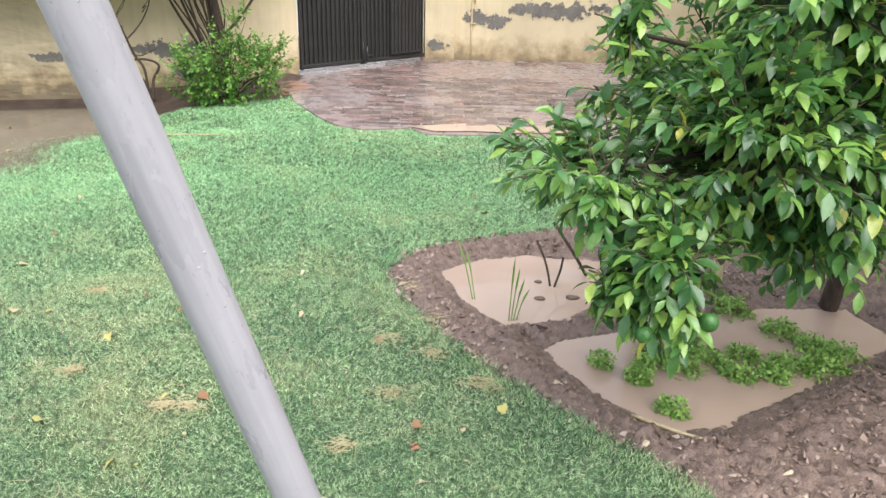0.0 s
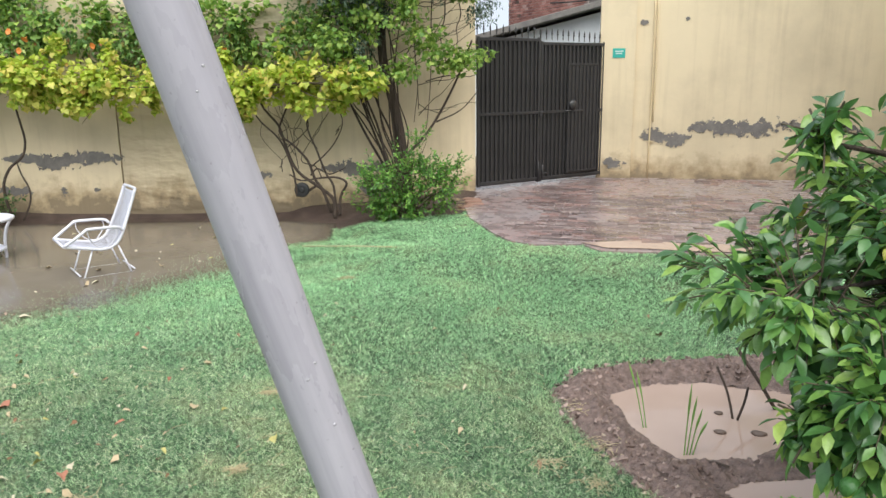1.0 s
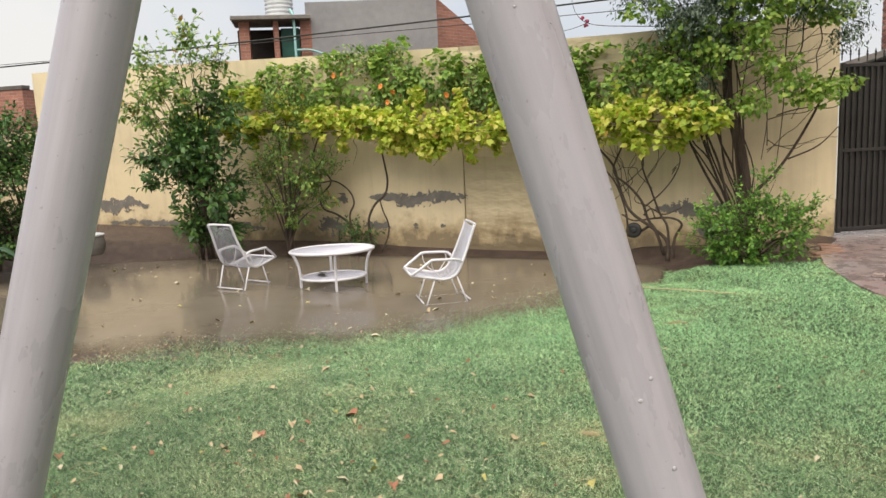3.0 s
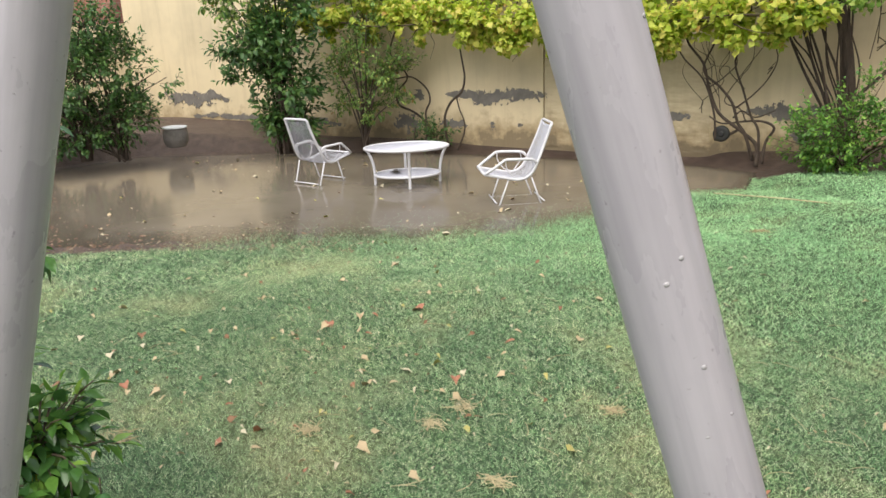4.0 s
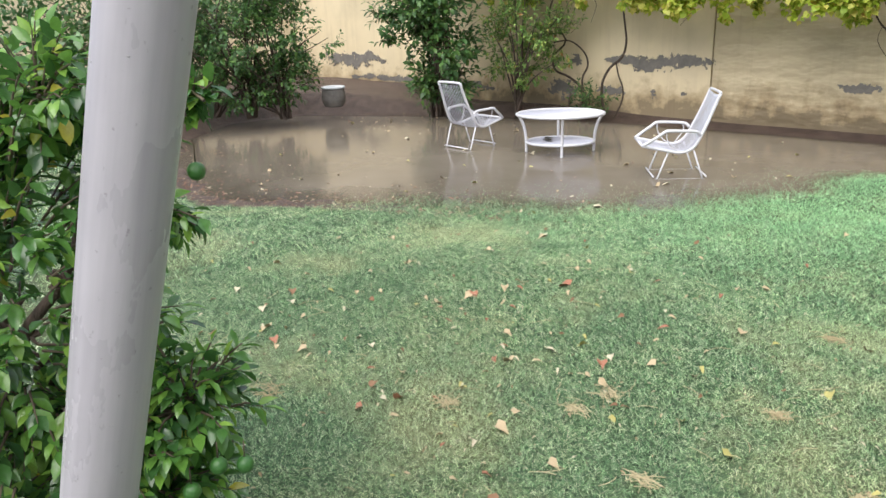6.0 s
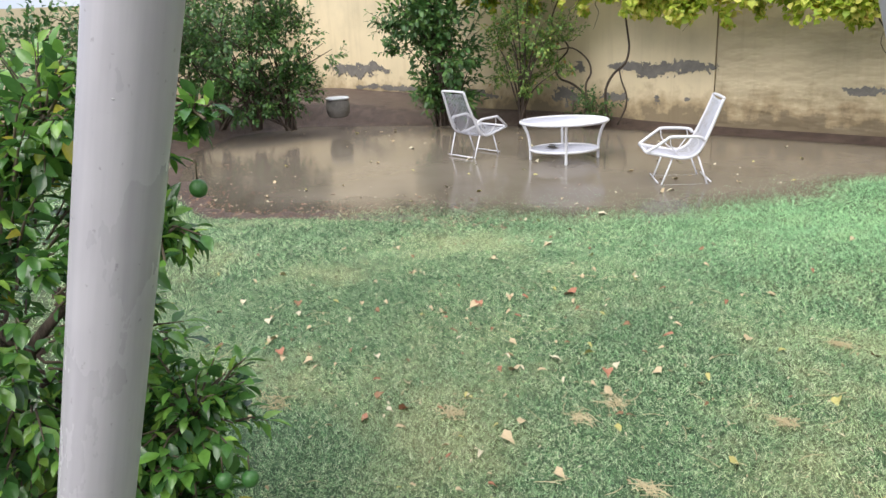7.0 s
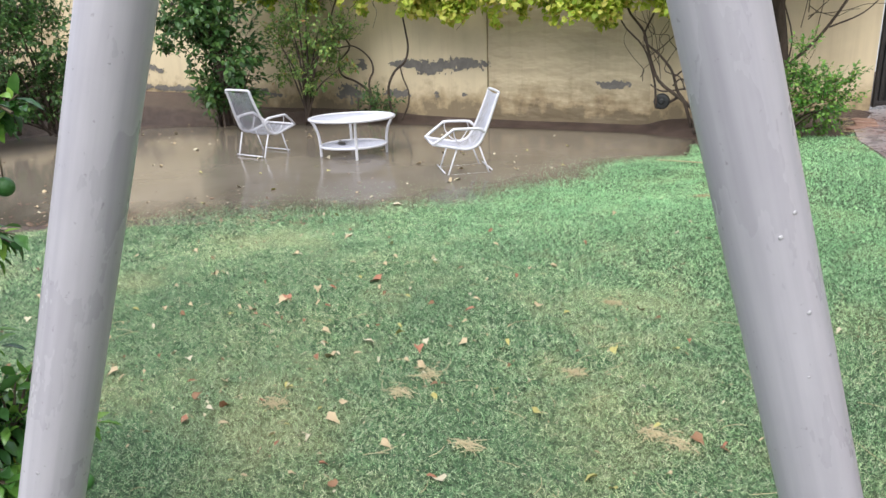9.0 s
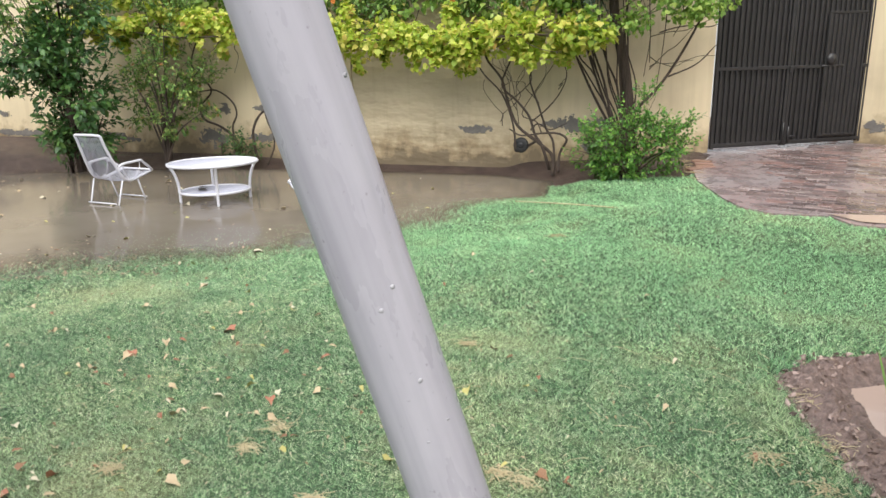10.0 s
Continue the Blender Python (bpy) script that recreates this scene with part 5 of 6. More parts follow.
for x0, z0, x1, z1 in ((-2.75, 3.0, -2.85, 1.1), (-2.6, 2.9, -2.7, 1.7), (-2.95, 2.9, -3.0, 1.2), (-2.45, 2.9, -2.5, 2.0), (-2.5, 2.0, -2.1, 1.95), (-2.85, 1.75, -2.2, 1.85)):
    bm = bmesh.new()
    stem_mesh(bm, wander(rng, B(x0, z0, 0.42), B(x1, z1, 0.42), 4, 0.04), 0.009, 0.005, 5, 4)
    part("stem", bm, M_bark, tree)
bm = bmesh.new()
stem_mesh(bm, [B(-3.1, 0.75, 0.45), B(-2.8, 1.15, 0.5), B(-2.5, 1.75, 0.5), B(-2.3, 2.3, 0.5)], 0.022, 0.012, 7)
stem_mesh(bm, [B(-2.75, 1.2, 0.5), B(-2.45, 1.35, 0.5), B(-2.25, 1.6, 0.55)], 0.012, 0.006, 6)
part("stem", bm, M_bark, tree)
crown = [(-3.2, 9.75, 2.85, 0.5, 0.4, 0.4), (-3.3, 9.75, 2.4, 0.35, 0.3, 0.35), (-3.3, 9.7, 4.3, 0.85, 0.8, 0.8), (-2.9, 9.8, 3.6, 0.85, 0.7, 0.6), (-3.9, 9.4, 3.7, 0.55, 0.5, 0.5), (-2.5, 10.0, 4.1, 0.55, 0.5, 0.55), (-3.4, 9.6, 3.1, 0.6, 0.45, 0.35), (-3.2, 9.8, 5.0, 0.6, 0.6, 0.55), (-2.2, 10.1, 3.3, 0.5, 0.5, 0.4)]
p, u = blob_points(rng, crown, 3500, 0.2, 0.40, 2.6)
u = u + 0.7 * unit(rng, len(p)) + np.array([0, 0, -0.1])
P, W, U, S = sprays(rng, list(zip(p - 0.06 * u, p + 0.15 * u)), 15, 0.062, 0.75, 0.15)
part("crown", leaf_mesh("crown", P, W, U, S, "fine", M_tree_leaf, 0.2, 0.2), M_tree_leaf, tree)
wisp = [(-4.3, 9.2, 3.95, 0.45, 0.4, 0.45), (-4.2, 9.3, 4.5, 0.4, 0.4, 0.45), (-3.9, 9.4, 4.9, 0.5, 0.4, 0.4), (-1.9, 10.3, 3.0, 0.4, 0.4, 0.4), (-1.85, 10.4, 2.75, 0.3, 0.3, 0.3)]
part("outer_sprays", foliage("outer_sprays", rng, wisp, 4200, 0.055, "fine", M_tree_leaf, 0.2, 0.2, 0.5, 3.0), M_tree_leaf, tree)
bm = bmesh.new()
for blobset, k in ((crown, 46), (wisp, 40)):
    p, u = blob_points(rng, blobset, k, 0.8)
    for q, w in zip(p, u):
        c0 = Vector((-3.2 + 0.15 * rng.normal(), 9.75, min(q[2] - 0.5 - 0.5 * rng.random(), 4.2)))
        stem_mesh(bm, wander(rng, c0.lerp(Vector(q), 0.25), Vector(q), 4, 0.07), 0.008, 0.002, 4, 3)
tagged(part("branch_growth", bm, M_bark, tree), kind="stuff")
climb = [(-3.55, 9.4, 2.3, 0.35, 0.25, 0.3), (-2.9, 9.5, 2.55, 0.3, 0.2, 0.35), (-3.3, 9.45, 2.75, 0.4, 0.2, 0.25), (-2.75, 9.55, 3.2, 0.4, 0.25, 0.3), (-2.3, 9.8, 3.1, 0.45, 0.25, 0.28), (-2.0, 10.2, 2.95, 0.35, 0.25, 0.22), (-2.55, 9.6, 2.8, 0.22, 0.2, 0.3), (-2.45, 9.75, 2.3, 0.3, 0.2, 0.35), (-2.15, 10.2, 2.05, 0.4, 0.2, 0.22), (-1.95, 10.6, 2.1, 0.3, 0.2, 0.1), (-2.7, 9.6, 3.7, 0.25, 0.25, 0.3), (-2.2, 9.9, 3.85, 0.35, 0.25, 0.45), (-3.9, 9.3, 3.1, 0.4, 0.3, 0.14), (-3.2, 9.3, 1.9, 0.25, 0.2, 0.25), (-2.75, 9.5, 1.9, 0.3, 0.2, 0.2)]
part("climber_leaves", foliage("climber_leaves", rng, climb, 4300, 0.056, "vine", M_climb, 0.6, 0.2, 0.45, 4.0), M_climb, tree, "bright climbing vine leaves")
bm = bmesh.new()
for k in range(5):
    q = B(-2.2 + 0.35 * rng.normal(), 1.9 + 0.3 * rng.normal(), 0.45)
    stem_mesh(bm, wander(rng, B(-2.95, 1.5 + 0.2 * rng.normal(), 0.45), q, 4, 0.06), 0.007, 0.003, 5, 4)
part("climber_stems", bm, M_twig, tree)
for q in ((-4.78, 9.5, 3.03), (-4.76, 9.5, 3.08), (-4.82, 9.48, 3.13)):
    bm = bmesh.new()
    bmesh.ops.create_icosphere(bm, subdivisions=2, radius=0.03, matrix=Matrix.Translation(q) @ Matrix.Diagonal((1, 0.8, 0.8, 1)))
    for v in bm.verts:
        v.co += v.normal * 0.02 * noise.noise(v.co * 60)
    part("blossom", bm, M_pink, tree, "pink blossom")
bm = bmesh.new()
stem_mesh(bm, [(-3.5, 9.7, 2.9), (-4.1, 9.6, 2.95), (-4.76, 9.5, 3.06), (-4.95, 9.45, 3.35), (-4.8, 9.4, 3.6)], 0.006, 0.003, 5, 5)
stem_mesh(bm, [(-4.76, 9.5, 3.06), (-5.0, 9.45, 3.0), (-5.3, 9.4, 2.98)], 0.005, 0.002, 5, 4)
part("sprig", bm, M_twig, tree)

# shrub at the gate, and the bushes to the west
def bush(name, label, blobs, n, size, shape, mat, seed, stems, category="shrub", droop=0.2, gaps=0.4, freq=3.0, shell=0.4, per=7):
    rng = np.random.default_rng(seed)
    ob = thing(name, Matrix(), label, category)
    p, u = blob_points(rng, blobs, n // per, shell, gaps, freq)
    u = u + 0.5 * unit(rng, len(p)) + np.array([0, 0, 0.35])
    ends = p + u * size * 1.6
    tw = list(zip(p - u * size * 1.6, ends))
    P, W, U, S = sprays(rng, tw, 9, size, 0.8, droop)
    U = np.array(U) + np.array([0, -0.5, 0.5]) + 0.6 * unit(rng, len(P))
    part("leaves", leaf_mesh("leaves", P, W, U, S, shape, mat, 0.25, 0.3), mat, ob)
    bm = bmesh.new()
    for a, b in tw:
        tube(bm, [a, b], [0.004, 0.0015], 3, False)
    tagged(part("twig_growth", bm, M_twig, ob), kind="stuff")
    for foot, r, k in stems:
        foot = Vector(foot)
        p, u = blob_points(rng, blobs, k, 0.75)
        near = p[np.argsort(np.linalg.norm(p[:, :2] - np.array(foot)[:2], axis=1))]
        for q in near:
            mid = foot.lerp(Vector(q), 0.3) + Vector((rng.normal() * 0.04, rng.normal() * 0.04, 0.28 * (q[2] - foot.z)))
            bm = bmesh.new()
            stem_mesh(bm, [foot + Vector((rng.normal() * r, rng.normal() * r, -0.05)), mid, Vector(q)], r * 0.62, r * 0.14, 6, 5)
            part("branch", bm, M_bark, ob)
    return ob


bush("garden_shrub", "bright green leafy shrub beside the gate pier", [(-2.6, 9.25, 0.5, 0.55, 0.4, 0.4), (-2.9, 9.15, 0.45, 0.38, 0.35, 0.38), (-2.25, 9.35, 0.45, 0.4, 0.35, 0.38), (-2.42, 9.3, 0.9, 0.17, 0.17, 0.3), (-2.0, 9.42, 0.72, 0.2, 0.12, 0.07), (-2.6, 9.2, 0.2, 0.45, 0.3, 0.18)], 4300, 0.055, "broad", M_shrub, 31, [((-2.58, 9.3, 0.05), 0.018, 26)], gaps=0.5, freq=4.0, per=9)
bush("bay_tree", "dark glossy small tree against the garden wall", [(-9.55, 6.8, 1.05, 0.62, 0.5, 0.75), (-9.6, 6.85, 0.5, 0.42, 0.4, 0.4), (-9.75, 6.7, 1.6, 0.6, 0.5, 0.4), (-10.35, 6.6, 1.15, 0.5, 0.2, 0.10), (-10.3, 6.6, 1.55, 0.55, 0.25, 0.16), (-10.1, 6.65, 0.85, 0.3, 0.15, 0.08), (-9.4, 6.9, 2.1, 0.4, 0.4, 0.4)], 4600, 0.108, "broad", M_darkleaf, 32, [((-9.6, 6.95, 0.05), 0.024, 22)], "tree", gaps=0.56, freq=2.8, per=9)
bush("lemon_tree", "tall loose green young tree beside the wall", [(-9.75, 6.65, 2.7, 0.55, 0.45, 0.5), (-10.4, 6.5, 2.35, 0.55, 0.4, 0.35), (-9.65, 6.75, 3.2, 0.14, 0.14, 0.35), (-10.5, 6.5, 2.95, 0.16, 0.16, 0.22), (-9.25, 6.95, 2.85, 0.18, 0.18, 0.3), (-10.0, 6.6, 2.05, 0.7, 0.4, 0.2)], 2100, 0.10, "broad", M_creeper, 33, [((-9.75, 6.9, 0.05), 0.022, 24)], "tree", gaps=0.5, freq=2.4, per=11)
bush("small_tree", "slender small-leaved green tree beside the table", [(-8.95, 7.85, 1.35, 0.62, 0.45, 0.5), (-8.95, 7.95, 2.1, 0.55, 0.4, 0.4), (-8.85, 7.85, 0.75, 0.5, 0.35, 0.35), (-8.5, 8.1, 1.1, 0.4, 0.3, 0.45), (-9.4, 7.7, 1.0, 0.3, 0.3, 0.5)], 4600, 0.06, "broad", M_creeper, 34, [((-9.0, 7.8, 0.0), 0.03, 20)], "tree", gaps=0.5, freq=2.6, per=9)
bush("low_bush", "low scrubby bush at the foot of the wall", [(-10.05, 6.95, 0.3, 0.3, 0.25, 0.3)], 420, 0.09, "fine", M_darkleaf, 35, [((-10.05, 6.95, 0.0), 0.012, 12)])
bush("low_bush", "low weedy growth under the vine stems", [(-8.15, 8.4, 0.2, 0.4, 0.2, 0.2)], 420, 0.06, "broad", M_darkleaf, 36, [((-8.15, 8.4, 0.0), 0.008, 10)])
bush("fruit_bush", "broad dense green fruit bush on the mud bank", [(-11.4, 4.3, 1.3, 0.85, 0.85, 0.7), (-10.95, 5.0, 1.35, 0.6, 0.6, 0.6), (-11.9, 4.0, 1.7, 0.8, 0.8, 0.6), (-11.2, 4.7, 1.95, 0.5, 0.5, 0.4), (-11.5, 4.4, 0.6, 0.75, 0.7, 0.4), (-11.0, 4.95, 0.65, 0.5, 0.5, 0.35), (-10.75, 5.5, 1.15, 0.3, 0.3, 0.2)], 9000, 0.078, "broad", M_darkleaf, 37, [((-11.3, 4.5, 0.15), 0.035, 20), ((-11.0, 4.9, 0.12), 0.03, 16), ((-11.8, 4.1, 0.15), 0.03, 12)], gaps=0.36, freq=1.8)
bush("fruit_bush", "dense green fruit bush farther along the bank", [(-12.6, 2.9, 1.3, 1.0, 0.9, 0.9), (-13.4, 4.3, 1.5, 0.9, 0.8, 0.9), (-12.2, 1.9, 1.2, 0.8, 0.8, 0.8)], 5000, 0.10, "broad", M_darkleaf, 38, [((-12.7, 3.0, 0.15), 0.035, 20), ((-13.3, 4.2, 0.2), 0.035, 14)], gaps=0.36, freq=1.8)


# citrus trees close to the walk
def citrus(label, blobs, twigs_n, size, per, seed, trunk, limbs_to, fruits, fruit_r, reach, gaps=0.25, leaf=M_citrus):
    rng = np.random.default_rng(seed)
    ob = thing("citrus_tree", Matrix(), label, "tree")
    p, u = blob_points(rng, blobs, twigs_n, 0.5, gaps, 2.2)
    start = p - u * reach * (0.6 + 0.6 * rng.random((len(p), 1))) - np.array([0, 0, 0.04])
    tw = list(zip(start, p + np.array([0, 0, -0.03])))
    P, W, U, S = sprays(rng, tw, per, size, 0.85, 0.42)
    part("leaves", leaf_mesh("leaves", P, W, U, S, "citrus", leaf, 0.22, 0.38), leaf, ob)
    bm = bmesh.new()
    for a, b in tw:
        tube(bm, [a, (Vector(a) + Vector(b)) / 2 + Vector((0, 0, 0.012)), b], [0.0042, 0.003, 0.0018], 4, False)
    tagged(part("twig_growth", bm, M_twig, ob), kind="stuff")
    bm = bmesh.new()
    stem_mesh(bm, trunk, 0.055, 0.035, 10)
    part("trunk", bm, M_bark, ob)
    fork = Vector(trunk[-1])
    for tip in limbs_to:
        bm = bmesh.new()
        pts = wander(rng, fork, tip, 4, 0.05)
        stem_mesh(bm, pts, 0.028, 0.007, 7, 5)
        for k in range(9):
            a = Vector(pts[1 + k % 3])
            q = min(tw, key=lambda s: (Vector(s[0]) - a).length + rng.random() * 0.5)
            stem_mesh(bm, wander(rng, a, q[0], 3, 0.03), 0.009, 0.004, 5, 3)
        part("limb", bm, M_bark, ob)
    for f in fruits:
        bm = bmesh.new()
        lathe(bm, [(fruit_r * math.sin(t) + 0.0005, -fruit_r * 1.04 * math.cos(t)) for t in (math.pi * k / 12 for k in range(13))], 16, Matrix.Translation(f))
        fr = part("fruit", bm, M_lime, ob, "round unripe green citrus fruit")
        bm = bmesh.new()
        tube(bm, [(f[0], f[1], f[2] + fruit_r), (f[0] + 0.01, f[1], f[2] + fruit_r + 0.05)], 0.002, 5)
        part("stalk", bm, M_twig, fr)
    return ob


citrus("large glossy green citrus tree with unripe fruit over puddles",
       [(1.40, 2.95, 1.32, 0.85, 0.75, 0.48), (1.75, 3.0, 2.05, 0.85, 0.8, 0.62), (0.66, 2.62, 1.16, 0.50, 0.42, 0.27), (0.78, 2.22, 0.98, 0.26, 0.24, 0.22), (0.80, 2.2, 0.83, 0.2, 0.18, 0.15), (1.1, 2.45, 1.3, 0.5, 0.4, 0.4), (2.4, 2.9, 1.6, 0.9, 0.9, 0.8), (1.25, 2.55, 1.75, 0.45, 0.4, 0.35), (1.9, 3.2, 2.7, 0.8, 0.7, 0.4), (1.35, 2.6, 1.0, 0.35, 0.35, 0.28), (0.60, 2.28, 0.86, 0.14, 0.13, 0.12), (0.66, 2.74, 1.66, 0.09, 0.09, 0.16)],
       2500, 0.082, 11, 41, [(2.28, 3.95, -0.05), (2.2, 3.75, 0.35), (2.05, 3.45, 0.75), (1.95, 3.3, 1.1)],
       [(0.7, 2.6, 1.15), (1.2, 2.7, 1.4), (1.7, 2.9, 2.1), (2.4, 3.0, 1.9), (0.8, 2.25, 0.95), (1.3, 2.6, 1.75), (1.9, 3.2, 2.6), (0.66, 2.74, 1.6)],
       [(0.42, 2.75, 1.0), (0.66, 2.1, 0.74), (1.2, 2.4, 0.98), (1.5, 2.35, 1.1), (0.86, 2.12, 0.78)], 0.03, 0.22, 0.36)
citrus("bushy citrus tree with small green limes beside the lawn",
       [(-2.22, 0.46, 1.0, 0.42, 0.40, 0.75), (-2.0, 0.80, 0.76, 0.13, 0.19, 0.20), (-2.15, 0.6, 0.65, 0.3, 0.3, 0.3), (-1.98, 0.78, 1.27, 0.10, 0.18, 0.10), (-1.96, 0.90, 1.54, 0.08, 0.14, 0.05), (-2.04, 0.70, 0.5, 0.16, 0.2, 0.16), (-2.24, 0.62, 1.55, 0.28, 0.2, 0.2), (-2.12, 0.8, 1.45, 0.09, 0.12, 0.13), (-2.08, 1.02, 1.52, 0.08, 0.09, 0.06), (-2.6, 0.2, 1.2, 0.5, 0.45, 0.7), (-2.2, 0.55, 0.45, 0.3, 0.3, 0.25)],
       1200, 0.064, 9, 42, [(-2.5, 0.25, -0.03), (-2.48, 0.27, 0.25), (-2.45, 0.3, 0.5)],
       [(-2.1, 0.7, 0.8), (-2.1, 0.65, 1.25), (-2.2, 0.4, 1.6), (-2.7, 0.1, 1.5), (-2.3, 0.5, 1.0)],
       [(-1.83, 0.87, 0.60), (-1.85, 0.81, 0.61), (-1.86, 0.74, 0.56), (-1.91, 0.79, 1.38), (-1.92, 0.75, 1.37), (-2.0, 0.35, 0.55), (-1.98, 0.3, 1.1), (-2.0, 0.9, 1.32)], 0.022, 0.13, 0.30, M_lime_leaf)


# date palm over the right wall
def build_palm():
    rng = np.random.default_rng(51)
    palm = thing("date_palm", Matrix.Translation((3.75, 14.2, -0.55)), "dusty grey-green date palm behind the wall", "palm")
    bm = bmesh.new()
    prof = []
    for k in range(19):
        z = k * 0.25
        prof += [(0.22, z), (0.26, z + 0.12), (0.21, z + 0.22)]
    lathe(bm, prof, 12)
    part("trunk", bm, M_bark, palm)
    for k in range(36):
        a = 2 * math.pi * k / 36 * 2.618 + rng.random() * 0.3
        rise = 1.8 - 2.9 * (k / 36)
        ln = 1.25 + 0.5 * rng.random()
        pts = [Vector((0, 0, 4.75))]
        for j in range(1, 9):
            t = j / 8
            pts.append(Vector((math.cos(a) * ln * t, math.sin(a) * ln * t, 4.75 + rise * t * 1.1 - 0.75 * t * t)))
        bm = bmesh.new()
        tube(bm, pts, [0.02 * (1 - 0.8 * j / 8) for j in range(9)], 5)
        fr = part("frond", bm, M_palm, palm)
        P, W, U, S = [], [], [], []
        for j in range(42):
            t = 0.12 + 0.88 * j / 42
            f = t * 8
            i = min(7, int(f))
            c = pts[i].lerp(pts[i + 1], f - i)
            d = (pts[i + 1] - pts[i]).normalized()
            s = d.cross(Vector((0, 0, 1))).normalized()
            for sg in (1, -1):
                P.append(c)
                W.append(d * 0.7 + s * sg * 0.8 + Vector((0, 0, 0.25 - 0.3 * rng.random())))
                U.append((0, 0, 1))
                S.append(0.30 * math.sin(math.pi * min(0.95, t * 0.85 + 0.12)) + 0.05)
        me = leaf_mesh("leaflet_fringe", P, W, U, S, "fine", M_palm, 0.15, 0.2)
        v = part("leaflet_fringe", me, M_palm, fr)


LEAF_SHAPES["fine"] = [(0.0, 0.0), (0.5, 0.11), (1.0, 0.0)]
build_palm()

# herbs and sticks in the puddles
rng = np.random.default_rng(61)
for k, (x, y, r) in enumerate(((1.05, 2.82, 0.08), (0.81, 3.22, 0.07), (0.96, 3.08, 0.08), (1.2, 3.2, 0.14), (1.35, 3.28, 0.13), (1.1, 3.32, 0.1), (1.68, 3.84, 0.15), (1.75, 3.2, 0.14), (1.92, 3.2, 0.15), (1.86, 3.58, 0.13), (2.05, 3.3, 0.15), (1.55, 3.3, 0.1), (1.45, 3.12, 0.1), (1.62, 3.12, 0.09), (1.95, 3.4, 0.12), (1.3, 3.45, 0.09), (1.02, 3.2, 0.06))):
    herb = thing("herb_clump", Matrix.Translation((x, y, PUDDLE - 0.01)), "small bright green herb clump growing in the puddle", "herb", "herbs in the puddle")
    part("leaves", foliage("leaves", rng, [(0, 0, 0.035, r * 0.8, r * 0.8, 0.05 + 0.2 * r), (r * 0.35, -r * 0.2, 0.04, r * 0.55, r * 0.5, 0.06), (-r * 0.35, r * 0.3, 0.035, r * 0.5, r * 0.55, 0.05)], int(4200 * r), 0.023, "broad", M_tuft, -0.1, 0.3, 0.25, 9.0), M_tuft, herb)
    bm = bmesh.new()
    for j in range(9):
        tube(bm, [(rng.normal() * r * 0.3, rng.normal() * r * 0.3, -0.03), (rng.normal() * r * 0.5, rng.normal() * r * 0.5, 0.06)], 0.0018, 4)
    part("stems", bm, M_tuft, herb)
for x, y, tip, n in ((0.23, 3.95, (-0.10, 0.14, 0.36), 2), (0.41, 3.69, (0.02, 0.02, 0.40), 4)):
    reed = thing("grass_shoot", Matrix.Translation((x, y, PUDDLE - 0.03)), "single tall pale green grass shoot in the puddle", "plant", "shoots in the puddle")
    for j in range(n):
        bm = bmesh.new()
        o = Vector((0.012 * (j - 1), 0.004 * j, 0))
        tp = Vector(tip) * (1 - 0.16 * j) + Vector((0.02 * j, 0.01, 0))
        tube(bm, curve_pts([o, o + tp * 0.5 + Vector((0, 0, 0.03)), o + tp], 5), [0.004] * 6 + [0.007] * 3 + [0.004, 0.001], 4)
        part("blade", bm, M_tuft, reed)
for k, (pts, r, lab, mt) in enumerate((
        ([(0.7, 4.16, -0.08), (0.66, 4.2, 0.1), (0.6, 4.24, 0.24)], 0.007, "dark bare stick standing in the puddle", M_bark),
        ([(0.7, 4.16, -0.08), (0.74, 4.15, 0.08), (0.75, 4.14, 0.17)], 0.007, "dark bare stick standing in the puddle", M_bark),
        ([(0.48, 3.6, -0.03), (0.52, 3.55, 0.02), (0.58, 3.5, 0.03)], 0.006, "thin dark twig lying on the mud bank", M_bark),
        ([(0.86, 2.78, -0.01), (1.0, 2.66, 0.0), (1.1, 2.55, 0.03)], 0.008, "pale straw stalk lying at the puddle edge", M_straw),
        ([(1.7, 4.16, -0.05), (1.7, 4.16, 0.4), (1.69, 4.15, 0.9)], 0.022, "pale cane standing in the mud", M_straw),
        ([(0.95, 4.35, -0.05), (0.85, 4.3, 0.12), (0.72, 4.4, 0.3)], 0.010, "dark leaning stem in the puddle", M_bark))):
    bm = bmesh.new()
    tube(bm, curve_pts(pts, 4), r, 7)
    tagged(part("stick", bm, mt), lab, "stick", "sticks in the bed")
for k, (x, y, s) in enumerate(((0.60, 3.98, 0.024), (0.80, 4.0, 0.03), (0.62, 4.22, 0.02))):
    bm = bmesh.new()
    bmesh.ops.create_icosphere(bm, subdivisions=2, radius=s, matrix=Matrix.Diagonal((1.4, 1, 0.45, 1)))
    for v in bm.verts:
        v.co *= 1 + 0.35 * noise.noise(v.co * 25 + Vector((k, 0, 0)))
    c = part("mud_clod", bm, surface("wet_mud_clod", (0.09, 0.06, 0.045), (0.16, 0.11, 0.085), 0.5), None, "", True)
    c.location = (x, y, float(ground_height(x, y)) + s * 0.15 if k > 2 else PUDDLE + 0.005)
    tagged(c, "wet brown clod of mud in the bed", "clod", "mud clods")


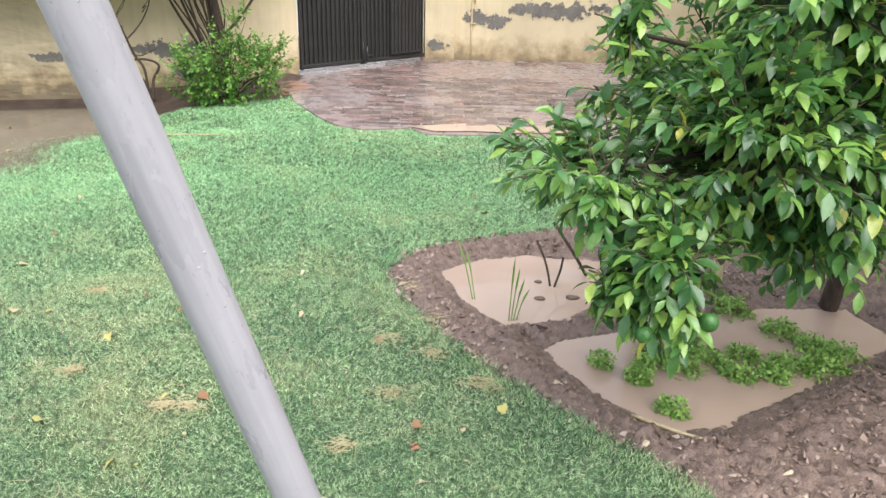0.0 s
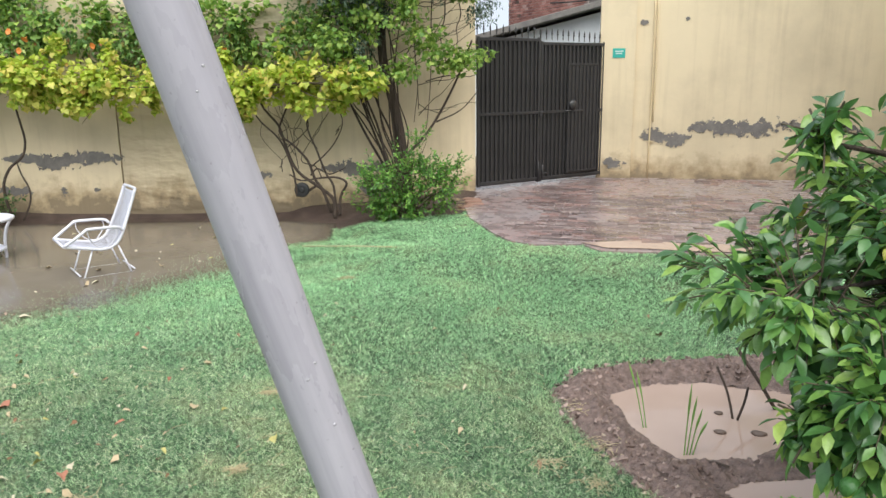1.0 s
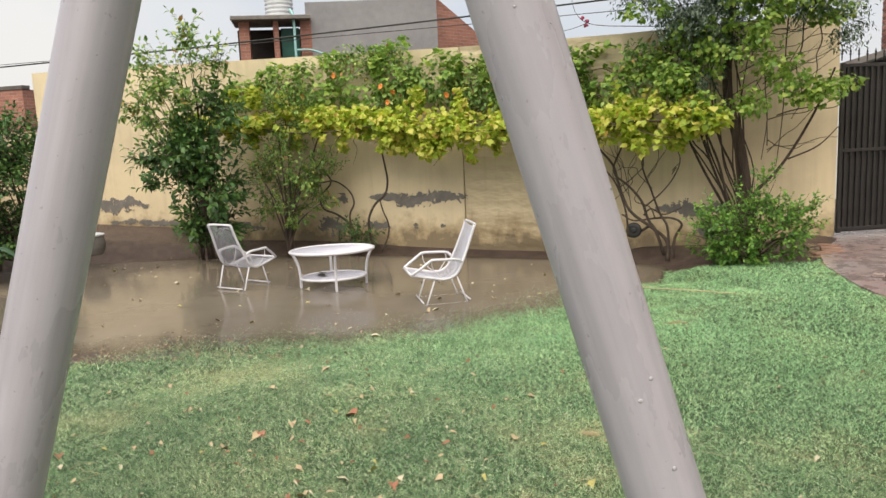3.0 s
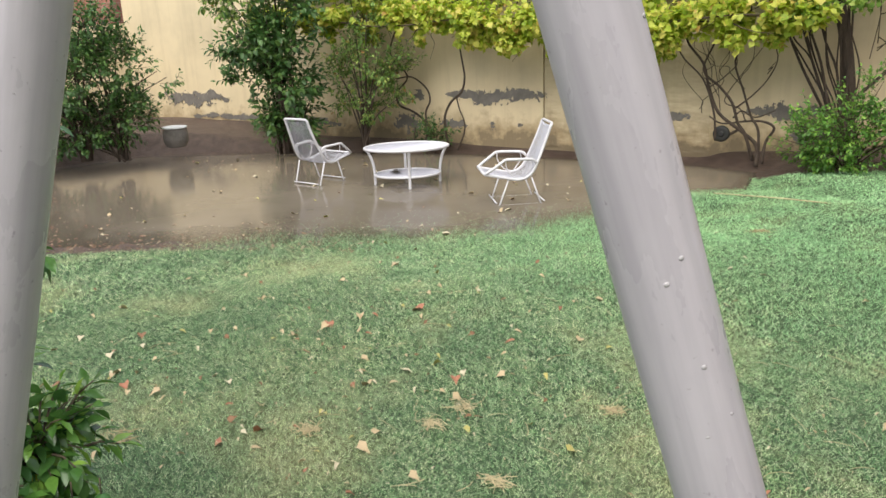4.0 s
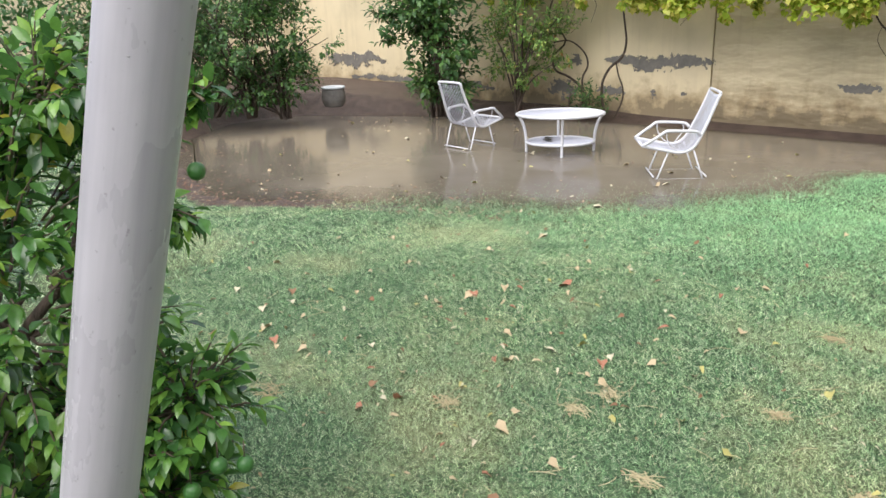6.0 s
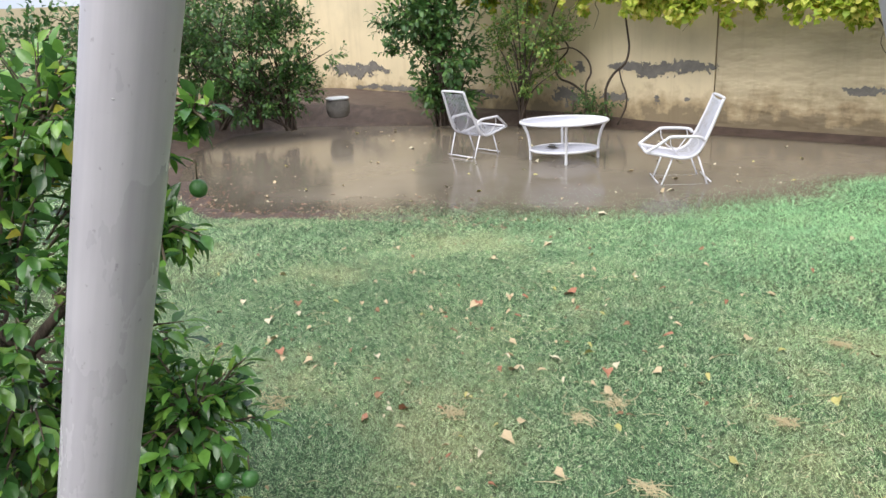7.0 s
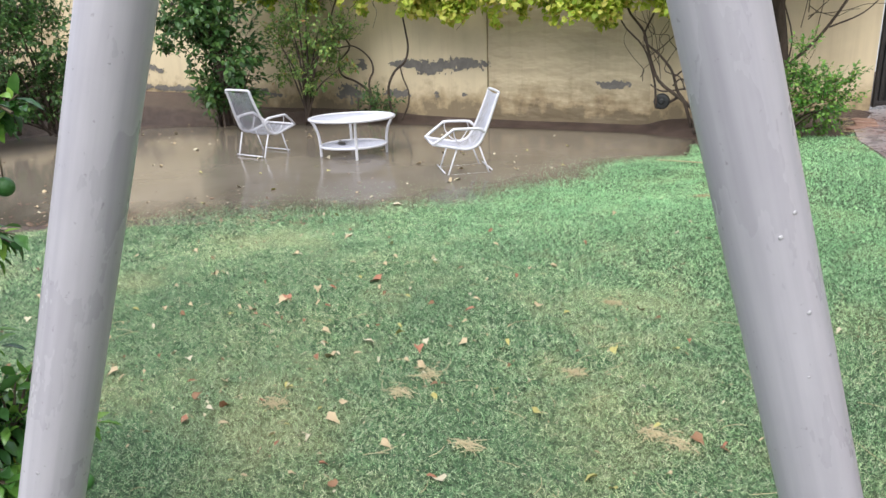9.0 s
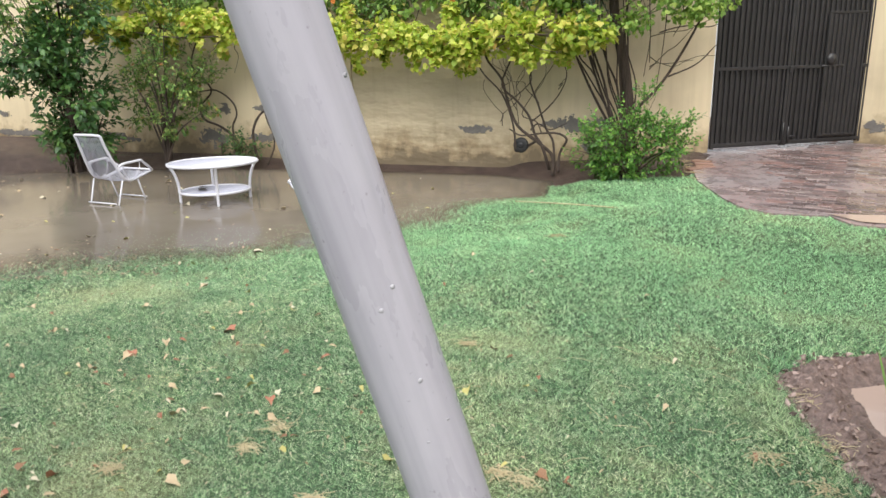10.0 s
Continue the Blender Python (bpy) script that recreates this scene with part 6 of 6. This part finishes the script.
def build_bed():
    """The bare bed round the puddles: a finely lumped skin of wet mud."""
    step = 0.014
    xs, ys = np.arange(-0.35, 3.4, step), np.arange(1.3, 5.4, step)
    X, Y = np.meshgrid(xs, ys)
    b = sd_poly(X, Y, BED)
    q = np.minimum(sd_poly(X, Y, PUD1), sd_poly(X, Y, PUD2))
    lump = np.array([noise.noise(Vector((x * 9, y * 9, 1))) * 0.6 + abs(noise.noise(Vector((x * 22, y * 22, 4)))) * 0.9 + abs(noise.noise(Vector((x * 48, y * 48, 7)))) * 0.75 for x, y in zip(X.ravel(), Y.ravel())]).reshape(X.shape)
    fade = smooth(0.06, -0.05, b) * smooth(-0.12, 0.06, q)
    Z = ground_height(X, Y) - 0.006 + 0.04 * lump * fade + 0.012 * fade
    keep = (b < 0.05 + 0.05 * lump) & (q > -0.05)
    nx = len(xs)
    idx = np.arange(X.size).reshape(X.shape)
    cell = keep[:-1, :-1] & keep[1:, :-1] & keep[:-1, 1:] & keep[1:, 1:]
    f = np.stack([idx[:-1, :-1][cell], idx[:-1, 1:][cell], idx[1:, 1:][cell], idx[1:, :-1][cell]], 1)
    used, inv = np.unique(f, return_inverse=True)
    v = np.stack([X.ravel(), Y.ravel(), Z.ravel()], 1)[used]
    me = mesh_of("soil_bed", v, inv.reshape(f.shape), surface("lumpy_wet_mud", (0.085, 0.056, 0.047), (0.28, 0.195, 0.166), 0.42, 26, 120, 1.0), True)
    tagged(new("soil_bed", me), "lumpy wet brown mud bank round the puddles", "soil", kind="structure")

    # crumbs of earth and bits of root on the bank
    rng = np.random.default_rng(65)
    V, F = [], []
    while len(V) < 6 * 4200:
        x, y = rng.uniform(-0.3, 2.4), rng.uniform(1.9, 5.0)
        if float(sd_poly(np.array(x), np.array(y), BED)) > 0.05 or min(float(sd_poly(np.array(x), np.array(y), PUD1)), float(sd_poly(np.array(x), np.array(y), PUD2))) < 0.05:
            continue
        s = 0.005 + 0.013 * rng.random() ** 2.5
        z = float(ground_height(x, y)) + 0.018
        k = len(V)
        for d in ((1, 0, 0), (0, 1, 0), (-1, 0, 0), (0, -1, 0), (0, 0, 0.9), (0, 0, -0.9)):
            V.append((x + s * (d[0] + 0.5 * rng.normal()), y + s * (d[1] + 0.5 * rng.normal()), z + s * (d[2] + 0.3 * rng.normal())))
        F += [(k + a, k + b, k + c) for a, b, c in ((0, 1, 4), (1, 2, 4), (2, 3, 4), (3, 0, 4), (1, 0, 5), (2, 1, 5), (3, 2, 5), (0, 3, 5))]
    crumb = leafy("earth_crumb", [(0, (0.08, 0.052, 0.044)), (0.6, (0.27, 0.19, 0.16)), (0.95, (0.42, 0.31, 0.27)), (1, (0.55, 0.46, 0.34))], 0.6, 0.0)
    tagged(new("mud_crumbs", mesh_of("mud_crumbs", V, F, crumb)), "small wet brown crumbs of earth on the bank", "soil", kind="stuff")


build_bed()


# ---- fallen leaves and straw ----
def leaf_variants():
    out = []
    rng = np.random.default_rng(71)
    for i, mt in enumerate(FALLEN):
        for shape in ("plain", "vine"):
            me = leaf_mesh("fallen_leaf", [(0, 0, 0.0)], [(1, 0, 0.12)], [(0, 0, 1)], [1.0], shape, mt, 0.35 + 0.4 * rng.random(), 0.4 + 0.5 * rng.random())
            out.append(me)
    return out


VARIANTS = leaf_variants()
NAMES = ["pale tan", "brown", "rust red", "yellow", "cream"]
rng = np.random.default_rng(72)


def drop_leaf(x, y, size, kind, z=None, label=""):
    me = VARIANTS[kind * 2 + int(rng.random() < 0.4)]
    z = float(ground_height(x, y)) + 0.018 if z is None else z
    ob = new("fallen_leaf", me)
    ob.matrix_world = Matrix.Translation((x, y, z)) @ Euler((rng.normal() * 0.25, rng.normal() * 0.2, rng.random() * 6.28)).to_matrix().to_4x4() @ Matrix.Diagonal((size, size, size, 1))
    tagged(ob, label or NAMES[kind] + " fallen leaf lying on the wet lawn", "leaf", "fallen leaves")


PALE = [(-4.21, 4.03), (-3.74, 2.64), (-2.77, 2.51), (-2.7, 2.58), (-2.32, 2.05), (-2.65, 1.74), (-2.0, 2.05), (-2.45, 3.21), (-2.28, 3.95), (-3.4, 4.4), (-4.33, 2.91), (-2.54, 4.21)]
RUST = [(-3.31, 3.42), (-3.62, 2.91), (-3.4, 2.54), (-3.29, 2.66), (-2.48, 2.83), (-2.76, 1.87), (-2.51, 3.36), (-2.79, 1.69), (-3.11, 1.89), (-1.72, 2.0), (-0.08, 2.5), (-0.05, 2.49)]
YELLOW = [(-2.67, 2.87), (-2.73, 2.18), (-2.13, 3.12), (-1.88, 2.67), (-1.63, 2.6), (-1.21, 2.37), (-1.16, 2.82), (0.29, 2.79), (-1.63, 3.34)]
CREAM_LEAF = [(-2.81, 1.79), (-2.28, 1.92), (-3.47, 2.06), (-1.65, 2.01), (-4.29, 4.08), (-0.05, 2.28)]
BROWN = [(-2.51, 4.18), (-0.09, 2.64), (-3.56, 2.88), (-1.03, 2.81), (-3.9, 2.35)]
for kind, spots in ((0, PALE), (2, RUST), (3, YELLOW), (4, CREAM_LEAF), (1, BROWN)):
    for x, y in spots:
        drop_leaf(x, y, 0.034 + 0.03 * rng.random() + (0.03 if (x, y) == (-3.31, 3.42) else 0), kind)
n = 0
while n < 260:
    x, y = rng.uniform(-6.5, 0.9), rng.uniform(0.9, 6.2)
    w = math.exp(-((x + 3.1) / 1.6) ** 2 - ((y - 2.6) / 1.5) ** 2) + 0.10
    if rng.random() > w or float(lawn_mask(np.array(x), np.array(y))) < 0.9:
        continue
    drop_leaf(x, y, rng.choice([0.022, 0.028, 0.034, 0.042, 0.052]), int(rng.choice([0, 0, 0, 0, 1, 1, 2, 3, 4])))
    n += 1
k = 0
P, W, S = [], [], []
while k < 1500:
    x, y = rng.uniform(-7.5, 0.9), rng.uniform(0.9, 6.5)
    w = math.exp(-((x + 2.6) / 2.0) ** 2 - ((y - 2.7) / 1.5) ** 2) + 0.12
    if rng.random() > w or float(lawn_mask(np.array(x), np.array(y))) < 0.5:
        continue
    P.append((x, y, float(ground_height(x, y)) + 0.018))
    W.append((*rng.normal(size=2), 0.1 * rng.normal()))
    S.append(0.008 + 0.02 * rng.random() ** 2)
    k += 1
tagged(part("leaf_litter", leaf_mesh("leaf_litter", P, W, [(0, 0, 1)] * k, S, "plain", leafy("litter", [(0, (0.3, 0.2, 0.1)), (0.5, (0.5, 0.42, 0.26)), (1, (0.6, 0.55, 0.4))], 0.6, 0.1), 0.3, 0.4), None), "small dry crumbs of leaf on the lawn", "litter", kind="stuff")
k = 0
P, W, S = [], [], []
while k < 1050:
    x, y = (rng.uniform(-11.5, -4.2), rng.uniform(2.2, 7.5)) if k < 380 else (rng.uniform(-8.6, -4.9), rng.uniform(2.2, 4.9))
    d = float(sd_poly(np.array(x), np.array(y), POND))
    if d > (0.1 if k < 380 else 0.28) or rng.random() > math.exp(d * (1.6 if k < 380 else 5.0)):
        continue
    P.append((x, y, max(WATER + 0.003, float(ground_height(x, y)) + 0.006)))
    W.append((*rng.normal(size=2), 0.25 * rng.random()))
    S.append(0.018 + 0.04 * rng.random() ** 2)
    k += 1
tagged(part("shore_litter", leaf_mesh("shore_litter", P, W, [(0, 0, 1)] * k, S, "plain", leafy("soaked_litter", [(0, (0.20, 0.10, 0.06)), (0.45, (0.33, 0.19, 0.125)), (0.8, (0.42, 0.31, 0.21)), (1, (0.52, 0.46, 0.33))], 0.5, 0.1), 0.3, 0.45), None), "soaked leaf crumbs floating along the flooded edge", "litter", kind="stuff")
n = 0
while n < 75:
    x, y = rng.uniform(-11, -3.6), rng.uniform(2.7, 9.2)
    if float(sd_poly(np.array(x), np.array(y), POND)) > -0.1:
        continue
    drop_leaf(x, y, rng.choice([0.035, 0.045, 0.06, 0.09]), int(rng.choice([0, 0, 4, 4, 3])), WATER + 0.004, "pale leaf floating on the muddy flood water")
    n += 1
for x, y, r in ((-2.23, 2.62, 0.09), (-2.22, 2.42, 0.08), (-2.61, 2.01, 0.08), (-1.9, 3.87, 0.09), (-1.66, 3.0, 0.07), (-1.06, 2.73, 0.1), (-1.17, 2.74, 0.08), (-1.72, 2.25, 0.07), (0.0, 3.62, 0.14), (-0.18, 2.89, 0.13), (0.2, 2.97, 0.12), (-0.37, 2.5, 0.1), (-0.13, 4.04, 0.13), (-0.02, 3.26, 0.16), (-0.25, 3.4, 0.14), (-3.19, 1.42, 0.12), (-2.34, 6.28, 0.12), (-2.0, 9.85, 0.2), (-1.95, 9.6, 0.14), (-1.75, 9.2, 0.12), (-1.5, 8.7, 0.12), (-2.1, 10.1, 0.16)):
    bm = bmesh.new()
    for j in range(55):
        a = Vector((x + rng.normal() * r * 0.36, y + rng.normal() * r * 0.28, 0))
        t = rng.normal() * 0.7 + (2.0 if j % 5 == 0 else 0.3)
        d = Vector((math.cos(t), math.sin(t), 0)) * (0.008 + 0.05 * rng.random() ** 2.5)
        z = float(ground_height(a.x, a.y)) + 0.016 + 0.012 * rng.random()
        tube(bm, [a + Vector((-d.x, -d.y, z - 0.004)), a + Vector((0.1 * d.y, 0, z + 0.003)), a + Vector((d.x, d.y, z - 0.006))], 0.0009 + 0.0011 * rng.random(), 3, False)
    tagged(part("straw_heap", bm, M_straw), "scattered pale dry straw on the lawn", "straw", "straw on the lawn", "stuff")
bm = bmesh.new()
for j in range(170):
    x, y = rng.uniform(-4.5, 0.5), rng.uniform(1.2, 4.8)
    t, q = rng.random() * 6.28, 0.02 + 0.06 * rng.random() ** 2
    pts = []
    for s in (-1, -0.4, 0.3, 1):
        px, py = x + q * s * math.cos(t) + 0.3 * q * s * s * math.sin(t), y + q * s * math.sin(t)
        pts.append((px, py, float(ground_height(px, py)) + 0.018 - 0.006 * abs(s)))
    if float(lawn_mask(np.array(x), np.array(y))) > 0.9:
        tube(bm, pts, 0.0014, 3, False)
tagged(part("loose_straw", bm, M_straw), "single pale dry straws lying loose on the lawn", "straw", kind="stuff")
bm = bmesh.new()
tube(bm, [(-3.3, 7.55, 0.03), (-2.6, 7.45, 0.08), (-1.9, 7.4, 0.1)], 0.006, 5)
tagged(part("stick", bm, M_straw), "long thin pale cane lying on the lawn", "stick")


# ---- grass ----
def blade_material():
    m, n, l, b = nodes_of("turf_blades", 0.28, 0.0, 0.65)
    co = coords(n, l)
    g = n.new("ShaderNodeNewGeometry")
    # green to straw by blade; the pale stops also hold painted wet sheen
    col = ramp(n, l, g.outputs["Random Per Island"], [(0, (0.02, 0.055, 0.03)), (0.26, (0.10, 0.25, 0.11)), (0.47, (0.38, 0.67, 0.31)), (0.75, (0.76, 0.90, 0.54)), (1, (0.95, 0.92, 0.70))])
    # fine noise darkens the blades, as painted shade in the gaps
    gap_shade = ramp(n, l, noise_tex(n, l, coords(n, l, (0.75, 1.25, 1)), 27.0, 4, 0.7), [(0.35, (0.22, 0.30, 0.26)), (0.45, (0.88, 0.93, 0.90)), (0.56, (1.0, 1.0, 1.0))])
    col = mixc(n, l, 0.95, col, gap_shade, "MULTIPLY")
    clump = ramp(n, l, noise_tex(n, l, coords(n, l, (0.7, 1.3, 1)), 6.0, 4, 0.6), [(0.34, (0.66, 0.74, 0.71)), (0.48, (1.0, 1.0, 1.0))])
    col = mixc(n, l, 0.8, col, clump, "MULTIPLY")
    broad = ramp(n, l, noise_tex(n, l, co, 1.3, 5), [(0.34, (0.46, 0.60, 0.55)), (0.47, (0.82, 0.88, 0.86)), (0.60, (1.04, 1.0, 0.96))])
    col = mixc(n, l, 0.8, col, broad, "MULTIPLY")
    worn = ramp(n, l, noise_tex(n, l, co, 0.9, 7, 0.7), [(0.5, (0, 0, 0)), (0.64, (1, 1, 1))])
    col = mixc(n, l, mixc(n, l, 0.62, (0.0, 0.0, 0.0), worn), col, mixc(n, l, 0.65, col, (0.80, 0.79, 0.47)))
    # the far lawn is lusher
    sep = n.new("ShaderNodeSeparateXYZ")
    l.new(co, sep.inputs[0])
    reach = n.new("ShaderNodeMapRange")
    reach.inputs[1].default_value, reach.inputs[2].default_value = 3.6, 6.0
    l.new(sep.outputs[1], reach.inputs[0])
    lush = mixc(n, l, 0.6, col, (0.44, 0.82, 0.42))
    col = mixc(n, l, reach.outputs[0], col, lush)
    l.new(col, b.inputs["Base Color"])
    t = n.new("ShaderNodeBsdfTranslucent")
    l.new(col, t.inputs["Color"])
    x = n.new("ShaderNodeMixShader")
    x.inputs[0].default_value = 0.3
    l.new(b.outputs[0], x.inputs[1])
    l.new(t.outputs[0], x.inputs[2])
    l.new(x.outputs[0], n["Material Output"].inputs[0])
    return m


def build_grass():
    rng = np.random.default_rng(81)
    mt = blade_material()
    V = []
    # stretches of the lawn, from the swing outwards: x, y range, blades per square metre, height, width
    for x0, x1, y0, y1, dens, h, w in ((-5.0, 1.2, 0.8, 2.8, 34000, 0.017, 0.0022), (-5.0, 1.2, 2.8, 4.2, 25000, 0.019, 0.0028), (-7.5, 1.2, 4.2, 6.4, 11000, 0.021, 0.0045), (-7.6, -5.0, 0.8, 4.2, 9000, 0.022, 0.0045), (-4.6, 4.2, 6.4, 10.8, 5600, 0.021, 0.0068), (-11, -7.6, 0.5, 3.6, 1800, 0.03, 0.008), (1.2, 4.2, 4.6, 7.6, 1600, 0.03, 0.008), (-9.0, 4.4, -3.0, 0.8, 2200, 0.024, 0.008), (1.2, 4.4, 0.8, 1.6, 2200, 0.024, 0.008)):
        n = int((x1 - x0) * (y1 - y0) * dens)
        x, y = rng.uniform(x0, x1, n), rng.uniform(y0, y1, n)
        d = sd_poly(x, y, POND)
        shore = (d < 0.4) & (d > -1.5 * rng.random(n) ** 2.2) & (wall_gap(x, y) > 1.7) & (x > -5.7 - 0.9 * rng.random(n))
        k = ((lawn_mask(x, y) > 0.25 + 0.6 * rng.random(n)) & (d > -0.25 * rng.random(n) ** 3)) | shore
        x, y = x[k], y[k]
        z = ground_height(x, y)
        n = len(x)
        a = rng.uniform(0, 2 * np.pi, n)
        lean = rng.uniform(0.6, 2.4, n) * h
        b = rng.uniform(0, 2 * np.pi, n)
        hh = h * rng.uniform(0.5, 1.25, n) + np.where(d[k] < 0.4, np.maximum(0, WATER - 0.008 - z), 0)
        edge = np.abs(sd_poly(x, y, BED) - 0.05) < 0.09
        hh = np.where(edge, hh * 1.7, hh)
        p = np.stack([x, y, z - 0.003], 1)
        s = np.stack([np.cos(a) * w / 2, np.sin(a) * w / 2, 0 * a], 1)
        tip = p + np.stack([np.cos(b) * lean, np.sin(b) * lean, hh], 1)
        V.append(np.stack([p - s, p + s, tip], 1).reshape(-1, 3))
    v = np.concatenate(V)
    n = len(v) // 3
    me = bpy.data.meshes.new("grass")
    me.vertices.add(len(v))
    me.vertices.foreach_set("co", v.ravel())
    me.loops.add(len(v))
    me.loops.foreach_set("vertex_index", np.arange(len(v), dtype=np.int32))
    me.polygons.add(n)
    me.polygons.foreach_set("loop_start", np.arange(0, len(v), 3, dtype=np.int32))
    me.polygons.foreach_set("loop_total", np.full(n, 3, np.int32))
    me.materials.append(mt)
    me.update(calc_edges=True)
    tagged(new("grass", me), "short mown green turf with pale worn spots", "grass", kind="stuff")


build_grass()


# ---- bricks of the paving and of the tall house ----
def piece_material(name, stops, single, rough, wet=False):
    """Fired clay: each brick has its own tone; single bricks take it from the object, joined ones from the island."""
    m, n, l, b = nodes_of(name, rough)
    pick = n.new("ShaderNodeObjectInfo").outputs["Random"] if single else n.new("ShaderNodeNewGeometry").outputs["Random Per Island"]
    g = n.new("ShaderNodeNewGeometry")
    co = g.outputs["Position"]
    col = ramp(n, l, pick, stops)
    grime, grain = noise_tex(n, l, co, 1.1, 6), noise_tex(n, l, co, 30.0, 4)
    col = mixc(n, l, 0.75, col, ramp(n, l, grime, [(0.34, (0.50, 0.46, 0.46)), (0.62, (1, 1, 1))]), "MULTIPLY")
    col = mixc(n, l, 0.6, col, ramp(n, l, grain, [(0.32, (0.55, 0.52, 0.5)), (0.6, (1, 1, 1))]), "MULTIPLY")
    l.new(col, b.inputs["Base Color"])
    if wet:
        l.new(ramp(n, l, noise_tex(n, l, co, 2.3, 5), [(0.4, (0.10, 0.10, 0.10)), (0.62, (0.5, 0.5, 0.5))]), b.inputs["Roughness"])
    bump(n, l, b, grain, 0.5, 0.008)
    return m


def brick_vf(w, d, h, rng):
    """Worn brick: a block with a chamfered upper face, base at z = 0."""
    e = 0.006
    j = lambda: 0.002 * rng.normal()
    v = [(sx * w / 2, sy * d / 2, 0.0) for sx, sy in ((-1, -1), (1, -1), (1, 1), (-1, 1))]
    v += [(sx * w / 2 + j(), sy * d / 2 + j(), h - e) for sx, sy in ((-1, -1), (1, -1), (1, 1), (-1, 1))]
    v += [(sx * (w / 2 - e) + j(), sy * (d / 2 - e) + j(), h + 0.5 * j()) for sx, sy in ((-1, -1), (1, -1), (1, 1), (-1, 1))]
    f = [(8, 9, 10, 11)]
    for a in (0, 4):
        f += [(a + i, a + (i + 1) % 4, a + 4 + (i + 1) % 4, a + 4 + i) for i in range(4)]
    return np.array(v), f


def lay_bricks(places, size, near, parent, mats, rng, name="brick"):
    """places: poses. The first `near` of them become bricks of their own, the rest one joined mesh."""
    kinds = [brick_vf(*size, rng) for _ in range(6)]
    data = [mesh_of(name, v, f, mats[0]) for v, f in kinds]
    for m in places[:near]:
        ob = new(name, data[rng.integers(6)])
        ob.parent = parent
        ob.matrix_parent_inverse = Matrix()
        ob.matrix_basis = m
    V, F = [], []
    for m in places[near:]:
        v, f = kinds[rng.integers(6)]
        k = len(V)
        V += [m @ Vector(q) for q in v]
        F += [tuple(k + i for i in q) for q in f]
    if V:
        ob = part("brick_rest", mesh_of("brick_rest", V, F, mats[1]), None, parent)
        tagged(ob, kind="stuff")


rng = np.random.default_rng(91)
PAVE_TONES = [(0, (0.125, 0.092, 0.088)), (0.5, (0.205, 0.150, 0.142)), (0.85, (0.30, 0.18, 0.158)), (1, (0.34, 0.29, 0.28))]
places = []
for j in range(50):
    y = 7.5 + 0.121 * j
    for i in range(28):
        x = -2.2 + 0.236 * (i + 0.5 * (j % 2))
        cover = noise.noise(Vector((x * 0.7, y * 0.55, 3.1))) + 0.25 * noise.noise(Vector((x * 2.5, y * 2.5, 8)))
        if float(sd_poly(np.array(x), np.array(y), PAVE)) > -0.16 or cover > 0.10 or (x < -0.9 and cover > -0.12):
            continue
        places.append((y + 0.25 * abs(x - 0.2), Matrix.Translation((x, y, 0.100 + 0.003 * rng.normal())) @ Euler((0.012 * rng.normal(), 0.012 * rng.normal(), 0.02 * rng.normal())).to_matrix().to_4x4()))
places.sort(key=lambda q: q[0])
lay_bricks([m for _, m in places], (0.226, 0.108, 0.022), 300, pavement, [piece_material("wet_paving_brick", PAVE_TONES, k, 0.3, True) for k in (True, False)], rng)
edge = [(-0.32, 7.83), (-0.05, 7.62), (0.35, 7.66), (0.8, 7.62), (1.3, 7.66), (1.5, 7.85), (1.1, 8.0), (0.7, 7.93), (0.4, 8.06), (0.05, 7.96)]
tagged(new("puddle", mesh_of("puddle", [(x, y, 0.1265) for x, y in edge], [tuple(range(len(edge)))], M_puddle)), "shallow brown puddle on the edge of the paving", "puddle", kind="structure")

flank_u = Vector((-2.55, 3.8, 0)).normalized()
outward = Vector((-flank_u.y, flank_u.x, 0))
span = math.hypot(2.55, 3.8)
places = []
for j in range(58):
    z = 2.75 + 0.079 * j
    for i in range(-1, 21):
        u = 0.236 * (i + 0.5 * (j % 2)) + 0.06
        top = 7.26 - 0.25 * u / 3.5 if u < 3.42 else 5.3 - 0.25 * (u - 3.42)
        if u < 0.1 or u > span - 0.1 or z + 0.04 > top or rng.random() < 0.015:
            continue
        c = flank_u * u + outward * (0.004 + 0.005 * rng.random()) + Vector((-0.004, 0, z))
        places.append((u, Matrix.Translation(c) @ Matrix((flank_u, Vector((0, 0, -1)), outward)).transposed().to_4x4() @ Euler((0.02 * rng.normal(), 0.02 * rng.normal(), 0.015 * rng.normal())).to_matrix().to_4x4()))
places.sort(key=lambda q: q[0])
WALL_TONES = [(0, (0.24, 0.105, 0.085)), (0.5, (0.40, 0.185, 0.145)), (0.9, (0.50, 0.26, 0.21)), (1, (0.55, 0.40, 0.34))]
lay_bricks([m for _, m in places], (0.224, 0.067, 0.014), 300, flank, [piece_material("bare_wall_brick", WALL_TONES, k, 0.9) for k in (True, False)], rng)
